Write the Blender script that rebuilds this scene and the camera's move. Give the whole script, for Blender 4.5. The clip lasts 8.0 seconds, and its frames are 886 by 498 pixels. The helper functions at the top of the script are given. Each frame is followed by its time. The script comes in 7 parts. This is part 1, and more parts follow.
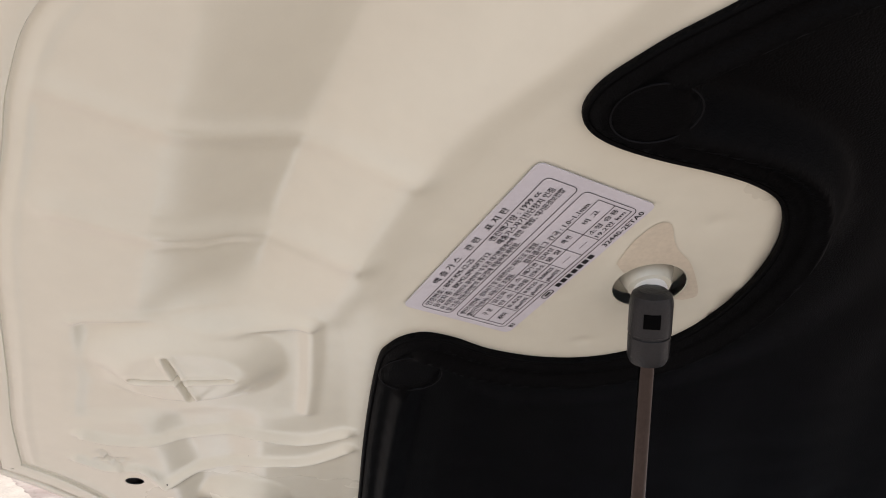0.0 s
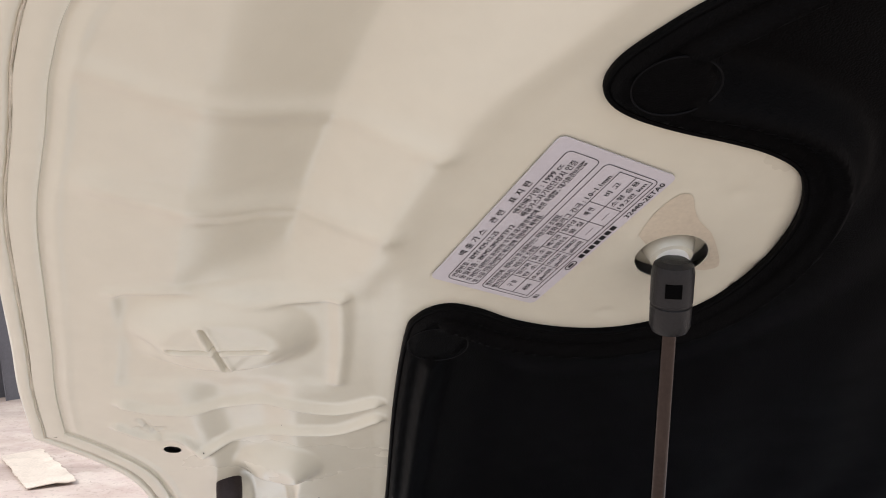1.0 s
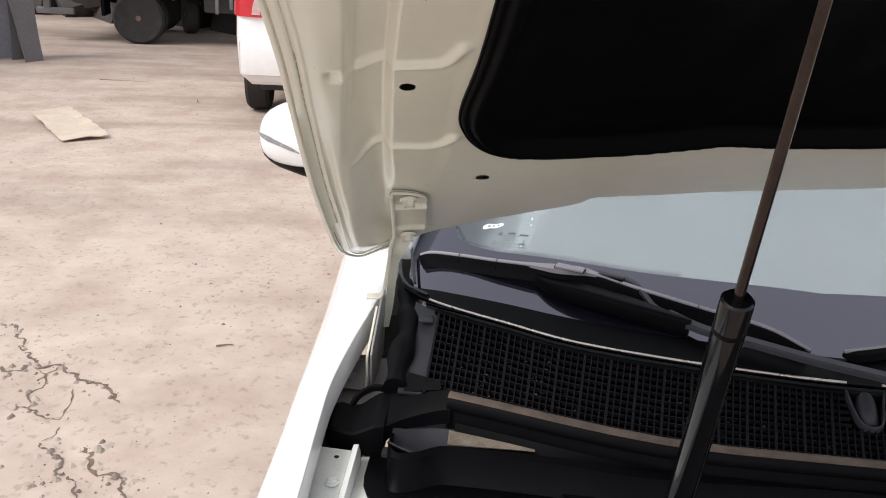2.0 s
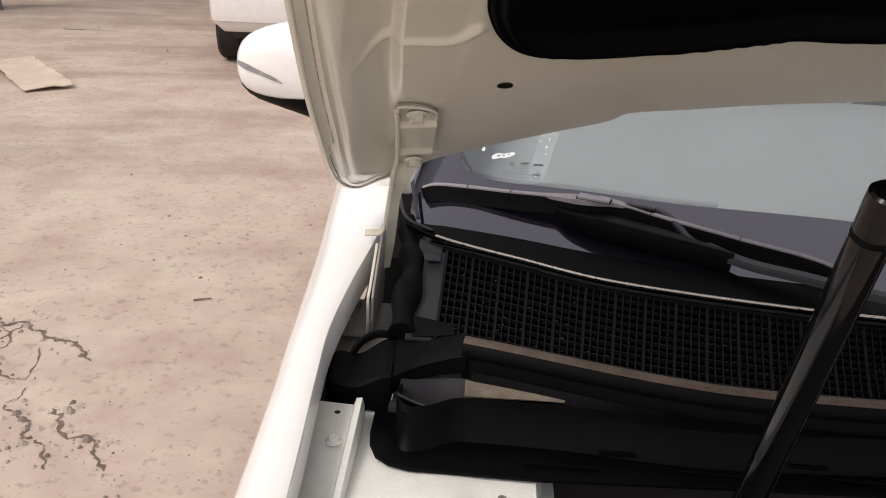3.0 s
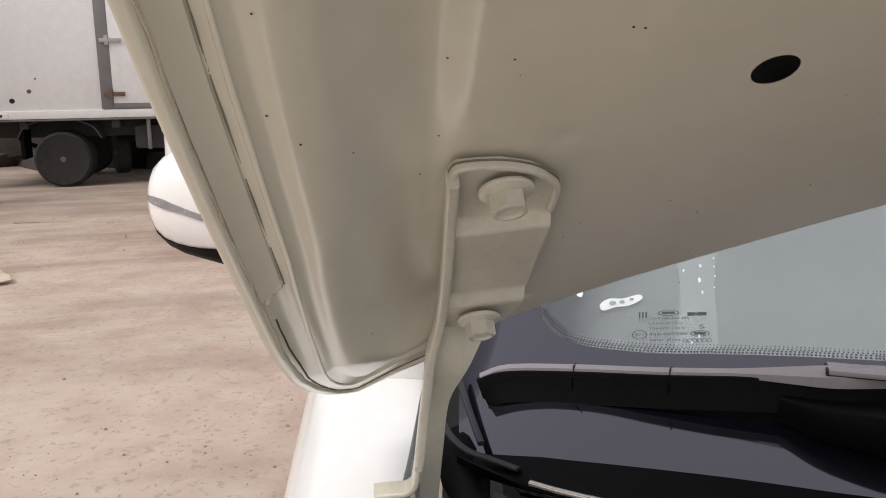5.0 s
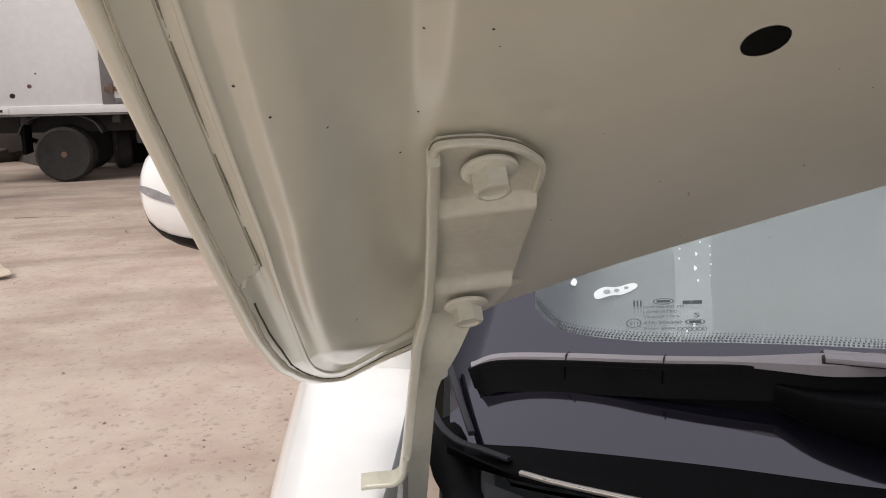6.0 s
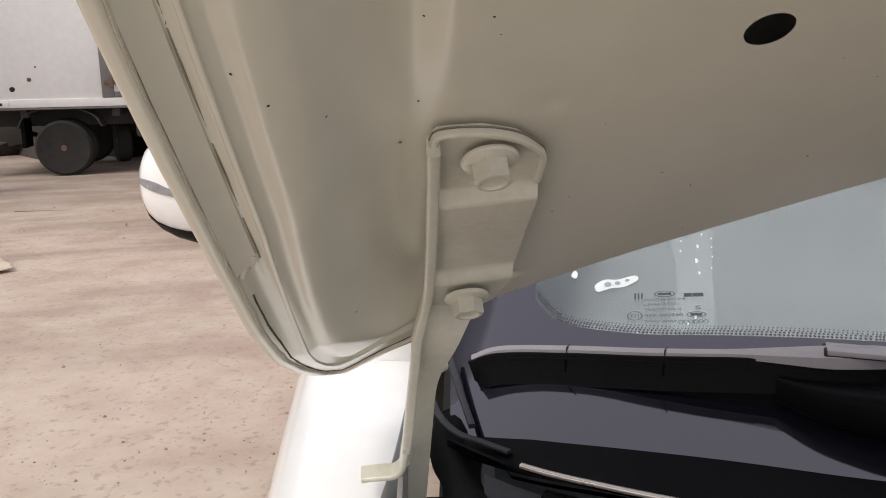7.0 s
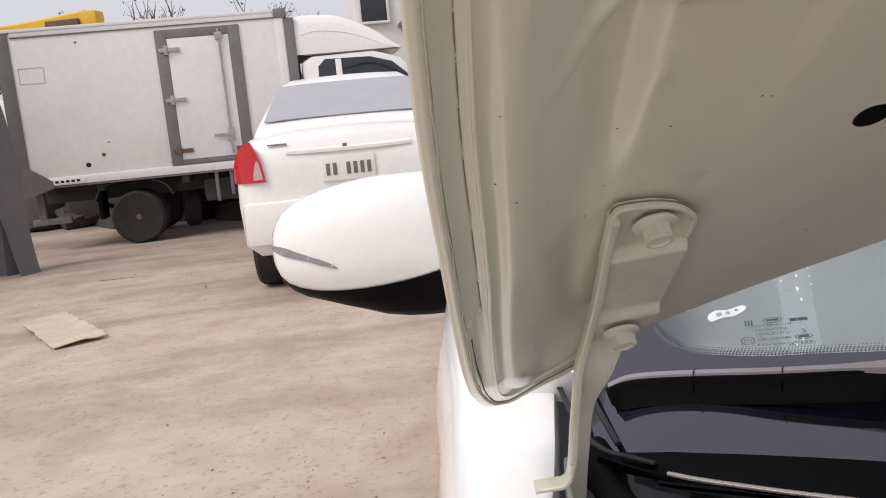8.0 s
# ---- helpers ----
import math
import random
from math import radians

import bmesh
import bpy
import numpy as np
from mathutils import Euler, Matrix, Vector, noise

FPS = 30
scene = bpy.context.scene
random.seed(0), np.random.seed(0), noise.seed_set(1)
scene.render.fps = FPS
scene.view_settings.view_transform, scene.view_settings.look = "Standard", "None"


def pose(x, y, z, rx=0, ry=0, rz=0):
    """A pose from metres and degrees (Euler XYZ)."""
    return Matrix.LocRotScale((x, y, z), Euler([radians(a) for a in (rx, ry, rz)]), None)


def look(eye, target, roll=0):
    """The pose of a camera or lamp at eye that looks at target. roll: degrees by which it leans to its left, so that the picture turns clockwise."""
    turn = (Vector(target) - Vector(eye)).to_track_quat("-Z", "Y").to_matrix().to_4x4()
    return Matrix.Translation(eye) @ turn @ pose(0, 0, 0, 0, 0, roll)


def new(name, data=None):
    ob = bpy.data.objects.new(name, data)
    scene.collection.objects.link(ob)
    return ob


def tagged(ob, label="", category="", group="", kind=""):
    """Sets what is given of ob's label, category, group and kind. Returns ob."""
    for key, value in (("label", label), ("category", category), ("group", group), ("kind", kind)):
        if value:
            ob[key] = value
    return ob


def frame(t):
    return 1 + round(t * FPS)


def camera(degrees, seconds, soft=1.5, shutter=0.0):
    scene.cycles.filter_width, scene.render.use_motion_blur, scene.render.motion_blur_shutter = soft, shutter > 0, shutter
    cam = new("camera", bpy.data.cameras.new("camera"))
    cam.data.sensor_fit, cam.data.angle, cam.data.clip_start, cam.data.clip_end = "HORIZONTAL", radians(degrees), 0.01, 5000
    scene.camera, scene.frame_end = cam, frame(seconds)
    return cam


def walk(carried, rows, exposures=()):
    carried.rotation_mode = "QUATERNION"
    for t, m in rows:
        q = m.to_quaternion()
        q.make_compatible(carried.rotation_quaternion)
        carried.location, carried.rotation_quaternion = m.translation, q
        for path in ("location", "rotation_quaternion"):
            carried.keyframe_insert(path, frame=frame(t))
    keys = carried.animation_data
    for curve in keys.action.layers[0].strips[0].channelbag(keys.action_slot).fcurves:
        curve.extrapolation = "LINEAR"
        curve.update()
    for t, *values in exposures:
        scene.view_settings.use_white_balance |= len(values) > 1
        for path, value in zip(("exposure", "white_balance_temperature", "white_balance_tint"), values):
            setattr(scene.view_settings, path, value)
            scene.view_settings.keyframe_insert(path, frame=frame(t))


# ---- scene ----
cam = camera(55.0, 8.0, 1.0)
PATH = [
    (0, (0.155, 0.12, 1.673), (0.072, 2.117, 1.726), 2.5),
    (0.5, (0.158, 0.116, 1.673), (0.069, 2.114, 1.723), 2.5),
    (1, (0.156, 0.107, 1.67), (0.014, 2.102, 1.668), 2.1),
    (1.1, (0.154, 0.108, 1.662), (-0.033, 2.099, 1.62), 1.9),
    (1.3, (0.141, 0.077, 1.644), (-0.118, 2.047, 1.412), 1.9),
    (1.5, (0.117, 0.059, 1.595), (-0.146, 2.001, 1.198), 3.0),
    (1.7, (0.09, 0.082, 1.539), (-0.138, 1.995, 1.001), 3.1),
    (2, (0.071, 0.108, 1.489), (-0.055, 1.974, 0.78), 3.5),
    (2.2, (0.075, 0.092, 1.474), (-0.002, 1.941, 0.716), 3.4),
    (3.3, (-0.025, 0.427, 1.297), (-0.085, 2.262, 0.503), 3.6),
    (3.5, (-0.048, 0.576, 1.229), (-0.102, 2.429, 0.477), 3.1),
    (4, (-0.097, 0.831, 1.136), (-0.115, 2.769, 0.644), 3.1),
    (4.5, (-0.1, 0.933, 1.146), (-0.127, 2.891, 0.74), -0.5),
    (6, (-0.087, 0.968, 1.134), (-0.129, 2.923, 0.714), -0.9),
    (6.5, (-0.087, 0.97, 1.133), (-0.13, 2.924, 0.709), -0.8),
    (7, (-0.087, 0.971, 1.132), (-0.13, 2.922, 0.698), -0.9),
    (7.5, (-0.089, 0.975, 1.131), (-0.142, 2.932, 0.722), -1.4),
    (7.7, (-0.104, 0.935, 1.141), (-0.179, 2.905, 0.804), -1.4),
    (7.8, (-0.13, 0.895, 1.151), (-0.211, 2.87, 0.844), -1.9),
    (8, (-0.159, 0.846, 1.169), (-0.331, 2.811, 0.84), -5.4),
]
walk(cam, [(t, look(eye, target, roll)) for t, eye, target, roll in PATH],
     [(0, 0.68, 6050, 10), (1.0, 0.70, 6050, 10), (1.5, 0.72, 6150, 10), (2.0, 0.45, 6400, 10), (3.3, 0.09, 7000, 15), (4.5, 0.03, 6800, 13), (7.5, 0.10, 6700, 12), (8, 0.07, 6650, 13)])

# ---- world and light ----
world = bpy.data.worlds.new("sky")
scene.world = world
world.use_nodes = True
wn = world.node_tree.nodes
sky = wn.new("ShaderNodeTexSky")
sky.sky_type = "NISHITA"
sky.sun_disc = False
sky.sun_elevation, sky.sun_rotation = radians(50), radians(229)
sky.air_density, sky.dust_density, sky.ozone_density = 0.9, 6.0, 0.6
wn["Background"].inputs["Strength"].default_value = 0.128
haze = wn.new("ShaderNodeHueSaturation")
haze.inputs["Saturation"].default_value = 0.30
world.node_tree.links.new(sky.outputs["Color"], haze.inputs["Color"])
cloud = wn.new("ShaderNodeMix")
cloud.data_type = "RGBA"
cloud.inputs["Factor"].default_value = 0.7
cloud.inputs["B"].default_value = (6.15, 6.4, 6.95, 1)
world.node_tree.links.new(haze.outputs["Color"], cloud.inputs["A"])
world.node_tree.links.new(cloud.outputs["Result"], wn["Background"].inputs["Color"])
sun_data = bpy.data.lights.new("sun", "SUN")
sun_data.energy, sun_data.angle, sun_data.color = 1.45, radians(22), (1.0, 0.95, 0.88)
sun = new("sun", sun_data)
sun.matrix_world = look((-8, -7, 12), (0, 0, 0))

GROUND = -0.04


# ---- materials ----
def mat(name, col, rough=0.5, metal=0.0, var=0.12, scale=8.0, bump=0.0, bscale=200.0, coat=0.0, spec=0.5, tint=None, stain=0.0, stain_scale=2.0):
    """Painted or raw surface: base colour with large stains and fine grain, and a fine relief."""
    m = bpy.data.materials.new(name)
    m.use_nodes = True
    nt = m.node_tree
    n, l = nt.nodes, nt.links
    p = n["Principled BSDF"]
    geo = n.new("ShaderNodeNewGeometry")
    n1 = n.new("ShaderNodeTexNoise")
    n1.inputs["Scale"].default_value, n1.inputs["Detail"].default_value = scale, 6
    n2 = n.new("ShaderNodeTexNoise")
    n2.inputs["Scale"].default_value, n2.inputs["Detail"].default_value = scale * 12, 3
    l.new(geo.outputs["Position"], n1.inputs["Vector"])
    l.new(geo.outputs["Position"], n2.inputs["Vector"])
    add = n.new("ShaderNodeMath")
    add.operation = "ADD"
    l.new(n1.outputs["Fac"], add.inputs[0])
    l.new(n2.outputs["Fac"], add.inputs[1])
    ramp = n.new("ShaderNodeValToRGB")
    lo = [c * (1 - var) for c in col]
    hi = [min(1, c * (1 + var * 0.6)) for c in (tint or col)]
    ramp.color_ramp.elements[0].position, ramp.color_ramp.elements[0].color = 0.35, (*lo, 1)
    ramp.color_ramp.elements[1].position, ramp.color_ramp.elements[1].color = 0.65, (*hi, 1)
    half = n.new("ShaderNodeMath")
    half.operation = "MULTIPLY"
    half.inputs[1].default_value = 0.5
    l.new(add.outputs[0], half.inputs[0])
    l.new(half.outputs[0], ramp.inputs["Fac"])
    out = ramp.outputs["Color"]
    if stain:
        n3 = n.new("ShaderNodeTexNoise")
        n3.inputs["Scale"].default_value, n3.inputs["Detail"].default_value, n3.inputs["Roughness"].default_value = stain_scale, 8, 0.7
        l.new(geo.outputs["Position"], n3.inputs["Vector"])
        r3 = n.new("ShaderNodeMapRange")
        r3.inputs["From Min"].default_value, r3.inputs["From Max"].default_value = 0.5, 0.75
        r3.inputs["To Max"].default_value = stain
        l.new(n3.outputs["Fac"], r3.inputs["Value"])
        mix = n.new("ShaderNodeMix")
        mix.data_type = "RGBA"
        mix.inputs["B"].default_value = (col[0] * 0.45, col[1] * 0.42, col[2] * 0.38, 1)
        l.new(r3.outputs["Result"], mix.inputs["Factor"])
        l.new(out, mix.inputs["A"])
        out = mix.outputs["Result"]
    l.new(out, p.inputs["Base Color"])
    rr = n.new("ShaderNodeMapRange")
    rr.inputs["To Min"].default_value, rr.inputs["To Max"].default_value = max(0.02, rough - 0.08), min(1, rough + 0.08)
    l.new(n1.outputs["Fac"], rr.inputs["Value"])
    l.new(rr.outputs["Result"], p.inputs["Roughness"])
    p.inputs["Metallic"].default_value = metal
    p.inputs["Coat Weight"].default_value = coat
    p.inputs["Coat Roughness"].default_value = 0.06
    p.inputs["Specular IOR Level"].default_value = spec
    if bump:
        nb = n.new("ShaderNodeTexNoise")
        nb.inputs["Scale"].default_value, nb.inputs["Detail"].default_value = bscale, 4
        l.new(geo.outputs["Position"], nb.inputs["Vector"])
        b = n.new("ShaderNodeBump")
        b.inputs["Strength"].default_value, b.inputs["Distance"].default_value = bump, 0.002
        l.new(nb.outputs["Fac"], b.inputs["Height"])
        l.new(b.outputs["Normal"], p.inputs["Normal"])
    return m


M_CREAM = mat("underside_paint", (0.685, 0.670, 0.560), 0.30, var=0.03, scale=5, bump=0.02, bscale=500, coat=0.7, stain=0.05, stain_scale=6)
M_CREAM.node_tree.nodes["Principled BSDF"].inputs["Coat Roughness"].default_value = 0.22
M_BRACKET = mat("bracket_paint", (0.66, 0.645, 0.54), 0.36, var=0.06, scale=20, bump=0.08, bscale=600, coat=0.4, stain=0.25, stain_scale=40)
M_SEALER = mat("sealer", (0.64, 0.60, 0.50), 0.5, var=0.15, scale=60, bump=0.5, bscale=300, stain=0.35, stain_scale=30)
M_WHITE = mat("white_paint", (0.87, 0.87, 0.86), 0.22, var=0.03, scale=4, coat=0.8)
M_FAR_WHITE = mat("far_white_paint", (0.84, 0.83, 0.82), 0.3, var=0.05, scale=2, coat=0.3)
M_RAIL = mat("rail_paint", (0.83, 0.84, 0.81), 0.40, var=0.06, scale=20, bump=0.1, stain=0.22, stain_scale=12)
M_PAD = mat("pad_felt", (0.0020, 0.0020, 0.0023), 0.52, var=0.3, scale=25, bump=0.35, bscale=900, spec=0.04)
# the bluish cast of rubber, plastics and frit paints in reflected sky
M_RUBBER = mat("rubber", (0.0036, 0.0036, 0.0045), 0.62, var=0.35, scale=30, bump=0.2, bscale=500, spec=0.09)
M_BUFFER = mat("buffer_rubber", (0.028, 0.020, 0.020), 0.6, var=0.3, scale=60, bump=0.3, bscale=500, spec=0.25)
M_DUSTY = mat("dusty_rubber", (0.105, 0.078, 0.062), 0.5, var=0.45, scale=40, bump=0.3, bscale=400, spec=0.35)
M_BLACK = mat("black_plastic", (0.0022, 0.0022, 0.003), 0.42, var=0.3, scale=20, bump=0.2, bscale=900, spec=0.07)
M_GREYPL = mat("grey_plastic", (0.027, 0.027, 0.035), 0.55, var=0.25, scale=15, bump=0.25, bscale=900)
M_FRIT = mat("frit_black", (0.0075, 0.007, 0.012), 0.03, var=0.1, scale=20, spec=1.0)
M_FRIT.node_tree.nodes["Principled BSDF"].inputs["IOR"].default_value = 1.68
M_FRIT.node_tree.nodes["Principled BSDF"].inputs["Specular Tint"].default_value = (0.90, 0.86, 1.0, 1)
M_GLOSS = mat("gloss_black", (0.003, 0.003, 0.004), 0.12, var=0.1, scale=20, spec=0.3)
M_ROD = mat("strut_rod", (0.048, 0.038, 0.034), 0.14, metal=0.9, var=0.25, scale=30)
M_CHROME = mat("bright_trim", (0.72, 0.66, 0.6), 0.28, metal=0.7, var=0.1, scale=40)
# foot paint greyed: the shade below the hood is in the colour
M_FOOT = mat("shaded_foot_paint", (0.30, 0.29, 0.28), 0.45, var=0.15, scale=20, stain=0.3, stain_scale=20)
M_STEEL = mat("steel", (0.45, 0.44, 0.42), 0.4, metal=0.8, var=0.2, scale=30, stain=0.3)
M_NUT = mat("white_nylon", (0.8, 0.79, 0.75), 0.4, var=0.04)
# near-black: the shade of deep recesses put into the colour
M_HOLE = mat("recess_shade", (0.001, 0.001, 0.001), 0.9, var=0.1, spec=0.05)
M_EDGE_SHADE = mat("edge_shade_grime", (0.24, 0.21, 0.16), 0.8, var=0.4, scale=80)
M_GAPLINE = mat("dirty_gap", (0.26, 0.235, 0.18), 0.8, var=0.3, scale=60)
# shade of cavities and holes put into one dark colour; joints share it
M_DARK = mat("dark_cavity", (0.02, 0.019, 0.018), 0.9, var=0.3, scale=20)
M_STICKER = mat("sticker_foil", (0.58, 0.57, 0.61), 0.35, var=0.03, scale=30, spec=0.6)
M_INK = mat("ink", (0.012, 0.012, 0.015), 0.5, var=0.05)
M_LEAF = mat("dry_leaf", (0.22, 0.19, 0.1), 0.8, var=0.4, scale=60)


# ---- mesh helpers ----
def mesh_of(name, verts, faces, smooth=True, angle=None):
    me = bpy.data.meshes.new(name)
    me.from_pydata([tuple(v) for v in verts], [], [tuple(f) for f in faces])
    me.validate()
    me.update()
    if smooth:
        me.shade_smooth()
        if angle:
            me.set_sharp_from_angle(angle=radians(angle))
    return me


def thing(name, label, category, at=(0, 0, 0), group="", kind=""):
    ob = new(name)
    ob.location = at
    ob.empty_display_size = 0.1
    return tagged(ob, label, category, group, kind)


def attach(ob, parent):
    if parent is not None:
        ob.parent = parent
        if parent.type == "EMPTY":
            ob.matrix_parent_inverse = Matrix.Translation(-Vector(parent.location))
    return ob


def part(name, data, material, parent=None, label=""):
    if isinstance(data, bmesh.types.BMesh):
        me = bpy.data.meshes.new(name)
        data.to_mesh(me)
        data.free()
        me.shade_smooth()
        me.set_sharp_from_angle(angle=radians(35))
        data = me
    if not data.materials:
        data.materials.append(material)
    ob = new(name, data)
    attach(ob, parent)
    if label:
        tagged(ob, label)
    return ob


def box(bm, c, s, bev=0.0, m=None):
    r = bmesh.ops.create_cube(bm, size=1, matrix=(m or Matrix.Identity(4)) @ Matrix.Translation(c) @ Matrix.Diagonal((*s, 1)))
    if bev:
        es = list({e for v in r["verts"] for e in v.link_edges})
        bmesh.ops.bevel(bm, geom=es, offset=bev, segments=2, profile=0.6, affect="EDGES")
    return bm


def box_part(name, c, s, material, parent, bev=0.005, m=None, label=""):
    return part(name, box(bmesh.new(), c, s, bev, m), material, parent, label)


def catmull(pts, n=8, closed=False):
    """Smooth curve through the control points."""
    p = [np.array(q, float) for q in pts]
    out = []
    k = len(p)
    for i in range(k if closed else k - 1):
        a, b = p[i], p[(i + 1) % k]
        z = p[i - 1] if (closed or i > 0) else 2 * a - b
        d = p[(i + 2) % k] if (closed or i + 2 < k) else 2 * b - a
        for j in range(n):
            t = j / n
            out.append(0.5 * (2 * a + (b - z) * t + (2 * z - 5 * a + 4 * b - d) * t * t + (3 * a - z - 3 * b + d) * t ** 3))
    if not closed:
        out.append(p[-1])
    return out


def circle2(r, n=16, ry=None):
    return [(r * math.cos(2 * math.pi * i / n), (ry or r) * math.sin(2 * math.pi * i / n)) for i in range(n)]


def rect2(w, h, r=0.0):
    if not r:
        return [(-w / 2, -h / 2), (w / 2, -h / 2), (w / 2, h / 2), (-w / 2, h / 2)]
    out = []
    for cx, cy, a0 in ((w / 2 - r, h / 2 - r, 0), (-w / 2 + r, h / 2 - r, 90), (-w / 2 + r, -h / 2 + r, 180), (w / 2 - r, -h / 2 + r, 270)):
        for k in range(4):
            a = radians(a0 + 30 * k)
            out.append((cx + r * math.cos(a), cy + r * math.sin(a)))
    return out


def sweep(path, profile, up=(0, 0, 1), scales=None, caps=True, closed=False):
    """Profile (x across, y along up) carried along the path."""
    pts = [Vector(p) for p in path]
    prof = profile
    n, k = len(pts), len(prof)
    verts, faces = [], []
    for i, p in enumerate(pts):
        a = pts[i - 1] if (closed or i > 0) else p
        b = pts[(i + 1) % n] if (closed or i + 1 < n) else p
        t = (b - a).normalized()
        side = t.cross(Vector(up)).normalized()
        top = side.cross(t).normalized()
        s = scales[i] if scales else 1.0
        sx, sy = s if isinstance(s, tuple) else (s, s)
        for x, y in prof:
            verts.append(p + side * x * sx + top * y * sy)
    for i in range(n if closed else n - 1):
        for j in range(k):
            a, b = i * k + j, i * k + (j + 1) % k
            c, d = ((i + 1) % n) * k + (j + 1) % k, ((i + 1) % n) * k + j
            faces.append((a, d, c, b))
    if caps and not closed:
        faces.append(tuple(range(k)))
        faces.append(tuple(range((n - 1) * k, n * k))[::-1])
    return verts, faces


def sweep_part(name, path, profile, material, parent, up=(0, 0, 1), scales=None, closed=False, label="", angle=40):
    v, f = sweep(path, profile, up, scales, True, closed)
    return part(name, mesh_of(name, v, f, True, angle), material, parent, label)


def lathe(profile, n=24, m=None):
    """Turned body from (radius, height) pairs about z, moved by m."""
    verts, faces = [], []
    k = len(profile)
    for i in range(n):
        a = 2 * math.pi * i / n
        for r, h in profile:
            v = Vector((r * math.cos(a), r * math.sin(a), h))
            verts.append((m @ v) if m else v)
    for i in range(n):
        for j in range(k - 1):
            a, b = i * k + j, i * k + j + 1
            c, d = ((i + 1) % n) * k + j + 1, ((i + 1) % n) * k + j
            faces.append((a, d, c, b))
    faces.append(tuple(i * k for i in range(n))[::-1])
    faces.append(tuple(i * k + k - 1 for i in range(n)))
    return verts, faces


def lathe_part(name, profile, material, parent, m=None, n=24, label="", angle=30):
    v, f = lathe(profile, n, m)
    return part(name, mesh_of(name, v, f, True, angle), material, parent, label)


def plate(outline, thick, m=None):
    """Flat plate with that outline in x, y, from z 0 to thick, moved by m."""
    k = len(outline)
    verts = [Vector((x, y, 0)) for x, y in outline] + [Vector((x, y, thick)) for x, y in outline]
    if m:
        verts = [m @ v for v in verts]
    faces = [tuple(range(k))[::-1], tuple(range(k, 2 * k))] + [(i, (i + 1) % k, k + (i + 1) % k, k + i) for i in range(k)]
    return verts, faces


def plate_part(name, outline, thick, material, parent, m=None, label="", bev=0.0):
    v, f = plate(outline, thick, m)
    me = mesh_of(name, v, f, False)
    if bev:
        bm = bmesh.new()
        bm.from_mesh(me)
        bmesh.ops.recalc_face_normals(bm, faces=bm.faces)
        es = [e for e in bm.edges if len(e.link_faces) == 2 and e.calc_face_angle(0) > 0.6]
        bmesh.ops.bevel(bm, geom=es, offset=bev, segments=2, profile=0.6, affect="EDGES")
        return part(name, bm, material, parent, label)
    return part(name, me, material, parent, label)


def loft(rows, close=False):
    """Sheet through rows of equally many points."""
    k = len(rows[0])
    verts = [Vector(p) for r in rows for p in r]
    faces = [(i * k + j, i * k + j + 1, (i + 1) * k + j + 1, (i + 1) * k + j) for i in range(len(rows) - 1) for j in range(k - 1)]
    if close:
        faces += [(i * k + k - 1, i * k, (i + 1) * k, (i + 1) * k + k - 1) for i in range(len(rows) - 1)]
    return verts, faces


def solid(verts, faces, thick, name):
    """A sheet given thickness along its normals."""
    me = mesh_of(name, verts, faces)
    n0 = [v.normal.copy() for v in me.vertices]
    k = len(verts)
    v2 = [tuple(v.co) for v in me.vertices] + [tuple(v.co - n0[i] * thick) for i, v in enumerate(me.vertices)]
    edges = {}
    for f in faces:
        for a, b in zip(f, f[1:] + f[:1]):
            edges[(a, b)] = 1
    f2 = [tuple(f) for f in faces] + [tuple(a + k for a in f[::-1]) for f in faces]
    f2 += [(b, a, a + k, b + k) for a, b in edges if (b, a) not in edges]
    bpy.data.meshes.remove(me)
    return mesh_of(name, v2, f2, True, 45)


def sstep(a, b, x):
    t = np.clip((x - a) / (b - a), 0, 1)
    return t * t * (3 - 2 * t)


def seg_dist(px, py, poly, closed=False):
    """Least distance from points to a polyline, and the nearest place on it."""
    best = np.full(px.shape, 1e9)
    nx, ny = np.zeros_like(px), np.zeros_like(py)
    k = len(poly)
    for i in range(k if closed else k - 1):
        ax, ay = poly[i][0], poly[i][1]
        bx, by = poly[(i + 1) % k][0], poly[(i + 1) % k][1]
        dx, dy = bx - ax, by - ay
        t = np.clip(((px - ax) * dx + (py - ay) * dy) / (dx * dx + dy * dy + 1e-12), 0, 1)
        qx, qy = ax + t * dx, ay + t * dy
        d = np.hypot(px - qx, py - qy)
        w = d < best
        best[w], nx[w], ny[w] = d[w], qx[w], qy[w]
    return best, nx, ny


def in_poly(px, py, poly):
    ins = np.zeros(px.shape, bool)
    k = len(poly)
    for i in range(k):
        ax, ay = poly[i][0], poly[i][1]
        bx, by = poly[(i + 1) % k][0], poly[(i + 1) % k][1]
        c = ((ay > py) != (by > py)) & (px < (bx - ax) * (py - ay) / (by - ay + 1e-15) + ax)
        ins ^= c
    return ins


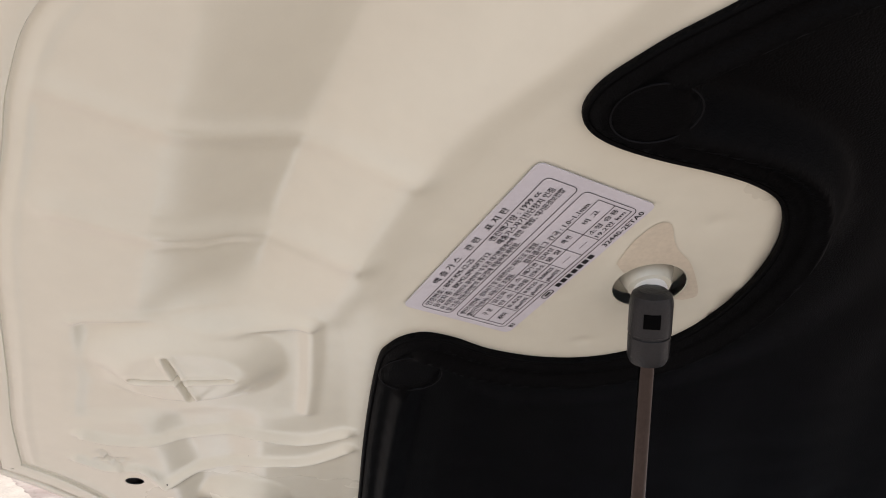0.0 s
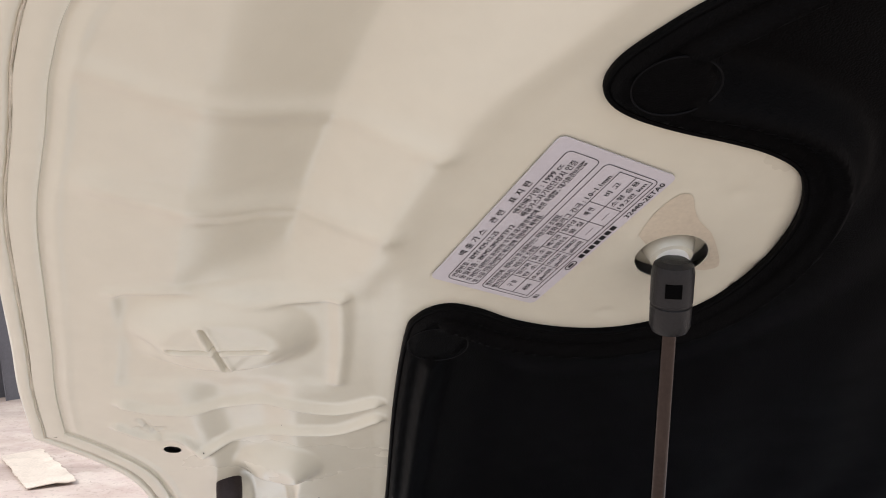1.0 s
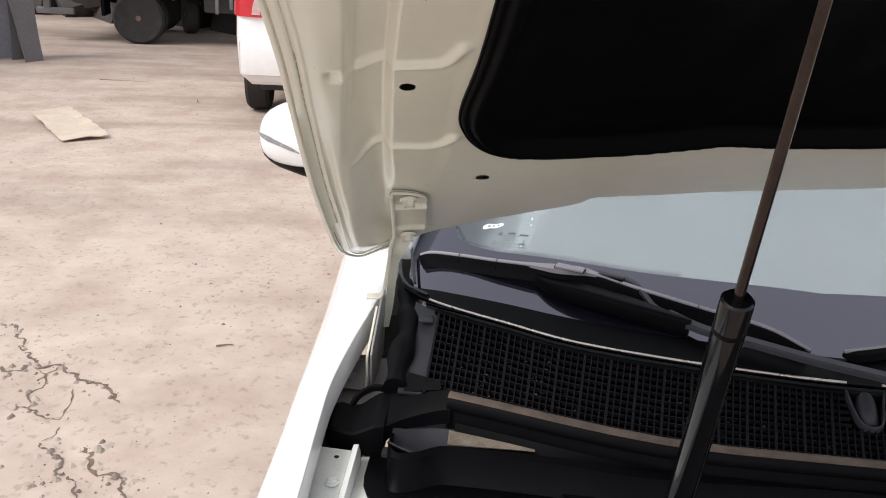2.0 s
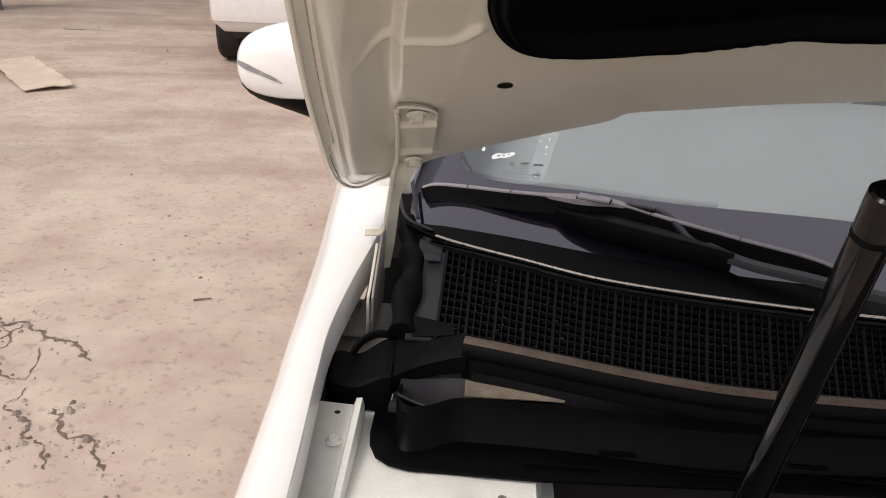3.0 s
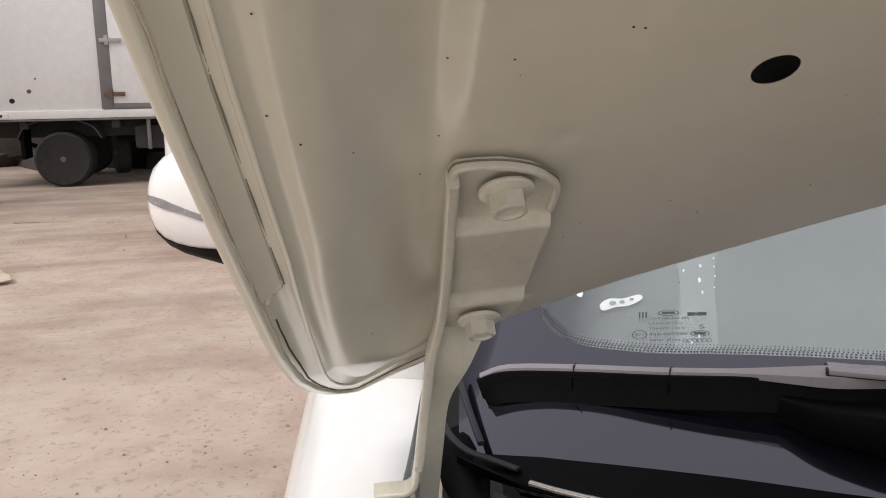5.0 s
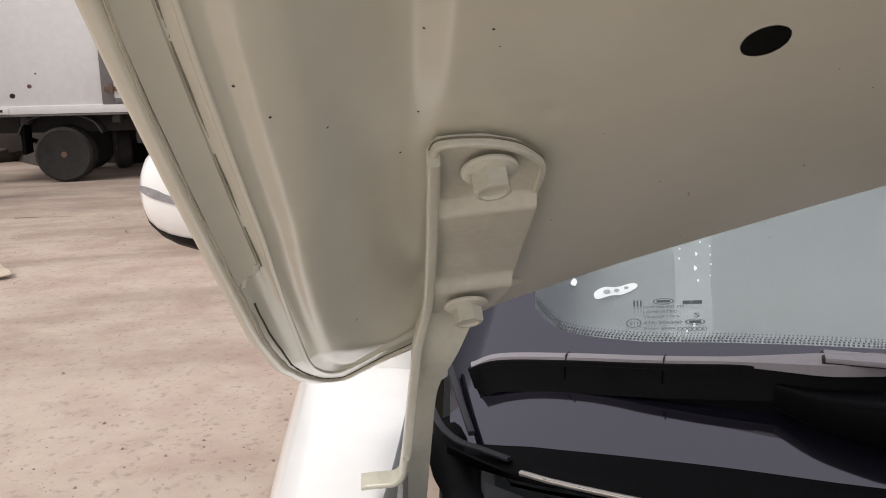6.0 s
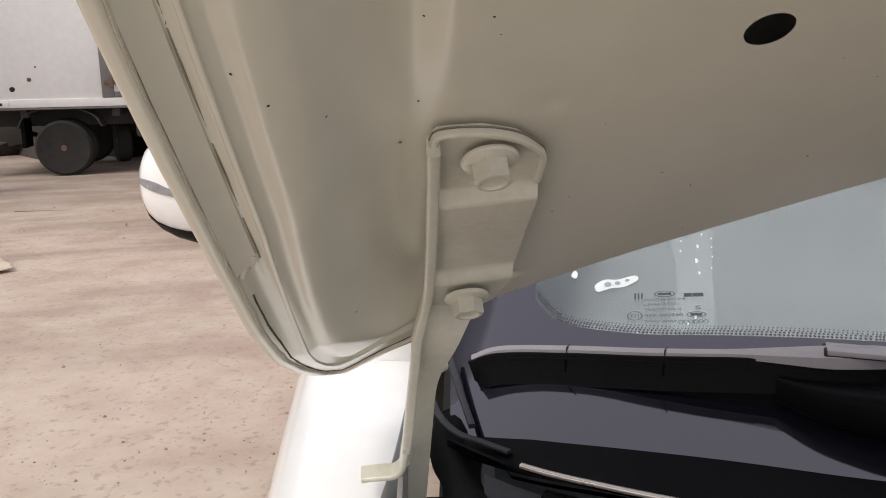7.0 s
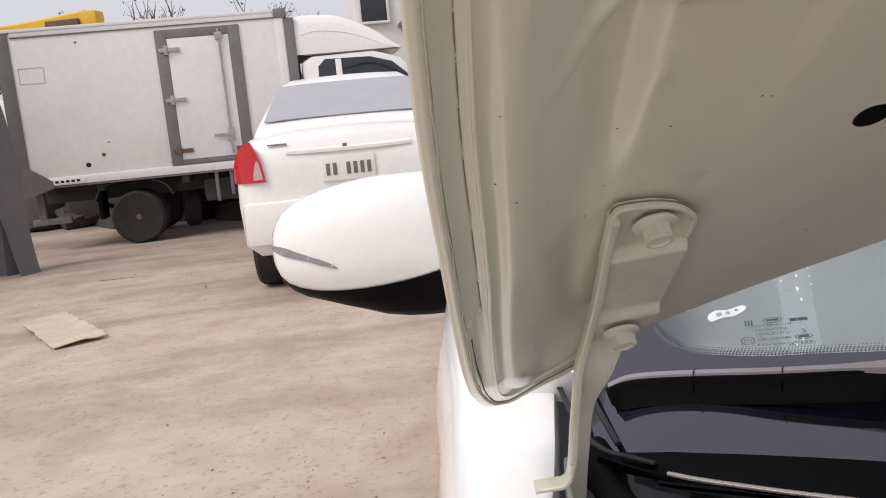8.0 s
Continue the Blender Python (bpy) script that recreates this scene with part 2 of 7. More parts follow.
def trimmed_grid(us, vs, outline, holes=()):
    """Grid over us x vs cut to an outline and round holes: u, v of the kept corners, and the cells."""
    gu, gv = np.meshgrid(us, vs, indexing="ij")
    cu, cv = (gu[:-1, :-1] + gu[1:, 1:]) / 2, (gv[:-1, :-1] + gv[1:, 1:]) / 2
    keep = in_poly(cu, cv, outline)
    for hu, hv, r in holes:
        keep &= np.hypot(cu - hu, cv - hv) > r
    cnt = np.zeros(gu.shape, int)
    for di in (0, 1):
        for dj in (0, 1):
            cnt[di:di + keep.shape[0], dj:dj + keep.shape[1]] += keep
    border = (cnt > 0) & (cnt < 4)
    bu, bv = gu[border], gv[border]
    d, qx, qy = seg_dist(bu, bv, outline, True)
    for hu, hv, r in holes:
        e = np.hypot(bu - hu, bv - hv)
        w = np.abs(e - r) < d
        qx[w], qy[w] = hu + (bu[w] - hu) / e[w] * r, hv + (bv[w] - hv) / e[w] * r
        d[w] = np.abs(e - r)[w]
    gu[border], gv[border] = qx, qy
    idx = -np.ones(gu.shape, int)
    used = cnt > 0
    idx[used] = np.arange(used.sum())
    i, j = np.nonzero(keep)
    faces = np.stack([idx[i, j], idx[i + 1, j], idx[i + 1, j + 1], idx[i, j + 1]], 1)
    return gu[used], gv[used], faces.tolist()


# ---- the white car with its open hood ----
CAR_X = 0.665
car = thing("car", "white sedan with its hood propped open, on the dusty yard", "car", (CAR_X, 1.6, GROUND))

HO = Vector((0, 1.4, 1.0908))
HU, HV, HN = Vector((0.9934, 0.0656, 0.0941)), Vector((0, -0.8202, 0.5721)), Vector((0.1147, -0.5684, -0.8147))
HOOD = Matrix((
    (HU.x, HV.x, HN.x, HO.x), (HU.y, HV.y, HN.y, HO.y), (HU.z, HV.z, HN.z, HO.z), (0, 0, 0, 1)))
UC = 0.665


def mirrored(left):
    """Left half of an outline and its mirror image, as one ring."""
    return left + [(2 * UC - u, v) for u, v in left[::-1]]


EDGE_FRONT = [(UC - 0.05, 1.335), (0.35, 1.335), (0.14, 1.295), (0.030, 1.245), (-0.03, 1.20), (-0.060, 1.158), (-0.081, 1.115), (-0.112, 1.052), (-0.141, 0.972), (-0.163, 0.910), (-0.187, 0.845), (-0.211, 0.765)]
EDGE_SIDE = [(-0.211, 0.765), (-0.184, 0.717), (-0.167, 0.664), (-0.168, 0.59), (-0.1755, 0.48), (-0.1905, 0.33), (-0.2022, 0.18), (-0.2058, 0.09), (-0.2085, 0.01), (-0.2103, -0.07), (-0.2092, -0.13), (-0.2065, -0.18), (-0.2025, -0.222), (-0.194, -0.2455), (-0.180, -0.2535), (-0.150, -0.233), (-0.118, -0.2175)]
EDGE_REAR = [(-0.118, -0.2175), (-0.055, -0.206), (0.022, -0.158), (0.12, -0.105), (0.195, -0.066), (0.219, -0.036), (0.262, -0.030), (0.30, -0.029), (0.42, -0.021), (UC - 0.05, -0.025)]
edge_front = [tuple(p) for p in catmull(EDGE_FRONT, 6)]
edge_side = [tuple(p) for p in catmull(EDGE_SIDE, 6)]
edge_rear = [tuple(p) for p in catmull(EDGE_REAR, 6)]
HOOD_RING = mirrored(edge_front + edge_side[1:] + edge_rear[1:])
LINE_A = [(0.1035, 1.3664), (0.0443, 1.1724), (0.0153, 1.112), (-0.012, 1.0431), (-0.038, 0.9742), (-0.063, 0.85), (-0.075, 0.7), (-0.0841, 0.59), (-0.114, 0.4), (-0.156, 0.16), (-0.175, 0.0), (-0.2, -0.3)]
LINE_B = [(0.1929, 1.3664), (0.1102, 1.1671), (0.0801, 1.1067), (0.0521, 1.042), (0.0309, 0.9848), (0.0086, 0.88), (-0.013, 0.795), (-0.021, 0.74), (-0.039, 0.6), (-0.0626, 0.44), (-0.088, 0.216), (-0.101, 0.05), (-0.105, 0.0), (-0.12, -0.3)]
LINE_C = [(0.3939, 1.3664), (0.1873, 1.1449), (0.1538, 1.112), (0.1236, 1.0717), (0.0946, 1.0177), (0.0745, 0.9488), (0.0618, 0.82), (0.048, 0.685), (0.0334, 0.57), (0.0006, 0.36), (-0.026, 0.158), (-0.06, 0.0), (-0.09, -0.3)]
BEADS = [
    ([(-0.123, 0.815), (-0.104, 0.802), (-0.066, 0.795), (-0.020, 0.798), (0.018, 0.781), (0.038, 0.779), (0.062, 0.788)], 0.0052, 0.0042),
    ([(-0.088, 0.716), (-0.059, 0.733), (-0.018, 0.742), (0.022, 0.739), (0.044, 0.748), (0.060, 0.760)], 0.0052, 0.0042),
    ([(-0.118, 0.436), (-0.099, 0.429), (-0.062, 0.450), (-0.004, 0.453), (0.021, 0.487)], 0.0065, 0.0052),
    ([(-0.150, 0.180), (-0.133, 0.176), (-0.091, 0.215), (-0.026, 0.214), (0.005, 0.248)], 0.0065, 0.0052),
    ([(-0.026, 1.1427), (0.0253, 1.1109), (0.0745, 1.0887), (0.1259, 1.0738)], 0.0075, 0.0022),
    ([(-0.05, 1.0654), (-0.009, 1.041), (0.0399, 1.0187), (0.0901, 1.0092)], 0.0100, 0.0028),
    ([(-0.077, 0.9657), (-0.037, 0.9604), (0.0119, 0.9424), (0.0566, 0.9424)], 0.0045, 0.0020),
    ([(0.0566, 0.9424), (0.0487, 0.88), (0.0385, 0.826)], 0.0050, 0.0020),
    ([(-0.08, 0.9615), (-0.097, 0.9), (-0.118, 0.846)], 0.0050, 0.0014),
    ([(-0.142, 0.775), (-0.125, 0.752), (-0.102, 0.748), (-0.092, 0.71)], 0.0045, 0.0030),
]


def fold(u):
    return np.minimum(u, 2 * UC - u)


def inset(poly, d):
    out = []
    for i, p in enumerate(poly):
        a, b = poly[max(0, i - 1)], poly[min(len(poly) - 1, i + 1)]
        t = Vector((b[0] - a[0], b[1] - a[1])).normalized()
        out.append((p[0] - t.y * d, p[1] + t.x * d))
    return out


def band(v):
    """Width of the flange round the rim: wide at the front, narrower along the side."""
    return 1.0 - 0.22 * sstep(-0.74, -0.60, -v)


def rim_inset(d):
    """The rim moved inwards by d, less where the flange narrows."""
    return [(p[0] + (q[0] - p[0]) * float(band(p[1])), p[1] + (q[1] - p[1]) * float(band(p[1]))) for p, q in zip(edge_side, inset(edge_side, d))]


FOLD = [p for p in rim_inset(0.0325) if p[1] > 0.02] + [tuple(p) for p in catmull([(-0.1850, -0.010), (-0.1880, -0.070), (-0.1895, -0.120), (-0.1890, -0.165), (-0.1835, -0.197), (-0.168, -0.208), (-0.148, -0.200), (-0.120, -0.188), (-0.06, -0.172)], 8)]
CREST = [p for p in rim_inset(0.055) if p[1] > 0.03] + [tuple(p) for p in catmull([(-0.1700, 0.0), (-0.1725, -0.055), (-0.1700, -0.105), (-0.1600, -0.145), (-0.1430, -0.170), (-0.1180, -0.180), (-0.06, -0.168)], 8)]
BASIN = CREST + [(0.4, -0.16), (0.4, 0.75)]
INSIDE = FOLD + [(0.4, -0.16), (0.4, 0.75)]


def hood_height(u, v):
    """Pressed relief of the hood's inner panel, towards the underside."""
    u = fold(u)
    ua = np.interp(-v, [-p[1] for p in LINE_A], [p[0] for p in LINE_A])
    ub = np.interp(-v, [-p[1] for p in LINE_B], [p[0] for p in LINE_B])
    uc = np.interp(-v, [-p[1] for p in LINE_C], [p[0] for p in LINE_C])
    fade = sstep(-0.04, 0.22, v)
    # lower down a flat-bottomed channel, higher up an open valley between two facets
    soft = 0.006 + 0.010 * sstep(0.56, 0.66, v) + 0.007 * (1 - sstep(0.0, 0.20, v))
    deep = 1 - 0.62 * sstep(0.56, 0.68, v)
    channel = -0.017 * deep * sstep(-1, 1, (u - ua) / soft) + (0.0145 - 0.017 * (1 - deep)) * sstep(-1, 1, (u - ub) / soft) + 0.0025 * sstep(0.0, 0.02, u - uc)
    ta, tb = np.clip((u - ua) / (ub - ua), 0, 1), np.clip((u - ub) / (uc - ub), 0, 1)
    valley = -0.019 * (0.55 * ta + 0.45 * sstep(0, 1, ta)) + 0.021 * (0.55 * tb + 0.45 * sstep(0, 1, tb)) - 0.002 * sstep(0.0, 0.030, u - uc)
    high = sstep(0.93, 0.99, v)
    w = channel * (1 - high) + valley * high
    left, right = -0.101 + 0.35 * (v - 0.902), 0.040 + 0.14 * (v - 0.883)
    top, low = 0.952 - 0.156 * (u + 0.016), 0.833 - 0.117 * (u + 0.045)
    bay = sstep(-0.008, 0.008, u - left) * sstep(-0.008, 0.008, right - u) * sstep(-0.010, 0.006, top - v) * sstep(-0.012, 0.012, v - low)
    w = w * fade * (1 - bay) - 0.0035 * bay
    for pts, amp_w, amp in BEADS:
        d, _, _ = seg_dist(u, v, [tuple(q) for q in catmull(pts, 4)])
        w = w + 1.25 * amp * np.exp(-(d / amp_w) ** 2)
    # oval boss with a pressed cross
    e = np.hypot((u + 0.028) / 0.068, (v - 0.905) / 0.056)
    w = w + 0.0125 * (1 - sstep(0.50, 1.0, e)) + 0.0007 * (1 - sstep(0.30, 0.42, np.abs(u + 0.032) / 0.075 + np.abs(v - 0.902) / 0.090))
    w = w - 0.0040 * np.exp(-((u + 0.078) / 0.010) ** 2 - ((v - 0.902) / 0.012) ** 2)
    for a, b, half, depth in (((-0.033, 0.930), (-0.030, 0.876), 0.0024, 0.0036), ((-0.060, 0.906), (0.000, 0.899), 0.0026, 0.0040), ((-0.121, 0.786), (-0.114, 0.752), 0.0022, 0.0022), ((-0.128, 0.772), (-0.106, 0.768), 0.0022, 0.0020)):
        d, _, _ = seg_dist(u, v, [a, b])
        w = w - depth * (1 - sstep(0.0004, half, d)) + 0.0008 * np.exp(-((d - half - 0.0012) / 0.0016) ** 2)
    # ridge behind the rubber buffer
    e = np.hypot((u + 0.036) / 0.042, (v - 0.668) / 0.048)
    w = w + 0.015 * (1 - sstep(0.30, 1.0, e))
    # rounded lip of the side and the rear corner: the rim stands higher towards the corner
    de, _, _ = seg_dist(u, v, edge_front + edge_side)
    rise = np.interp(v, [-0.256, -0.222, -0.18, -0.13, -0.07, 0.01, 0.09, 0.18, 0.33, 0.48, 0.60, 0.70], [0.031, 0.038, 0.0455, 0.0525, 0.0525, 0.0446, 0.0370, 0.0246, 0.0102, 0.0042, 0.0008, 0.0])
    rise = rise * (1 + (np.interp(u, [-0.195, -0.18, -0.15, -0.118, -0.05], [1, 0.97, 0.72, 0.52, 0.2]) - 1) * (1 - sstep(-0.17, -0.03, v)))
    d, _, _ = seg_dist(u, v, FOLD)
    dc, _, _ = seg_dist(u, v, CREST)
    side = np.where(in_poly(u, v, BASIN), dc, -dc)
    near = (1 - sstep(-0.006, 0.055, side)) * (1 - sstep(-0.125, -0.03, u)) * (1 - sstep(0.60, 0.72, v))
    w = w * (1 - 0.95 * np.clip(near * 1.3, 0, 1) * (1 - sstep(0.16, 0.36, v))) + rise * near
    w = w - np.where(in_poly(u, v, INSIDE), 0.0030 * np.exp(-((d - 0.0075) / 0.0050) ** 2), 0.0) * (1 - sstep(0.12, 0.32, v))
    # the inner panel lies a step below the flange, with a fold inside it
    k = band(v)
    w = w - 0.0075 * sstep(0.008, 0.019, de / k) * near * sstep(-0.16, -0.06, v) * (1 - sstep(0.25, 0.42, v))
    w = w - 0.0014 * np.exp(-((de / k - 0.0252) / 0.0014) ** 2) * sstep(-0.05, -0.03, v) + 0.0012 * np.exp(-((de / k - 0.0322) / 0.0024) ** 2) * sstep(-0.15, -0.08, v)
    # pocket at the end of a bead, and a little bump
    w = w - 0.0045 * np.exp(-(((u + 0.1235) / 0.008) ** 4 + ((v - 0.440) / 0.011) ** 4)) + 0.0025 * np.exp(-(((u + 0.085) / 0.007) ** 2 + ((v - 0.160) / 0.012) ** 2))
    # little dents
    for du, dv, r in ((0.283, 1.027, 0.006), (0.225, 0.910, 0.005), (-0.083, 0.045, 0.006), (-0.045, 0.045, 0.006), (0.02, 1.015, 0.007)):
        w = w - 0.0012 * np.exp(-((u - du) ** 2 + (v - dv) ** 2) / r ** 2)
    return w


# outline of the insulation pad
PAD = [(UC - 0.02, 0.172), (0.566, 0.170), (0.43, 0.182), (0.37, 0.193), (0.33, 0.186), (0.25, 0.172), (0.16, 0.167), (0.10, 0.169), (0.062, 0.182), (0.036, 0.212), (0.018, 0.262), (0.0125, 0.33), (0.0353, 0.46), (0.0542, 0.6), (0.076, 0.78), (0.0934, 0.893), (0.1035, 0.9201), (0.1214, 0.9307), (0.1415, 0.9233), (0.1661, 0.9053), (0.1983, 0.892), (0.2318, 0.888), (0.2621, 0.896), (0.2912, 0.917), (0.3124, 0.9551), (0.3213, 0.9954), (0.3191, 1.0251), (0.3091, 1.0484), (0.2912, 1.0632), (0.2688, 1.0738), (0.2409, 1.0844), (0.2186, 1.095), (0.2052, 1.1056), (0.2007, 1.1173), (0.2063, 1.1311), (0.2219, 1.1459), (0.2432, 1.1618), (0.2934, 1.1915), (0.39, 1.225), (0.53, 1.238), (UC - 0.02, 1.243)]
pad_half = [tuple(p) for p in catmull(PAD, 5)]
PAD_RING = mirrored(pad_half)

us = np.unique(np.round(np.concatenate([np.arange(-0.245, -0.14, 0.0020), np.arange(-0.14, -0.07, 0.0026), np.arange(-0.07, 0.004, 0.0012), np.arange(0.004, 0.075, 0.0028), np.arange(0.075, 0.30, 0.004), np.arange(0.30, 0.80, 0.010), np.arange(0.80, 1.60, 0.02)]), 5))
vs = np.unique(np.round(np.concatenate([np.arange(-0.29, -0.10, 0.0022), np.arange(-0.10, 0.68, 0.004), np.arange(0.68, 0.85, 0.0026), np.arange(0.85, 0.94, 0.0012), np.arange(0.94, 1.20, 0.003), np.arange(1.20, 1.36, 0.010)]), 5))
STUD = (0.257, 0.9705)
HOLES = [(-0.114, 0.723, 0.0072), (-0.046, 0.396, 0.0095), (0.041, 0.083, 0.0105), (*STUD, 0.0215)]
gu, gv, gf = trimmed_grid(us, vs, HOOD_RING, HOLES)
gw = hood_height(gu, gv)
dp, _, _ = seg_dist(gu, gv, PAD_RING, True)
gw = gw - 0.045 * np.where(in_poly(gu, gv, PAD_RING), sstep(0.004, 0.016, dp), 0.0)
hood = part("hood", mesh_of("hood", [HOOD @ Vector(p) for p in zip(gu, gv, gw)], gf), M_CREAM, car, "raised hood, cream-painted pressed steel underside")

# outer skin above the inner panel
us2 = np.arange(-0.245, 1.60, 0.02)
vs2 = np.arange(-0.29, 1.36, 0.02)
su, sv, sf = trimmed_grid(us2, vs2, HOOD_RING)
ds, _, _ = seg_dist(su, sv, HOOD_RING, True)
sw = -0.002 - 0.040 * sstep(0, 0.08, ds) + hood_height(su, sv) * (1 - sstep(0.0, 0.02, ds))
part("outer_skin", mesh_of("outer_skin", [HOOD @ Vector(p) for p in zip(su, sv, sw)], [f[::-1] for f in sf]), M_WHITE, hood, "white painted outer skin")

# folded hem and sealer along the rim
rim = edge_front + edge_side[1:]
width = [float(band(p[1])) for p in rim]


def on_hood(u, v, lift=0.0):
    w = hood_height(np.array([float(u)]), np.array([float(v)]))[0]
    return HOOD @ Vector((u, v, w + lift))


def rim_sweep(name, d, profile, material, label, wob=0.0, start=0, stop=None):
    random.seed(4)
    pts = [(p[0] + (q[0] - p[0]) * k, p[1] + (q[1] - p[1]) * k) for p, q, k in zip(rim, inset(rim, d), width)][start:stop]
    path = [on_hood(u + random.uniform(-wob, wob), v, 0.0) for u, v in pts]
    scales = [(k * (1 + random.uniform(-0.35, 0.35) * (wob > 0)), 1 + random.uniform(-0.35, 0.35) * (wob > 0)) for k in width[start:stop]]
    return sweep_part(name, path, profile, material, hood, up=HN, scales=scales, label=label)


def rim_strip(name, steps, material, label, start=0, stop=None, wob=0.0):
    """Strip that lies on the panel along the rim: steps are (distance from the edge, lift)."""
    random.seed(9)
    lines = [[(p[0] + (q[0] - p[0]) * k, p[1] + (q[1] - p[1]) * k) for p, q, k in zip(rim, inset(rim, d), width)][start:stop] for d, _ in steps]
    us_, vs_ = np.array(lines)[:, :, 0], np.array(lines)[:, :, 1]
    ws_ = hood_height(us_.ravel(), vs_.ravel()).reshape(us_.shape)
    rows = [[HOOD @ Vector((us_[i, n], vs_[i, n], ws_[i, n] + lift + random.uniform(-wob, wob))) for i, (_, lift) in enumerate(steps)] for n in range(us_.shape[1])]
    v, f = loft(rows)
    return part(name, mesh_of(name, v, f, True, 50), material, hood, label)


rim_strip("hem", [(-0.0002, -0.006), (-0.0014, -0.002), (-0.0010, 0.0012), (0.0008, 0.0024), (0.0045, 0.0026), (0.0070, 0.0022), (0.0080, 0.0012), (0.0086, -0.001)], M_CREAM, "folded hem round the hood's rim", wob=0.00015)
rim_sweep("hem_sealer", 0.0088, circle2(0.0010, 8, 0.0020), M_SEALER, "bead of dull sealer along the hem", 0.0005)
n_flange = max(i for i, p in enumerate(inset(rim, 0.018)) if p[1] > -0.026)
rim_strip("edge_flange", [(0.0092, -0.001), (0.0098, 0.0014), (0.0150, 0.0020), (0.0210, 0.0019), (0.0234, 0.0014), (0.0240, -0.001)], M_CREAM, "", 0, n_flange)
n_gap = min(i for i, p in enumerate(inset(rim, 0.018)) if p[1] < 0.50)
rim_sweep("flange_gap", 0.0246, rect2(0.0009, 0.0010), M_GAPLINE, "thin dirty gap beside the flange", 0.0, n_gap, n_flange)
# dark brown line drawn along the groove and the sealer's crack
M_CRACK = mat("dark_groove_line", (0.075, 0.062, 0.048), 0.85, var=0.4, scale=90)
rim_sweep("hem_groove", 0.0128, rect2(0.0012, 0.0010), M_CRACK, "dark groove round the corner", 0.0002, n_flange + 1)
# torn end of the flange's sealer
ends = [inset(rim, d)[n_flange - 1] for d in (0.0092, 0.0112, 0.0135, 0.0160, 0.0182)]
torn = [(p[0], p[1] + dv) for p, dv in zip(ends, (-0.004, -0.001, -0.0035, 0.002, 0.007))]
sweep_part("torn_sealer", [on_hood(a, b, 0.0012) for a, b in catmull(torn, 4)], circle2(0.0017, 8, 0.0014), M_SEALER, hood, up=HN, label="torn bead of sealer at the flange's end")
sweep_part("sealer_crack", [on_hood(a, b - 0.0026, 0.0004) for a, b in catmull(torn, 4)], rect2(0.0010, 0.0010), M_CRACK, hood, up=HN)
ridge = [p for p in FOLD if p[1] < 0.42 and p[0] < -0.138]
sweep_part("pressed_ridge", [on_hood(a, b, -0.0001) for a, b in ridge], circle2(0.0015, 8, 0.0011), M_CREAM, hood, up=HN, scales=[min(1.0, 0.1 + 0.08 * k, 0.1 + 0.06 * (len(ridge) - 1 - k)) for k in range(len(ridge))])
random.seed(17)
sp_v, sp_f = [], []
for i in range(46):
    u, v = random.uniform(-0.19, 0.12), random.uniform(-0.20, 0.20) if i < 34 else random.uniform(0.2, 1.1)
    if u > 0.0 and v > 0.15:
        continue
    r, k = random.uniform(0.0003, 0.0007), len(sp_v)
    sp_v.extend([on_hood(u + r * math.cos(a), v + r * math.sin(a), 0.0004) for a in (0, 1.05, 2.1, 3.14, 4.2, 5.2)])
    sp_f.append(tuple(range(k, k + 6)))
tagged(part("dirt_specks", mesh_of("dirt_specks", sp_v, sp_f, False), M_INK, hood, "tiny dark specks on the paint"), kind="stuff")

# insulation pad
pu, pv, pf = trimmed_grid(np.concatenate([np.arange(0.0, 0.36, 0.004), np.arange(0.36, 1.34, 0.012)]), np.arange(0.16, 1.24, 0.004), PAD_RING)
pd, _, _ = seg_dist(pu, pv, PAD_RING, True)
fu = fold(pu)
pw = 0.0025 + 0.006 * sstep(0, 0.006, pd) - 0.004 * np.exp(-((pd - 0.011) / 0.003) ** 2) - 0.020 * sstep(0.020, 0.040, pd) - 0.006 * sstep(0.06, 0.11, pd)
pw += 0.0042 * np.exp(-((pd - 0.019) / 0.004) ** 2)
for eu, ev, a, b in ((0.1145, 0.890, 0.0205, 0.022), (0.2315, 1.117, 0.021, 0.019)):
    e = np.hypot((fu - eu) / a, (pv - ev) / b)
    flat = 1 - sstep(0.9, 1.1, e)
    pw = pw * (1 - flat) + flat * 0.0065 - 0.0012 * np.exp(-((e - 1) / 0.06) ** 2)
pw += 0.0025 * np.sin(fu * 60 + np.sin(pv * 9) * 2) * sstep(0.10, 0.2, pd)
part("insulation_pad", mesh_of("insulation_pad", [HOOD @ Vector(p) for p in zip(pu, pv, pw)], pf), M_PAD, hood, "black felt insulation pad with a pressed border")
pad_path = [HOOD @ Vector((u, v, 0.0022)) for u, v in pad_half]
sweep_part("pad_edge", pad_path, rect2(0.003, 0.005, 0.0012), M_PAD, hood, up=HN)

M_RING = mat("pad_press_mark", (0.004, 0.004, 0.005), 0.7, var=0.2, spec=0.12)
for cu, cv, ru, rv in ((0.2315, 1.117, 0.0205, 0.0180), (0.1145, 0.890, 0.0205, 0.0215)):
    for s in (1, -1):
        loop = [HOOD @ Vector(((cu if s > 0 else 2 * UC - cu) + ru * math.cos(a), cv + rv * math.sin(a), 0.0068)) for a in np.linspace(0, 2 * math.pi, 40, endpoint=False)]
        sweep_part("press_mark", loop, circle2(0.0005, 6), M_RING, hood, up=HN, closed=True)

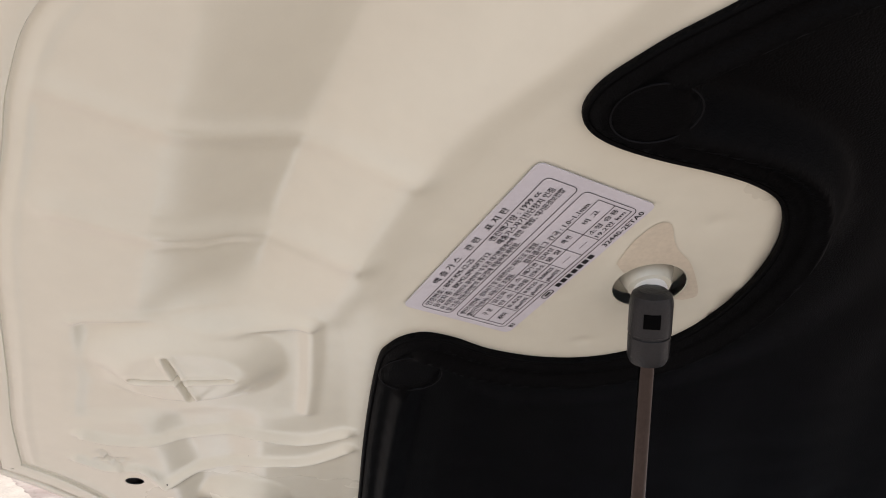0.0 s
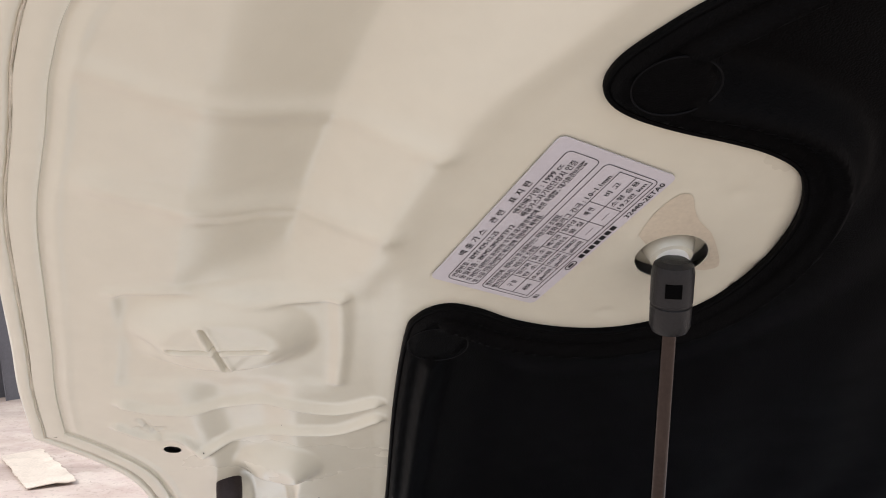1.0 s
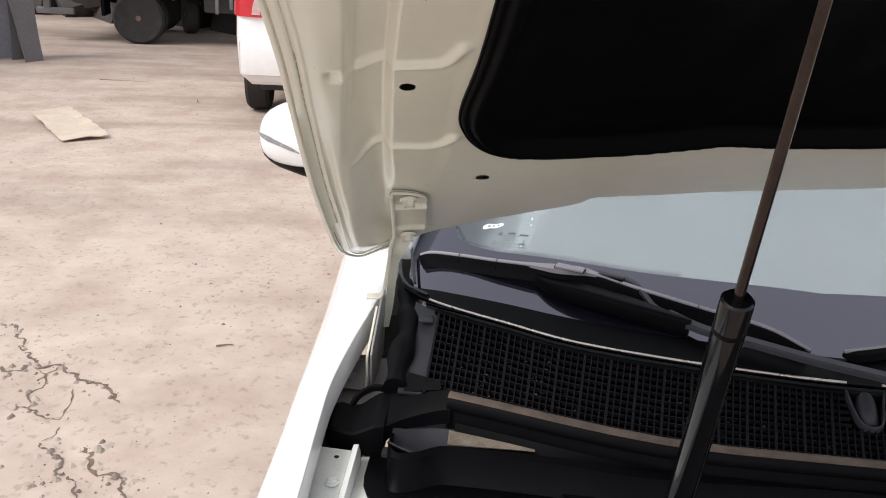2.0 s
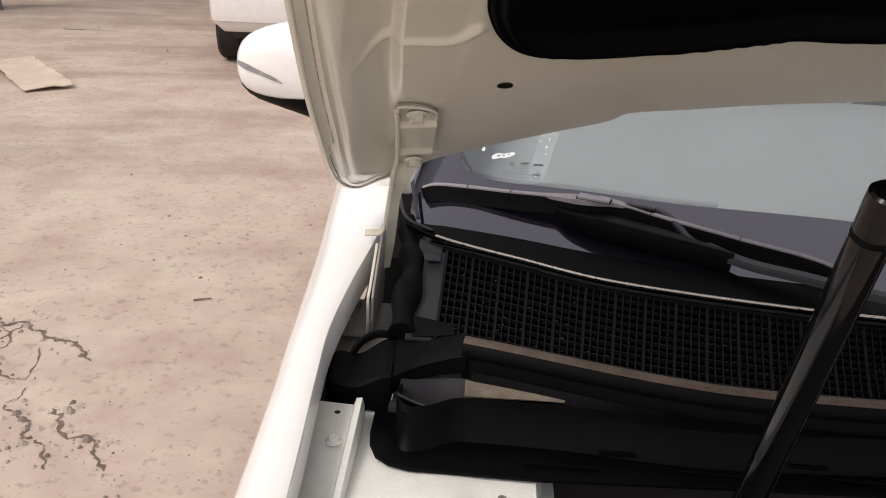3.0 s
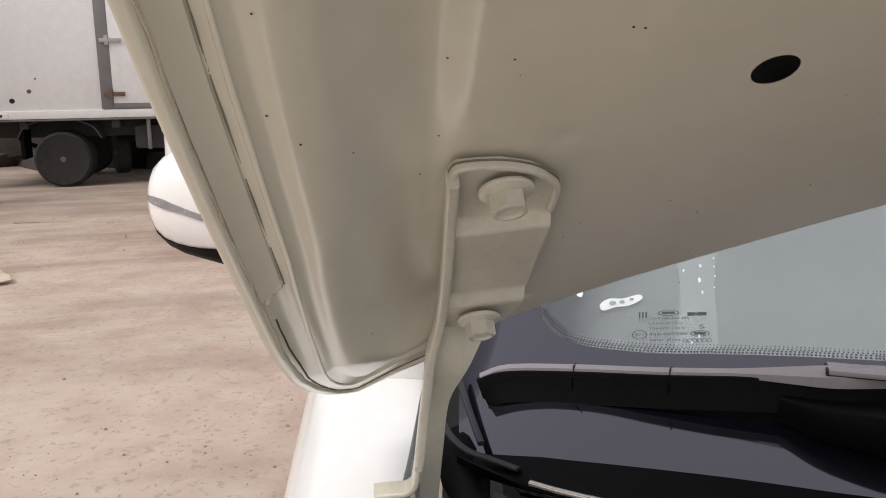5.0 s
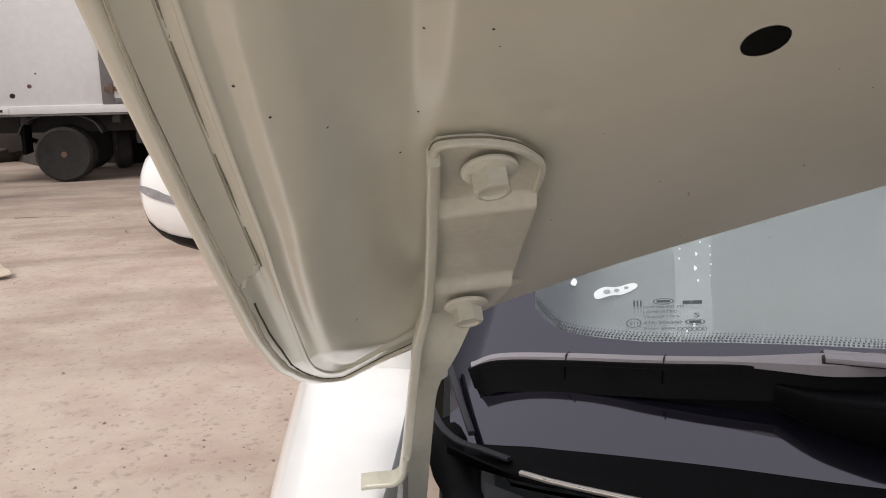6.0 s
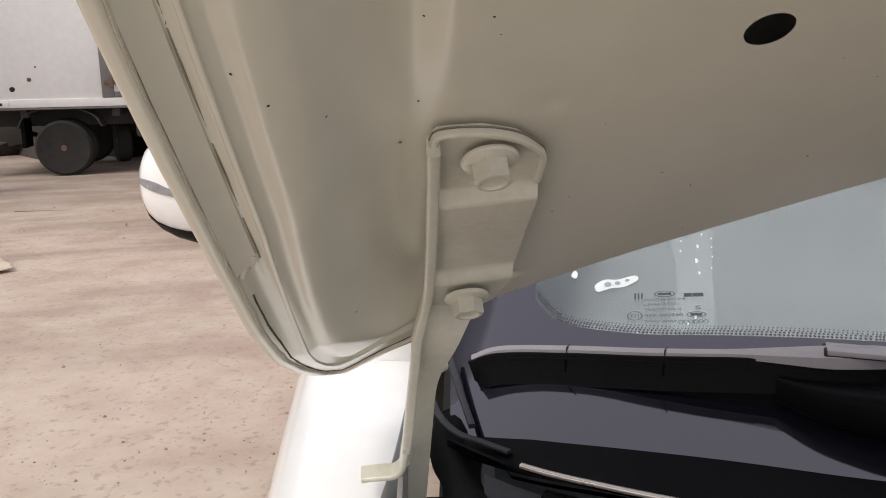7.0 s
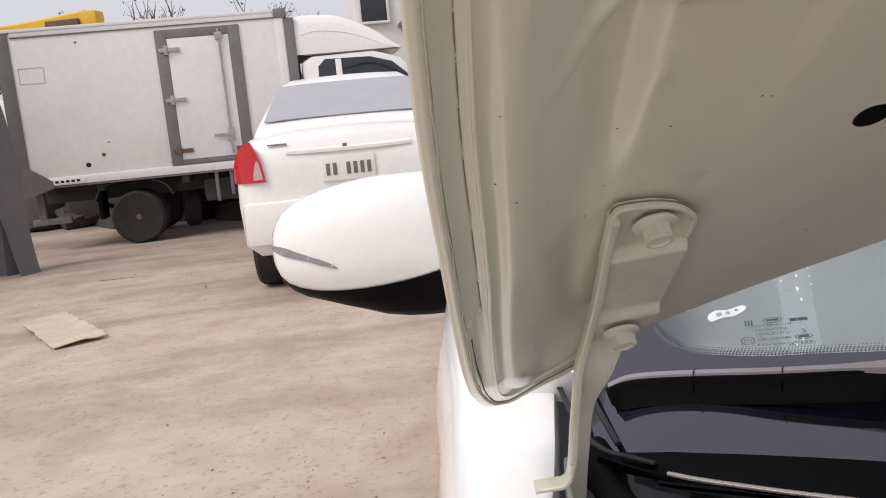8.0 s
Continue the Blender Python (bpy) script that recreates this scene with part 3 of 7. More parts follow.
# rubber buffer
BUF = HOOD @ Matrix.Translation((-0.0875, 0.637, 0.0)) @ pose(0, 0, 0, 4, 6, 0)
lathe_part("rubber_buffer", [(0.0108, -0.012), (0.0117, 0.004), (0.0114, 0.0155), (0.0107, 0.0185), (0.0092, 0.020), (0.005, 0.0195), (0.0035, 0.018)], M_BUFFER, hood, BUF, 28, "black rubber buffer")
lathe_part("buffer_spot", [(0.0028, 0.0175), (0.0034, 0.0195), (0.0028, 0.0204)], M_GREYPL, hood, BUF, 12)

# old grease on the paint round the stud
M_GREASE = mat("old_grease", (0.60, 0.545, 0.435), 0.32, var=0.10, scale=30, coat=0.3)
gz = [tuple(q) for q in catmull([(0.234, 0.9945), (0.24, 1.0145), (0.25, 1.0295), (0.258, 1.0285), (0.262, 1.0155), (0.267, 1.0045), (0.276, 0.9925), (0.284, 0.9735), (0.288, 0.9575), (0.28, 0.9535)], 3)]
inner = [(STUD[0] + 0.0225 * math.cos(a), STUD[1] + 0.0225 * math.sin(a)) for a in np.linspace(2.45, -0.75, len(gz))]
v, f = loft([[on_hood(a[0] + (b[0] - a[0]) * s, a[1] + (b[1] - a[1]) * s, 0.0004) for s in (0, 0.5, 1)] for a, b in zip(gz, inner)])
part("grease_stain", mesh_of("grease_stain", v, f), M_GREASE, hood, "tan grease stain round the strut's stud")

# foil label with printing
LB, LX = Vector((0.1766, 0.9277)), Vector((0.070, 0.119)).normalized()
LY = Vector((-LX.y, LX.x))
LABEL = HOOD @ Matrix(((LX.x, LY.x, 0, LB.x), (LX.y, LY.y, 0, LB.y), (0, 0, 1, 0.0012), (0, 0, 0, 1)))
LW, LH = 0.1380, 0.0738


def round_rect(x0, y0, x1, y1, r):
    return [(x + (x0 + x1) / 2, y + (y0 + y1) / 2) for x, y in rect2(x1 - x0, y1 - y0, r)]


plate_part("label_sticker", round_rect(0, 0, LW, LH, 0.004), 0.0005, M_STICKER, hood, LABEL, "silver-grey foil emission label")
ink_v, ink_f = [], []


def ink(verts, faces):
    k = len(ink_v)
    ink_v.extend(verts)
    ink_f.extend([tuple(a + k for a in f) for f in faces])


def bar(x0, y0, x1, y1):
    ink([LABEL @ Vector((x * 1.111, y * 1.07, 0.0008)) for x, y in ((x0, y0), (x1, y0), (x1, y1), (x0, y1))], [(0, 1, 2, 3)])


def ring(x0, y0, x1, y1, r, t):
    a, b = round_rect(x0, y0, x1, y1, r), round_rect(x0 + t, y0 + t, x1 - t, y1 - t, max(r - t, 0.0002))
    k = len(a)
    ink([LABEL @ Vector((x * 1.111, y * 1.07, 0.0008)) for x, y in a + b], [(i, (i + 1) % k, k + (i + 1) % k, k + i) for i in range(k)])


def glyphs(text, size, align="LEFT", width=None):
    """Mesh of a text in the built-in font: corners and faces."""
    c = bpy.data.curves.new("t", "FONT")
    c.body, c.size, c.align_x, c.resolution_u = text, size, align, 2
    o = bpy.data.objects.new("t", c)
    scene.collection.objects.link(o)
    bpy.context.view_layer.update()
    me = bpy.data.meshes.new_from_object(o.evaluated_get(bpy.context.evaluated_depsgraph_get()))
    v, f = [tuple(q.co) for q in me.vertices], [tuple(p.vertices) for p in me.polygons]
    bpy.data.objects.remove(o)
    bpy.data.curves.remove(c)
    bpy.data.meshes.remove(me)
    if width and v:
        x0, x1 = min(q[0] for q in v), max(q[0] for q in v)
        s = width / max(x1 - x0, 1e-6)
        v = [((q[0] - x0) * s, q[1], q[2]) for q in v]
    return v, f


def write(x, y, text, size, width=None, align="LEFT"):
    v, f = glyphs(text, size, align, width)
    for shift, lift in ((0.0, 0.0008), (0.00016, 0.00083)):
        ink([LABEL @ Vector(((x + q[0] + shift) * 1.111, (y + q[1]) * 1.07, lift)) for q in v], f)


write(0.026, 0.0625, "배 출 가 스    관 련    표 지 판", 0.0044, 0.066)
ring(0.004, 0.0415, 0.118, 0.0605, 0.003, 0.0004)
write(0.0065, 0.0558, "인증번호 : BMY-KM-12-25", 0.0042, 0.045)
write(0.068, 0.0558, "엔진배기량 : 1999 cc", 0.0042, 0.040)
write(0.0065, 0.0512, "동일차종 : BKM2.0PH5FTF12", 0.0042, 0.053)
write(0.068, 0.0512, "배출가스자기진단장치 인증", 0.0042, 0.045)
write(0.0065, 0.0468, "이 차량은 대한민국 환경부의 '수도권 대기환경개선에 관한 특별법', '대기환경보전법'", 0.0038, 0.108)
write(0.0065, 0.0428, "및 '소음·진동관리법'의 제규정에 적합하게 제작됨.", 0.0038, 0.066)
ring(0.004, 0.0060, 0.118, 0.0385, 0.003, 0.0004)
write(0.0065, 0.0340, "엔진조정명세 : 점화시기 및 공회전수는 자동으로 조절됨.", 0.0039, 0.070)
write(0.0065, 0.0297, "밸브간격(냉시) : 자동으로 조절됨.", 0.0039, 0.043)
write(0.060, 0.0297, "점화플러그 간극 : 1.0~1.1mm", 0.0041, 0.051)
COLS = [0.0065, 0.0215, 0.0365, 0.0505, 0.0645, 0.0780, 0.0915, 0.1155]
for yy in (0.0085, 0.0185, 0.0285):
    bar(COLS[0], yy - 0.0002, COLS[-1], yy + 0.0002)
bar(COLS[0], 0.0083, COLS[0] + 0.0004, 0.0287)
for xx in COLS[1:]:
    bar(xx - 0.0002, 0.0083, xx + 0.0002, 0.0287)
HEAD = [("구 분", ""), ("일산화", "탄 소"), ("질 소", "산화물"), ("배기관", "탄화수소"), ("입자상", "물 질"), ("매 연", ""), ("비 고", "")]
VALUE = [("제작차", ""), ("0.625", "g/km이하"), ("0.0125", "g/km이하"), ("0.00625", "g/km이하"), ("—", ""), ("—", ""), ("소형 승용", "19.2만 km")]
for row, (yt, one) in ((HEAD, (0.0245, 0.0222)), (VALUE, (0.0145, 0.0122))):
    for k, (a, b) in enumerate(row):
        wdt = COLS[k + 1] - COLS[k]
        if b:
            write(COLS[k] + 0.0013, yt, a, 0.0034, wdt - 0.0032)
            write(COLS[k] + 0.0013, yt - 0.0043, b, 0.0034, wdt - 0.0032)
        else:
            write(COLS[k] + wdt * 0.28, one, a, 0.0038, wdt * 0.44)
write(0.006, 0.0018, "B3", 0.0040)
ring(0.0375, 0.0014, 0.0465, 0.0052, 0.0019, 0.0006)
bar(0.0398, 0.0026, 0.0442, 0.0040)
for k in range(7):
    bar(0.0500 + k * 0.0045, 0.0018, 0.0534 + k * 0.0045, 0.0048)
write(0.0885, 0.0018, "32440-2ETA0", 0.0042, 0.029)
part("label_print", mesh_of("label_print", ink_v, ink_f, False), M_INK, hood, "dark Korean printing on the label")

# stud of the gas strut in its pressed seat
SEAT = HOOD @ Matrix.Translation((*STUD, 0))
lathe_part("strut_seat", [(0.001, -0.018), (0.0235, -0.018), (0.0235, -0.010), (0.016, -0.0085), (0.0140, -0.003), (0.0125, 0.0012), (0.004, 0.0022)], M_CREAM, hood, SEAT, 36, "cream pressed seat of the strut")
lathe_part("seat_washer", [(0.0095, 0.0016), (0.0100, 0.005), (0.0092, 0.0075), (0.005, 0.008), (0.0045, 0.020)], M_NUT, hood, SEAT, 28, "white nylon washer")

# gas strut
M_SOCKET = mat("socket_plastic", (0.012, 0.012, 0.013), 0.38, var=0.25, scale=40, bump=0.2, bscale=900, spec=0.3)
BALL = SEAT @ Vector((-0.0035, 0.0, 0.021))
RIM = Vector((0.2732, 0.7736, 1.2114))
AX = (RIM - BALL).normalized()
gas_strut = lathe_part("gas_strut", [(0.002, -0.004), (0.0120, -0.004), (0.0140, -0.002), (0.0143, 0.004), (0.0143, 0.45), (0.012, 0.455), (0.002, 0.456)], M_GLOSS, car,
                       Matrix.Translation(RIM) @ AX.to_track_quat("Z", "Y").to_matrix().to_4x4(), 32, "black gas strut holding the hood up")
rod_m = Matrix.Translation(BALL) @ AX.to_track_quat("Z", "Y").to_matrix().to_4x4()
rod_len = (RIM - BALL).length
lathe_part("rod", [(0.0046, 0.022), (0.0046, rod_len + 0.01)], M_ROD, gas_strut, rod_m, 20, "bare brown-tinted steel rod")
lathe_part("collar", [(0.0140, rod_len + 0.028), (0.0145, rod_len + 0.030), (0.0145, rod_len + 0.034), (0.0140, rod_len + 0.036)], M_BLACK, gas_strut, rod_m, 32)
lathe_part("socket", [(0.002, -0.017), (0.008, -0.0165), (0.0112, -0.014), (0.0124, -0.009), (0.0124, 0.0090), (0.0115, 0.0096), (0.0115, 0.0106), (0.0122, 0.0112), (0.0120, 0.024), (0.0105, 0.0275), (0.006, 0.028)], M_SOCKET, gas_strut, rod_m, 28, "black plastic ball socket")
# near-black block in place of the socket's shaded square recess
box_part("clip_recess", (0, -0.0112, -0.0015), (0.0095, 0.0035, 0.0085), M_HOLE, gas_strut, 0.0005, rod_m)


# hood hinge: stepped bracket, side web, hook and lower foot
HINGE = HOOD @ Matrix.Translation((0.003, 0.019, 0))
hinge_outline = [(-0.1045, 0.0165), (-0.1005, 0.0215), (-0.0805, 0.0190), (-0.0648, 0.0110), (-0.0546, -0.0015), (-0.0501, -0.0105), (-0.0515, -0.040), (-0.0553, -0.080), (-0.0585, -0.125), (-0.0635, -0.150), (-0.072, -0.172), (-0.084, -0.192), (-0.100, -0.212), (-0.121, -0.2285), (-0.1195, -0.195), (-0.1135, -0.120), (-0.108, -0.055)]


def hinge_lift(v):
    """Height of the stepped bracket over the panel."""
    return 0.0055 + float(0.008 * sstep(0.036, 0.045, -v) + 0.007 * sstep(0.130, 0.141, -v))


ho_rows = []
for k in range(150):
    v = 0.0205 - k * (0.0205 + 0.228) / 149
    ring_u = [u for (u0, v0), (u1, v1) in zip(hinge_outline, hinge_outline[1:] + hinge_outline[:1]) if (v0 - v) * (v1 - v) <= 0 and v0 != v1 for u in [u0 + (u1 - u0) * (v - v0) / (v1 - v0)]]
    lo, hi = min(ring_u), max(ring_u)
    ho_rows.append([HINGE @ Vector((lo + (hi - lo) * j / 8, v, hinge_lift(v))) for j in range(9)])
v, f = loft(ho_rows)
hinge = part("hinge", solid(v, f, -0.0035, "hinge"), M_BRACKET, car, "cream-painted steel hood hinge")
lip_top = [HINGE @ Vector((u, v, w)) for u, v, w in ((-0.1040, 0.0135, 0.0085), (-0.1050, -0.012, 0.009), (-0.1062, -0.035, 0.0100), (-0.1100, -0.09, 0.0165), (-0.1150, -0.155, 0.0205))]
LIP_LOW = [(-0.1162, 1.5087, 0.9547), (-0.1194, 1.517, 0.929), (-0.1227, 1.5223, 0.9022), (-0.126, 1.5214, 0.8743), (-0.1286, 1.5233, 0.8567)]
rim_path = catmull([(-0.1045, -0.030, 0.0075), (-0.1043, 0.004, 0.0070), (-0.1035, 0.0150, 0.0070), (-0.0990, 0.0206, 0.0070), (-0.0805, 0.0185, 0.0070), (-0.0648, 0.0105, 0.0070), (-0.0549, -0.0015, 0.0070), (-0.0508, -0.0105, 0.0070), (-0.0512, -0.026, 0.0068), (-0.0520, -0.036, 0.0066)], 5)
sweep_part("rim", [HINGE @ Vector(p) for p in rim_path], rect2(0.0034, 0.0044, 0.0010), M_BRACKET, hinge, up=HN)
# contact shade round the bracket, with some dirt, painted as a brown line
sweep_part("shade_line", [HINGE @ Vector((p[0], p[1], 0.0046)) for p in rim_path], rect2(0.0038, 0.0008), M_EDGE_SHADE, hinge, up=HN, label="painted contact shade and grime along the bracket's edge")
lip_path = catmull([tuple(p) for p in lip_top] + LIP_LOW, 5)
sweep_part("side_lip", lip_path, rect2(0.0064, 0.011, 0.0016), M_BRACKET, hinge, up=(0.05, -0.75, -0.65))
hook_path = catmull([(-0.127, 1.5186, 0.8685), (-0.1298, 1.5214, 0.8553), (-0.1359, 1.5233, 0.8488), (-0.1444, 1.5251, 0.8469), (-0.1538, 1.527, 0.845), (-0.1599, 1.527, 0.8441)], 5)
sweep_part("hook", hook_path, rect2(0.0046, 0.014, 0.0016), M_BRACKET, hinge, up=(0.0, -0.93, -0.36), label="hook tab bent outwards")
arm_l = catmull([tuple(HINGE @ Vector((-0.115, -0.17, 0.012))), (-0.1165, 1.518, 0.950), (-0.121, 1.536, 0.915), (-0.126, 1.550, 0.870), (-0.130, 1.560, 0.830), (-0.131, 1.558, 0.80), (-0.131, 1.545, 0.775)], 5)
arm_r = catmull([tuple(HINGE @ Vector((-0.084, -0.192, 0.0165))), (-0.090, 1.522, 0.945), (-0.105, 1.540, 0.912), (-0.111, 1.556, 0.868), (-0.115, 1.566, 0.828), (-0.118, 1.564, 0.80), (-0.121, 1.550, 0.775)], 5)
v, f = loft([[Vector(a).lerp(Vector(b), s / 3) for s in range(4)] for a, b in zip(arm_l, arm_r)])
part("arm", solid(v, f, 0.004, "hinge_arm"), M_BRACKET, hinge, "flat steel arm going down to the foot")
plate_part("link", [(1.545, 0.862), (1.505, 0.842), (1.425, 0.797), (1.413, 0.785), (1.419, 0.717), (1.555, 0.717), (1.572, 0.80)], 0.004, M_FOOT, hinge, Matrix.Translation((-0.133, 0, 0)) @ pose(0, 0, 0, 90, 0, 90), "steel link standing on the foot, shade in its grey", 0.0012)

# cream strip laid along the link's front edge
sweep_part("link_edge", catmull([(-0.1365, 1.500, 0.838), (-0.1365, 1.462, 0.817), (-0.1365, 1.424, 0.796), (-0.1375, 1.412, 0.783), (-0.1375, 1.415, 0.750), (-0.1380, 1.417, 0.720)], 4), rect2(0.0030, 0.0046, 0.001), M_BRACKET, hinge, up=(1, 0, 0), label="cream edge of the link")


def hex_bolt(m, r, h, parent, material):
    """Flanged hexagon bolt on z = 0: washer face, six flats with a turned chamfer, and a dished head."""
    n = 48
    ang = [2 * math.pi * i / n for i in range(n)]
    hexa = [r * math.cos(math.pi / 6) / math.cos((a + math.pi / 6) % (math.pi / 3) - math.pi / 6) for a in ang]
    top, flat = 0.0036 + h, r * math.cos(math.pi / 6)
    rings = [[(r * 1.44, 0.0)] * n, [(r * 1.47, 0.0012)] * n, [(r * 1.40, 0.0024)] * n, [(r * 1.16, 0.0036)] * n]
    rings.append([(q, 0.0036 + 0.0004 * (q < r * 0.93)) for q in hexa])
    rings.append([(q, top - max(0.0, q - flat) * 0.75) for q in hexa])
    rings += [[(flat * 0.97, top)] * n, [(flat * 0.80, top + 0.0001)] * n, [(flat * 0.74, top - 0.0014)] * n, [(flat * 0.2, top - 0.0019)] * n]
    verts = [m @ Vector((q * math.cos(a), q * math.sin(a), z)) for ring_ in rings for a, (q, z) in zip(ang, ring_)]
    faces = [(k * n + i, k * n + (i + 1) % n, (k + 1) * n + (i + 1) % n, (k + 1) * n + i) for k in range(len(rings) - 1) for i in range(n)]
    faces.append(tuple((len(rings) - 1) * n + i for i in range(n)))
    return part("bolt", mesh_of("bolt", verts, faces, True, 24), material, parent)


for bu, bv, spin in ((-0.0775, -0.003, 12), (-0.0905, -0.154, 38)):
    hex_bolt(HINGE @ Matrix.Translation((bu, bv, hinge_lift(bv) + 0.0035)) @ pose(0, 0, 0, 0, 0, spin), 0.0097, 0.0098, hinge, M_BRACKET)

# lower foot of the hinge, with its two bolts
bm = bmesh.new()
box(bm, (-0.166, 1.475, 0.716), (0.062, 0.125, 0.004), 0.0015)
box(bm, (-0.1355, 1.475, 0.728), (0.004, 0.125, 0.026), 0.0015)
foot = part("hinge_foot", bm, M_FOOT, hinge, "hinge foot, its grey carrying the shade under the hood")
for y in (1.452, 1.515):
    hex_bolt(Matrix.Translation((-0.172, y, 0.718)), 0.0080, 0.007, hinge, M_FOOT)

# fender: rolled top between the inner edge and the flank
fin = catmull([(-0.156, 0.55, 0.695), (-0.160, 0.80, 0.73), (-0.167, 1.04, 0.758), (-0.1735, 1.20, 0.780), (-0.1745, 1.30, 0.794), (-0.162, 1.42, 0.811), (-0.142, 1.56, 0.830), (-0.132, 1.70, 0.852), (-0.128, 1.78, 0.862)], 6)
rows = []
for p in fin:
    x, y, z = p
    wide = (x - float(np.interp(y, [0.55, 1.04, 1.2, 1.4, 1.6, 1.78], [-0.254, -0.249, -0.248, -0.254, -0.264, -0.276]))) / 0.097
    r = []
    for dx, dz in ((0.001, -0.055), (0.0002, -0.0035), (-0.0012, -0.0004), (-0.006, 0.0006), (-0.019, 0.0002), (-0.036, -0.0025), (-0.054, -0.008), (-0.070, -0.019), (-0.082, -0.042), (-0.090, -0.085), (-0.097, -0.17), (-0.101, -0.32), (-0.100, -0.45)):
        r.append((x + dx * (1 + (wide - 1) * min(1.0, max(0.0, (-dx - 0.01) / 0.06))), y, z + dz))
    rows.append(r)
v, f = loft(rows)
part("fender", solid(v, [q[::-1] for q in f], 0.0015, "fender"), M_WHITE, car, "glossy white front fender")
# flank behind the fender, with the front door
rows = []
for y, z0, xo in ((1.786, 0.856, -0.2635), (2.0, 0.885, -0.285), (2.4, 0.90, -0.297), (3.0, 0.905, -0.302)):
    rows.append([(xo + 0.125, y, z0 + 0.006), (xo + 0.075, y, z0), (xo + 0.035, y, z0 - 0.012), (xo + 0.010, y, z0 - 0.042), (xo - 0.005, y, z0 - 0.12), (xo - 0.008, y, z0 - 0.32), (xo + 0.01, y, z0 - 0.52)])
v, f = loft(rows)
part("front_door", solid(v, [q[::-1] for q in f], 0.002, "front_door"), M_WHITE, car, "glossy white door")
part("front_door", solid([(2 * CAR_X - p[0], p[1], p[2]) for p in v], f, 0.002, "front_door"), M_WHITE, car, "glossy white door")
# rear quarters on both sides
rows = []
for y, z0, xo in ((3.006, 0.905, -0.302), (3.6, 0.915, -0.300), (4.1, 0.915, -0.288), (4.40, 0.90, -0.262), (4.48, 0.86, -0.225)):
    rows.append([(xo + 0.125, y, z0 + 0.030), (xo + 0.075, y, z0 + 0.012), (xo + 0.035, y, z0 - 0.012), (xo + 0.010, y, z0 - 0.042), (xo - 0.005, y, z0 - 0.12), (xo - 0.008, y, z0 - 0.32), (xo + 0.01, y, z0 - 0.56)])
v, f = loft(rows)
part("rear_quarter", solid(v, [q[::-1] for q in f], 0.002, "rear_quarter"), M_WHITE, car, "glossy white rear quarter")
part("rear_quarter", solid([(2 * CAR_X - p[0], p[1], p[2]) for p in v], f, 0.002, "rear_quarter"), M_WHITE, car, "glossy white rear quarter")
tail = [[(CAR_X + hw * t, y, z - 0.03 * t * t) for t in np.linspace(-1, 1, 11)] for y, z, hw in ((3.98, 0.985, 0.86), (4.20, 0.985, 0.86), (4.42, 0.970, 0.84), (4.49, 0.93, 0.82), (4.515, 0.75, 0.82), (4.50, 0.36, 0.80))]
v, f = loft(tail)
part("trunk_lid", solid(v, f, 0.002, "trunk_lid"), M_WHITE, car, "glossy white trunk and tail")


def wheel(c, r, width, axis, parent):
    m = Matrix.Translation(c) @ Vector(axis).to_track_quat("Z", "Y").to_matrix().to_4x4()
    w = width / 2
    t = lathe_part("wheel", [(r * 0.62, -w * 0.8), (r * 0.90, -w), (r * 0.985, -w * 0.72), (r, -w * 0.3), (r, w * 0.3), (r * 0.985, w * 0.72), (r * 0.90, w), (r * 0.62, w * 0.8)], M_TYRE, parent, m, 36, "worn black tyre on a steel rim")
    lathe_part("rim", [(r * 0.02, -w * 0.5), (r * 0.30, -w * 0.5), (r * 0.34, -w * 0.2), (r * 0.52, -w * 0.15), (r * 0.60, -w * 0.75), (r * 0.64, -w * 0.78), (r * 0.64, w * 0.6), (r * 0.02, w * 0.6)], M_RIM, t, m, 28, "dull steel rim")
    lathe_part("hub", [(r * 0.02, -w * 0.85), (r * 0.10, -w * 0.85), (r * 0.15, -w * 0.55), (r * 0.16, -w * 0.3)], M_RUST, t, m, 16)
    return t


M_TYRE = mat("tyre", (0.035, 0.033, 0.032), 0.85, var=0.3, scale=12, bump=0.5, bscale=60, spec=0.2)
M_RIM = mat("rim", (0.20, 0.19, 0.185), 0.55, metal=0.4, var=0.3, scale=12, stain=0.4)
M_RUST = mat("rusty_hub", (0.16, 0.10, 0.075), 0.75, metal=0.2, var=0.4, scale=20)
wheel((-0.14, 0.85, GROUND + 0.33), 0.33, 0.21, (1, 0, 0), car)
wheel((2 * CAR_X + 0.14, 0.85, GROUND + 0.33), 0.33, 0.21, (-1, 0, 0), car)
wheel((-0.17, 3.55, GROUND + 0.33), 0.33, 0.21, (1, 0, 0), car)
wheel((2 * CAR_X + 0.17, 3.55, GROUND + 0.33), 0.33, 0.21, (-1, 0, 0), car)
# far fender, mirrored
rows = [[(2 * CAR_X - a, b, c) for a, b, c in r] for r in [[(x, y, z - 0.05), (x - 0.03, y, z - 0.002), (x - 0.09, y, z - 0.06), (x - 0.105, y, z - 0.45)] for x, y, z in fin[::6]]]
v, f = loft(rows)
part("fender", solid(v, f, 0.0015, "fender_far"), M_WHITE, car)

# added closing sheets, dark in place of shade, that hide the ground below
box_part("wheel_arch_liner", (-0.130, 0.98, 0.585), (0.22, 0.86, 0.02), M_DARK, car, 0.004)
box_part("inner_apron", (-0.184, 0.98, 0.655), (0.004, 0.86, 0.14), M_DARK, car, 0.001)
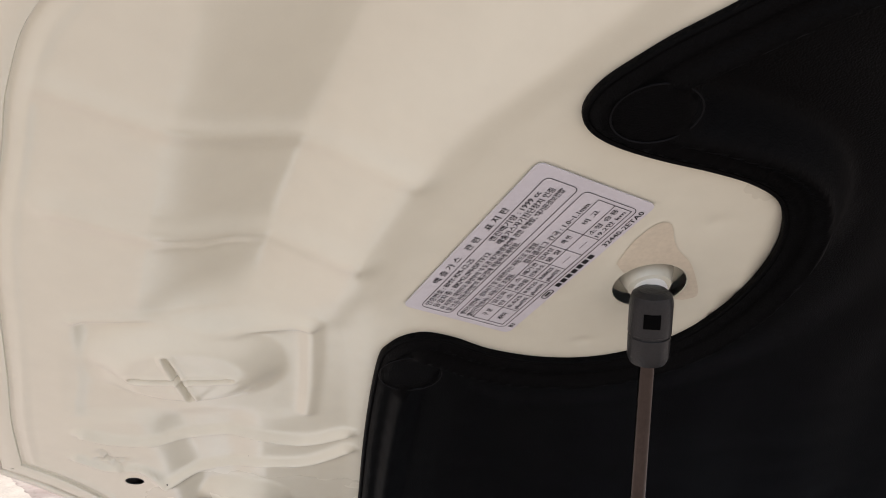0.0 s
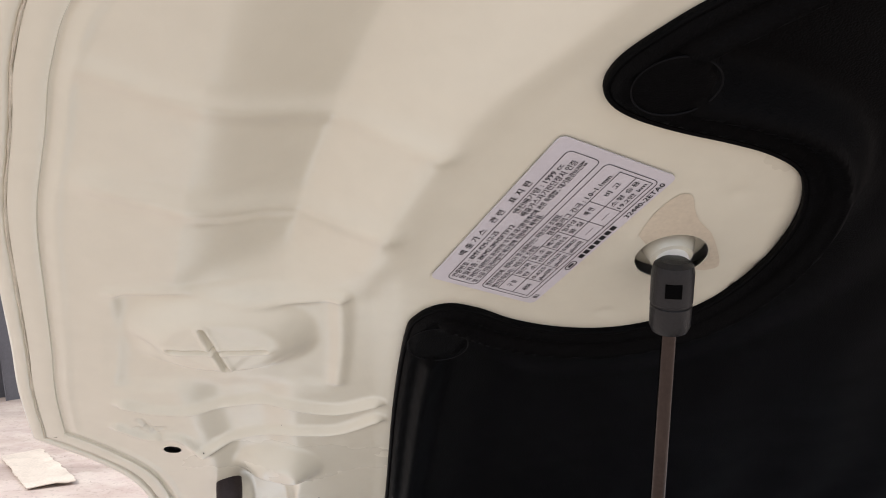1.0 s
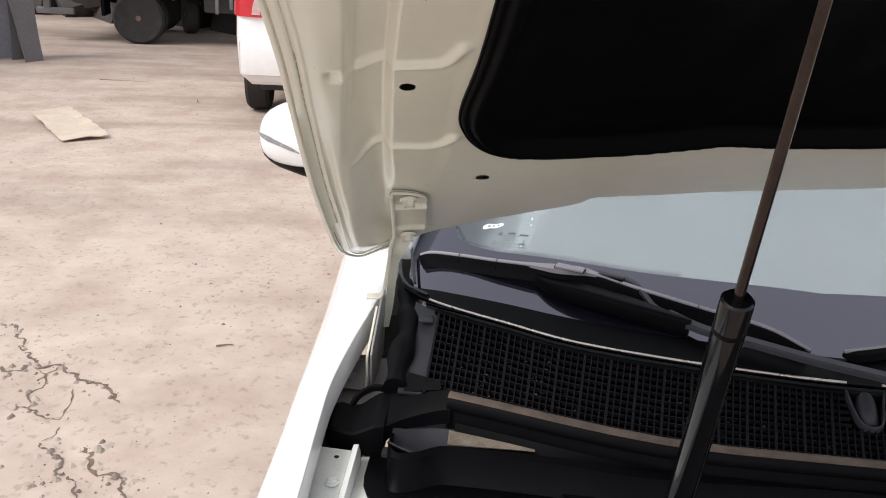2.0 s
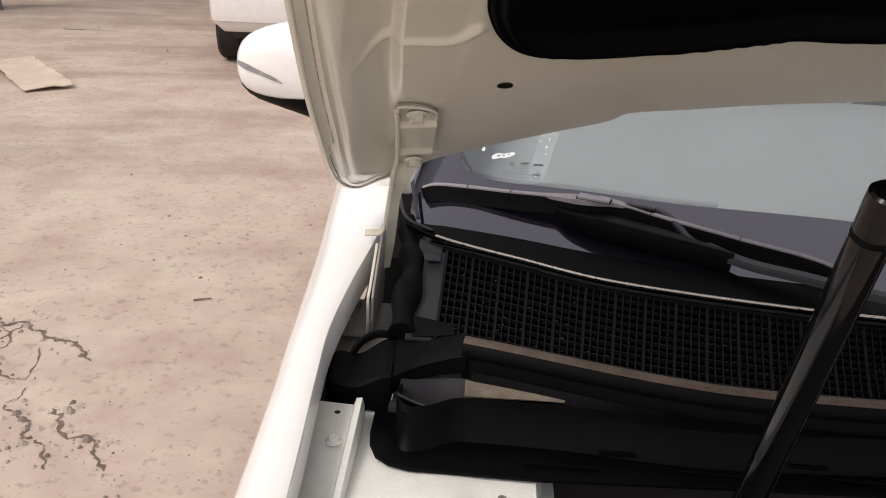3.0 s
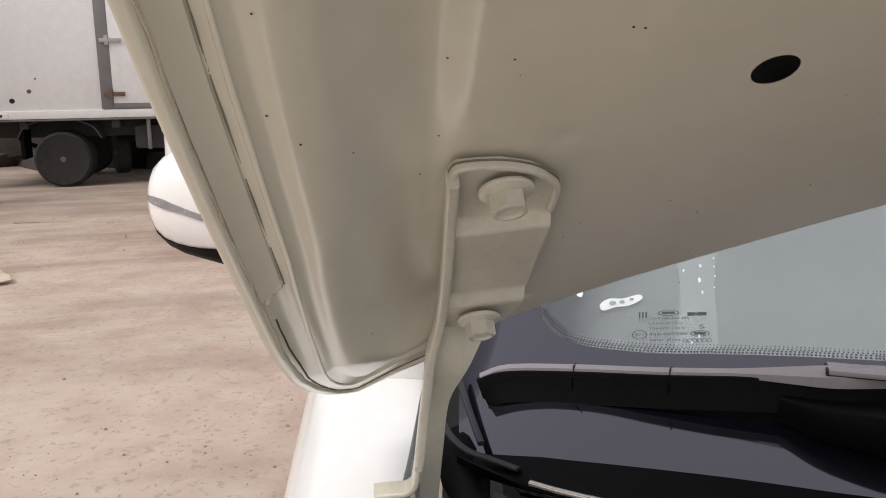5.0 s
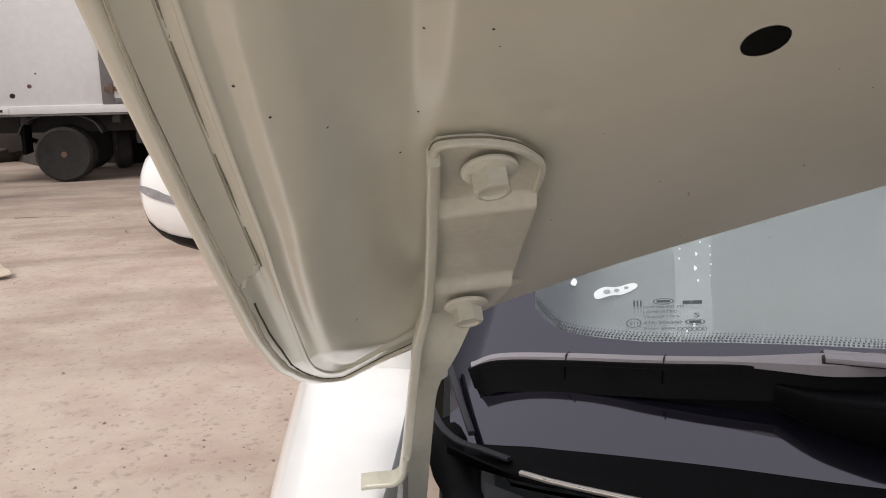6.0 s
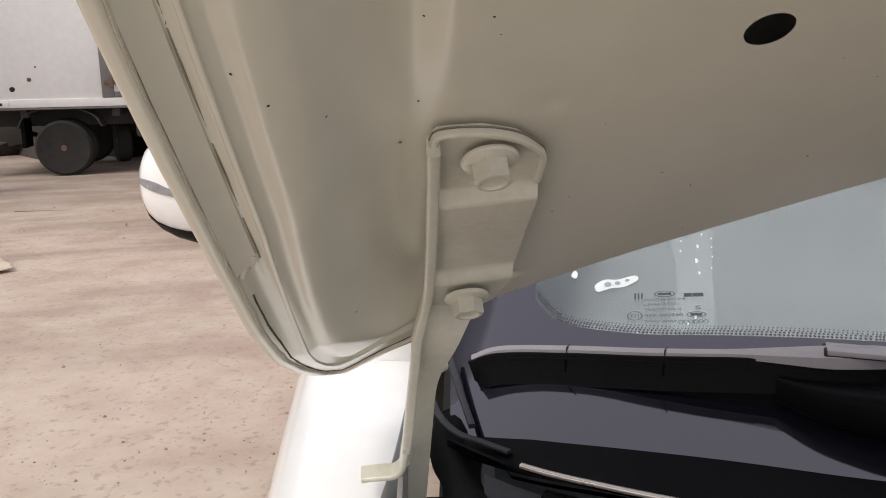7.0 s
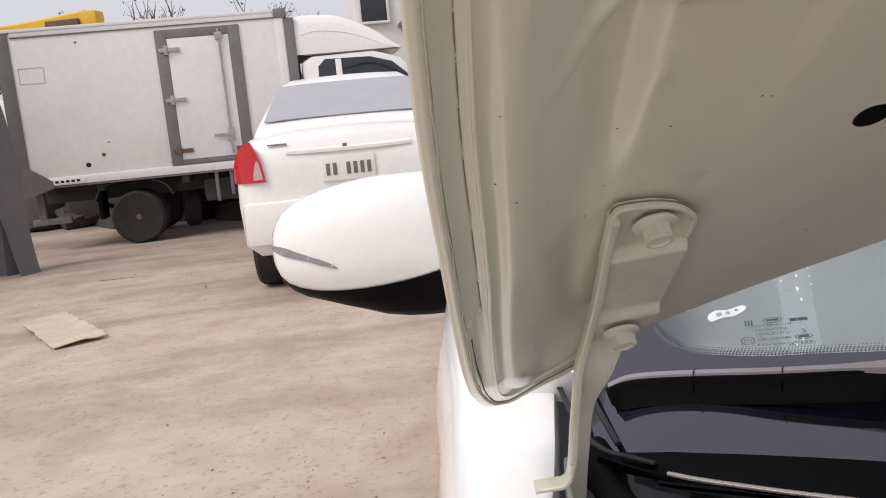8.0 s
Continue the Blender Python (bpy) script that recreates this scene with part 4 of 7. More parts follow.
# inner rail with its bolt, and the rubber end block
rail_path = [(-0.150, 0.60, 0.63), (-0.150, 1.0, 0.675), (-0.149, 1.24, 0.706)]
sweep_part("inner_rail", rail_path, [(-0.040, 0.05), (-0.036, 0.05), (-0.033, 0.002), (0.018, 0.0), (0.022, 0.013), (0.030, 0.014), (0.033, 0.0), (0.033, -0.04), (-0.040, -0.04)], M_RAIL, car, label="white-painted inner fender rail, dusty")
hex_bolt(Matrix.Translation((-0.146, 1.165, 0.6965)) @ pose(0, 0, 0, -6, 0, 20), 0.0078, 0.006, car, M_RAIL)
lathe_part("rail_hole", [(0.001, -0.002), (0.0035, -0.002), (0.0042, 0.0012), (0.003, 0.0014)], M_DARK, car, Matrix.Translation((-0.151, 1.222, 0.7035)), 14)
def moulding(name, stations, angle, label):
    """Moulded block from stations (x, front y, back y, top front z, top back z, bottom z)."""
    rows = []
    for x, y0, y1, z0, z1, low in catmull(stations, 4):
        rows.append([(x, y0 + 0.004, low), (x, y0 + 0.0005, z0 - 0.004), (x, y0 + 0.004, z0), (x, (y0 + y1) / 2, (z0 + z1) / 2), (x, y1 - 0.004, z1), (x, y1, z1 - 0.004), (x, y1, low)])
    v, f = loft(rows, True)
    k = len(rows[0])
    f = [q[::-1] for q in f] + [tuple(range(k)), tuple(range(len(v) - k, len(v)))[::-1]]
    return part(name, mesh_of(name, v, f, True, angle), M_RUBBER, car, label)


moulding("seal_block", [(-0.180, 1.292, 1.312, 0.718, 0.726, 0.700), (-0.175, 1.272, 1.320, 0.727, 0.738, 0.690), (-0.163, 1.262, 1.326, 0.729, 0.742, 0.686), (-0.147, 1.258, 1.330, 0.727, 0.737, 0.685), (-0.132, 1.257, 1.338, 0.727, 0.735, 0.685), (-0.116, 1.257, 1.346, 0.734, 0.744, 0.685), (-0.100, 1.258, 1.350, 0.742, 0.753, 0.686), (-0.084, 1.262, 1.350, 0.744, 0.754, 0.688)], 28, "black moulded rubber end of the hood seal")
moulding("seal_shoulder", [(-0.0838, 1.268, 1.346, 0.740, 0.756, 0.705), (-0.060, 1.280, 1.340, 0.748, 0.762, 0.722), (-0.030, 1.288, 1.334, 0.757, 0.770, 0.728), (0.000, 1.291, 1.330, 0.766, 0.780, 0.734), (0.019, 1.291, 1.328, 0.770, 0.785, 0.738)], 35, "black rubber shoulder between block and seal")
hump = catmull([(-0.150, 1.322, 0.730), (-0.138, 1.336, 0.748), (-0.118, 1.350, 0.757), (-0.096, 1.352, 0.757), (-0.080, 1.346, 0.752)], 4)
sweep_part("seal_lip", hump, rect2(0.006, 0.012, 0.002), M_RUBBER, car)
v, f = loft([[(-0.062, 1.366, 0.784), (-0.034, 1.358, 0.783), (-0.002, 1.346, 0.784)], [(-0.062, 1.332, 0.766), (-0.034, 1.332, 0.770), (0.0, 1.326, 0.778)]])
part("seal_flap", solid(v, f, 0.003, "seal_flap"), M_RUBBER, car)
box_part("inner_panel", (-0.150, 1.435, 0.702), (0.090, 0.24, 0.006), M_FOOT, car, 0.002)

boot = catmull([(-0.098, 1.70, 0.80), (-0.092, 1.62, 0.81), (-0.084, 1.54, 0.80), (-0.075, 1.47, 0.80), (-0.080, 1.40, 0.785), (-0.078, 1.34, 0.765)], 5)
sweep_part("rubber_boot", boot, circle2(0.022, 12, 0.028), M_RUBBER, car, scales=[0.7 + 0.35 * math.sin(i * 0.42) ** 2 for i in range(len(boot))], label="black moulded rubber gaiter")
# dark box fills the well, with the well's shade in its colour
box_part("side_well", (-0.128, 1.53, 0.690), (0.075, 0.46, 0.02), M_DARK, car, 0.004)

# windshield
BASE = [(-0.13, 1.64), (-0.100, 1.605), (-0.045, 1.551), (0.02, 1.515), (0.095, 1.482), (0.208, 1.432), (0.347, 1.402), (0.48, 1.384), (0.59, 1.3735), (CAR_X, 1.3715)]

BASE_FINE = [list(c) for c in zip(*[(p[0], p[1]) for p in catmull(BASE, 12)])]


def base_y(x):
    x = fold(x)
    return np.interp(x, BASE_FINE[0], BASE_FINE[1])


def glass_z(x, y):
    q = y - base_y(x)
    return 0.834 + 0.30 * q + 0.15 * q * q - 0.6 * np.maximum(0.05 - fold(x), 0) ** 2


def on_glass(x, y, lift=0.0):
    return Vector((x, y, float(glass_z(np.array(x), np.array(y))) + lift))




def left_limit(y):
    return np.interp(y, [1.55, 1.60, 1.68, 1.80, 2.4], [-0.052, -0.078, -0.102, -0.098, 0.10])


ny_rows = []
for s in np.linspace(0, 1, 60):
    row = []
    for k in range(70):
        t = k / 69
        y_mid = 1.36 + s * 1.05
        xl = float(left_limit(max(1.55, 1.55 + (y_mid - 1.36) * 0.85)))
        x = xl + (2 * CAR_X - 2 * xl) * t
        y0 = float(base_y(np.array(x))) - 0.0
        y = y0 + s * (2.40 - y0)
        row.append((x, y, float(glass_z(np.array(x), np.array(y)))))
    ny_rows.append(row)
v, f = loft(ny_rows)
M_GLASS = bpy.data.materials.new("windshield_glass")
M_GLASS.use_nodes = True
gn, gl = M_GLASS.node_tree.nodes, M_GLASS.node_tree.links
gp = gn["Principled BSDF"]
gp.inputs["Base Color"].default_value = (0.92, 0.95, 0.955, 1)
gp.inputs["Roughness"].default_value, gp.inputs["IOR"].default_value, gp.inputs["Transmission Weight"].default_value = 0.0, 1.5, 1.0
windshield = part("windshield", solid(v, f, 0.004, "windshield"), M_GLASS, car, "slightly tinted windshield")
windshield.visible_shadow = False

# printed black border on the inside of the glass, with its dotted fringe
FRIT = [(-0.021, 1.90), (-0.0205, 1.80), (-0.018, 1.762), (-0.008, 1.735), (0.004, 1.716), (0.027, 1.699), (0.07, 1.681), (0.121, 1.667), (0.185, 1.648), (0.254, 1.631), (0.352, 1.612), (0.46, 1.600), (CAR_X, 1.583)]


def under_glass(x, y):
    return (x, y, float(glass_z(np.array(x), np.array(y))) + 0.0005)


frit = [tuple(p) for p in catmull(FRIT[2:], 10)]
rows = []
for x in np.concatenate([np.linspace(-0.098, -0.0225, 9), np.array([p[0] for p in frit]), 2 * CAR_X - np.array([p[0] for p in frit])[-2::-1], np.linspace(2 * CAR_X + 0.0225, 2 * CAR_X + 0.098, 9)]):
    xf = float(fold(np.array(x)))
    y0 = float(base_y(np.array(x))) + 0.003
    y1 = 1.766 if xf < -0.0181 else float(np.interp(xf, [p[0] for p in frit], [p[1] for p in frit]))
    rows.append([under_glass(x, y0 + (y1 - y0) * k / 8) for k in range(9)])
v, f = loft(rows)
part("frit_band", mesh_of("frit_band", v, f), M_FRIT, windshield, "black ceramic border of the windshield")
v, f = loft([[under_glass(float(left_limit(max(1.55, 1.55 + (y - 1.56) * 0.9))) * (1 - t) - 0.0185 * t + 0.10 * (max(y, 1.75) - 1.75) * 1.2 * t, y) for t in np.linspace(0.04, 1, 5)] for y in np.linspace(1.742, 2.30, 20)])
part("frit_side", mesh_of("frit_side", v, f), M_FRIT, windshield)

# cabin seen through the glass
M_DASH = mat("dashboard", (0.175, 0.195, 0.21), 0.8, var=0.08, scale=6, bump=0.3, bscale=400)
rows = [[(x, float(base_y(np.array(x))) + dy, 0.785 + dz - 0.03 * abs(x - CAR_X)) for x in np.linspace(-0.06, 2 * CAR_X + 0.06, 24)] for dy, dz in ((0.015, 0.0), (0.20, 0.045), (0.45, 0.10), (0.75, 0.15), (0.95, 0.16), (1.02, 0.10), (1.04, -0.25))]
v, f = loft(rows)
part("dashboard", solid(v, f, 0.004, "dashboard"), M_DASH, car, "grey dashboard under the windshield")
M_CABIN = mat("cabin_lining", (0.20, 0.21, 0.21), 0.9, var=0.1, scale=4)
box_part("cabin_floor", (CAR_X, 2.9, 0.30), (1.6, 2.2, 0.03), M_CABIN, car, 0.004)
box_part("cabin_back", (CAR_X, 3.6, 0.85), (1.5, 0.03, 1.1), M_CABIN, car, 0.004)
for sx in (-1, 1):
    box_part("cabin_side", (CAR_X + sx * 0.84, 2.75, 0.62), (0.03, 1.9, 0.62), M_CABIN, car, 0.004)
    pil = catmull([(CAR_X + sx * 0.80, 1.72, 0.865), (CAR_X + sx * 0.72, 2.1, 1.10), (CAR_X + sx * 0.62, 2.45, 1.30)], 5)
    sweep_part("pillar", pil, rect2(0.07, 0.05, 0.015), M_WHITE, car)
roof_rows = [[(CAR_X + x, y, z - 0.05 * (x / 0.62) ** 2) for x in np.linspace(-0.64, 0.64, 9)] for y, z in ((2.40, 1.29), (2.7, 1.36), (3.1, 1.385), (3.6, 1.36))]
v, f = loft(roof_rows)
part("roof", solid(v, [q[::-1] for q in f], -0.03, "roof"), M_WHITE, car, "white roof panel")
v, f = loft([[(CAR_X + hw * t, y, z - 0.04 * t * t) for t in np.linspace(-1, 1, 9)] for y, z, hw in ((3.625, 1.355, 0.64), (3.80, 1.20, 0.72), (3.975, 0.99, 0.80))])
part("rear_window", solid(v, f, 0.005, "rear_window"), M_CABIN, car, "grey rear window")

# cowl: bright strip, grille of ribs, seal


def cowl_pt(x, t):
    """t 0 at the seal, 1 at the bright strip."""
    ys = float(np.interp(fold(np.array(x)), [-0.05, 0.018, 0.1, 0.19, 0.27, 0.35, 0.44, CAR_X], [1.328, 1.325, 1.305, 1.281, 1.262, 1.248, 1.242, 1.243]))
    yc = float(base_y(np.array(x))) - 0.012
    return Vector((x, ys + (yc - ys) * t, 0.770 + 0.058 * max(t, 0.0) ** 1.2))


strip = [Vector((x, float(base_y(np.array(x))) - 0.004, 0.8405)) for x in np.linspace(-0.045, 0.648, 40)]
sweep_part("bright_strip", strip, rect2(0.0048, 0.0034, 0.0012), M_CHROME, car, label="thin bright trim strip at the windshield's foot")
strip = [Vector((x, float(base_y(np.array(x))) - 0.004, 0.8405)) for x in np.linspace(0.704, 1.37, 30)]
sweep_part("bright_strip", strip, rect2(0.0048, 0.0034, 0.0012), M_CHROME, car)
# black edge widened up the glass in place of the hood's dark reflection
rows = []
for x in np.linspace(-0.100, 1.43, 70):
    xf = float(fold(np.array(x)))
    wide = float(np.interp(xf, [-0.10, -0.08, -0.04, 0.004, 0.07, 0.14, 0.20, 0.29, 0.374], [0.010, 0.026, 0.038, 0.041, 0.047, 0.053, 0.057, 0.057, 0.055]))
    y0 = float(base_y(np.array(x)))
    rows.append([(x, y0 - 0.004, 0.8365)] + [tuple(on_glass(x, y0 + wide * s, 0.0035 - 0.002 * s)) for s in (0.0, 0.5, 1.0)])
v, f = loft(rows)
part("cowl_reflection", solid(v, f, 0.002, "cowl_reflection"), M_BLACK, car, "black cowl edge widened to paint in the hood's dark reflection")
side_trim = catmull([(-0.108, 1.76, 0.886), (-0.104, 1.73, 0.878), (-0.0935, 1.672, 0.862), (-0.087, 1.640, 0.8535), (-0.080, 1.605, 0.8455)], 5)
sweep_part("glass_edge_trim", side_trim, rect2(0.0055, 0.0045, 0.001), M_GREYPL, car)
corner = catmull([(-0.132, 1.76, 0.872), (-0.119, 1.68, 0.856), (-0.108, 1.630, 0.846), (-0.092, 1.604, 0.8405), (-0.074, 1.590, 0.8395), (-0.052, 1.571, 0.8395)], 5)
sweep_part("corner_seal", corner, rect2(0.006, 0.003, 0.001), M_GREYPL, car)
end_rows = [[cowl_pt(x, t) + Vector((0, 0, -0.002)) for t in np.linspace(0.0, 1.0, 8)] for x in np.linspace(-0.072, -0.026, 6)]
v, f = loft(end_rows)
part("cowl_end", solid(v, [q[::-1] for q in f], 0.004, "cowl_end"), M_GREYPL, car, "dark grey plastic end of the cowl")
box_part("cowl_tab", (-0.046, 1.505, 0.8205), (0.026, 0.030, 0.003), M_GREYPL, car, 0.001)

# sheet below the mesh, its near-black colour standing for the shaded depth
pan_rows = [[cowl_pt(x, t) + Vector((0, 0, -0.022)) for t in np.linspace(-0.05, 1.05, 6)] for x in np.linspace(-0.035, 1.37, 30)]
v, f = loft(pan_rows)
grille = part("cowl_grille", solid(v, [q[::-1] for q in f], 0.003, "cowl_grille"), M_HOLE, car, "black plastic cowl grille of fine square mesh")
M_RIB = mat("grille_plastic", (0.007, 0.007, 0.009), 0.5, var=0.3, scale=20, spec=0.15)
STEP = 0.0108
k = 0
x = -0.024
while x < 0.78:
    thick = 0.0042 if k % 4 == 0 else 0.0020
    top = 0.50 if 0.645 < x < 0.712 else 1.0
    path = [cowl_pt(x - min(0.020, 0.004 + 0.05 * max(x, 0)) * (1 - t), t) for t in np.linspace(0.0, top, 6)]
    sweep_part("rib", path, rect2(thick, 0.007), M_RIB, grille)
    x += STEP
    k += 1
for j in range(1, 11):
    t = j / 11
    for a, b in (((-0.026, 0.79),) if t < 0.50 else ((-0.026, 0.645), (0.705, 0.79))):
        path = [cowl_pt(q, t) + Vector((0, 0, -0.0012)) for q in np.linspace(a, b, 24)]
        sweep_part("cross_rib", path, rect2(0.0020, 0.006), M_RIB, grille)
top_edge = [cowl_pt(q, 0.985) + Vector((0, 0, -0.002)) for q in np.linspace(-0.03, 0.79, 40)]
sweep_part("grille_edge", top_edge, rect2(0.010, 0.012, 0.002), M_BLACK, grille)
random.seed(11)
leaf_v, leaf_f = [], []
for i in range(150):
    q = cowl_pt(random.uniform(0.0, 0.62), random.betavariate(2, 3)) + Vector((0, 0, -0.018 + random.uniform(0, 0.006)))
    a, s = random.uniform(0, 6.28), random.uniform(0.002, 0.006)
    kk = len(leaf_v)
    for da, rr in ((0, 1), (1.4, 0.5), (3.14, 0.9), (4.6, 0.45)):
        leaf_v.append(q + Vector((math.cos(a + da) * s * rr, math.sin(a + da) * s * rr, random.uniform(0, 0.002))))
    leaf_f.append((kk, kk + 1, kk + 2, kk + 3))
tagged(part("leaf_litter", mesh_of("leaf_litter", leaf_v, leaf_f, False), M_LEAF, grille, "dry crumbs caught under the mesh"), kind="stuff")

# washer nozzle
cup = [(0.6445, 0.98), (0.6480, 0.80), (0.6530, 0.62), (0.6600, 0.52), (0.6690, 0.485), (0.6790, 0.485), (0.6880, 0.52), (0.6945, 0.62), (0.6990, 0.80), (0.7050, 0.98)]
washer = sweep_part("washer_nozzle", [cowl_pt(a, b) + Vector((0, 0, 0.003)) for a, b in catmull(cup, 4)], rect2(0.0035, 0.012, 0.001), M_GREYPL, car, label="black washer nozzle in its cup on the cowl")
v, f = loft([[cowl_pt(0.675 + s * w, t) + Vector((0, 0, -0.010)) for s in np.linspace(-1, 1, 6)] for t, w in ((0.50, 0.012), (0.6, 0.022), (0.75, 0.026), (1.0, 0.029))])
part("cup_floor", solid(v, f, 0.003, "cup_floor"), M_BLACK, washer)
v, f = loft([[cowl_pt(0.675, t) + Vector((w * math.cos(a), 0, h * math.sin(a) - 0.008)) for a in np.linspace(0, math.pi, 13)] for t, w, h in ((0.57, 0.002, 0.004), (0.59, 0.011, 0.012), (0.64, 0.0150, 0.016), (0.76, 0.0165, 0.020), (0.88, 0.0165, 0.020), (0.95, 0.0140, 0.017), (0.97, 0.003, 0.006))])
part("nozzle_head", mesh_of("nozzle_head", v, f, True, 60), M_GREYPL, washer, "dark grey rounded nozzle head")

# hood seal
seal_x = np.concatenate([np.linspace(0.015, 0.72, 46), np.linspace(0.74, 1.31, 12)])
seal = [cowl_pt(q, 0) + Vector((0, -0.020, 0.004)) for q in seal_x]
hood_seal = sweep_part("hood_seal", seal, circle2(0.0150, 16, 0.0150), M_RUBBER, car, label="black rubber hood seal, dusty on top")
skirt = [cowl_pt(q, 0) + Vector((0, -0.018, -0.026)) for q in seal_x]
sweep_part("seal_skirt", skirt, rect2(0.014, 0.040, 0.004), M_RUBBER, hood_seal)
for a0, a1, rr in ((48, 124, 0.0160),):
    arc = [(rr * math.cos(radians(a)), rr * math.sin(radians(a))) for a in np.linspace(a0, a1, 6)] + [(0.012 * math.cos(radians(a)), 0.012 * math.sin(radians(a))) for a in (a1, a0)]
    sweep_part("dust_line", seal, arc, M_DUSTY, hood_seal, label="brown dust on the seal")

# engine-bay tray
tray = [(-0.103, 1.200), (-0.100, 1.176), (-0.090, 1.152), (-0.072, 1.138), (-0.045, 1.131), (0.12, 1.131), (0.36, 1.146), (CAR_X, 1.165), (1.2, 1.14), (1.35, 1.115), (1.41, 1.15), (1.41, 1.26), (1.0, 1.235), (CAR_X, 1.235), (0.35, 1.215), (0.15, 1.218), (0.05, 1.200), (-0.03, 1.215), (-0.070, 1.262), (-0.103, 1.262)]
plate_part("engine_bay_tray", tray, 0.006, M_BLACK, car, Matrix.Translation((0, 0, 0.686)), "black plastic tray below the cowl", 0.002)
lip = catmull([(-0.069, 1.250, 0.732), (-0.065, 1.205, 0.735), (-0.050, 1.190, 0.735), (-0.022, 1.199, 0.735), (0.009, 1.218, 0.735), (0.05, 1.222, 0.735), (0.18, 1.219, 0.735), (0.35, 1.207, 0.735), (CAR_X, 1.225, 0.735), (1.0, 1.21, 0.735)], 8)
rows = [[Vector(p) + Vector((0, -0.026, -0.044)), Vector(p) + Vector((0, -0.011, -0.030)), Vector(p) + Vector((0, -0.004, 0)), Vector(p) + Vector((0, 0.004, 0.004)), Vector(p) + Vector((0, 0.012, -0.002)), Vector(p) + Vector((0, 0.02, -0.04))] for p in lip]
v, f = loft(rows)
part("tray_wall", solid(v, f, 0.003, "tray_wall"), M_BLACK, car, "upright black wall of the tray")
shelf_rows = [[(x, float(np.interp(x, [p[0] for p in lip], [p[1] for p in lip])) + 0.018, 0.715), (x, cowl_pt(x, 0).y - 0.03, 0.742)] for x in np.linspace(0.028, 1.3, 24)]
v, f = loft(shelf_rows)
M_SHELF = mat("dusty_steel", (0.17, 0.14, 0.11), 0.85, var=0.5, scale=40, bump=0.6, bscale=300)
tray_end = [[(x, y, z + 0.010 * ((x - 0.0) / 0.05) ** 2 * (x < 0)) for y, z in ((1.300, 0.724), (1.286, 0.714), (1.262, 0.706), (1.238, 0.708), (1.224, 0.717), (1.216, 0.728))] for x in np.linspace(-0.070, 0.034, 12)]
tv_, tf_ = loft(tray_end)
part("tray_end", solid(tv_, tf_, 0.003, "tray_end"), M_GREYPL, car, "smooth grey end of the tray")
part("bulkhead_shelf", mesh_of("bulkhead_shelf", v, f), M_RUBBER, car, "black bulkhead shelf")
v, f = loft([[(0.020 + 0.136 * t, 1.268 - 0.028 * t - 0.034 * (1 - t) * s, 0.741 - 0.004 * s) for s in (1, 0)] for t in np.linspace(0, 1, 8)])
part("dust_patch", solid(v, f, 0.002, "dust_patch"), M_SHELF, car, "tan dust lying on the shelf")
for i, (x0, x1, yy, zz) in enumerate(((0.10, 0.20, 1.155, 0.7), (0.20, 0.25, 1.185, 0.705), (0.30, 0.42, 1.165, 0.70), (0.45, 0.50, 1.19, 0.705), (0.50, 0.62, 1.175, 0.70))):
    box_part("tray_rib", ((x0 + x1) / 2, yy, zz - 0.003), (x1 - x0, 0.004, 0.004), M_BLACK, car, 0.001)

# strut tower and engine-bay floor
tower_rows = []
for i, y in enumerate(np.linspace(0.62, 1.268, 18)):
    tower_rows.append([(x, y, 0.680 + 0.010 * math.exp(-((x - 0.01) / 0.07) ** 2 - ((y - 1.07) / 0.06) ** 2) - (0.05 * (x > 0.13)) - 0.012 * math.exp(-((x - 0.05) / 0.02) ** 2 - ((y - 1.08) / 0.03) ** 2)) for x in np.linspace(-0.118, 0.15, 18)])
v, f = loft(tower_rows)
part("strut_tower", solid(v, f, 0.002, "strut_tower"), M_RAIL, car, "white-painted strut tower, stained")
# floor and bulkhead close the bay, coloured as dark as its shade
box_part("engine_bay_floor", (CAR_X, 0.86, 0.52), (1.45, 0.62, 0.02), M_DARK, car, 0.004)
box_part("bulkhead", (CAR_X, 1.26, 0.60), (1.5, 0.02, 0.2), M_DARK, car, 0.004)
hex_bolt(Matrix.Translation((0.075, 1.092, 0.678)), 0.006, 0.008, car, M_STEEL)
box_part("battery_cover", (0.42, 1.03, 0.655), (0.48, 0.12, 0.03), M_BLACK, car, 0.010)

# wipers
BLADE = [(-0.079, 1.674, 0.8805), (-0.054, 1.668, 0.8905), (0.001, 1.647, 0.8975), (0.074, 1.615, 0.9055), (0.185, 1.573, 0.918), (0.236, 1.572, 0.9165), (0.298, 1.551, 0.9085), (0.339, 1.535, 0.904), (0.43, 1.500, 0.896), (0.536, 1.460, 0.887), (0.600, 1.416, 0.872)]

blade_xy = catmull(BLADE, 8)
n_b = len(blade_xy)
wiper = sweep_part("wiper", [Vector(p) - Vector((0, 0, 0.0125)) for p in blade_xy], [(0.012, -0.018), (0.0078, -0.006), (0.0070, 0.004), (-0.002, 0.0085), (-0.0055, 0.004), (-0.004, -0.018)], M_RUBBER, car,
                   scales=[(min(1.0, 0.45 + 0.16 * i, 0.30 + 0.05 * (n_b - 1 - i)), min(1.0, 0.5 + 0.2 * i)) for i in range(n_b)], label="dark grey flat wiper with blade and arm")
edge = [Vector(p) - Vector((0, 0.002, 0.001)) for p in blade_xy]
# satin plastic whose pale lilac colour carries the reflected sky
M_WTOP = mat("satin_sky_sheen", (0.25, 0.235, 0.255), 0.35, var=0.08, scale=30)
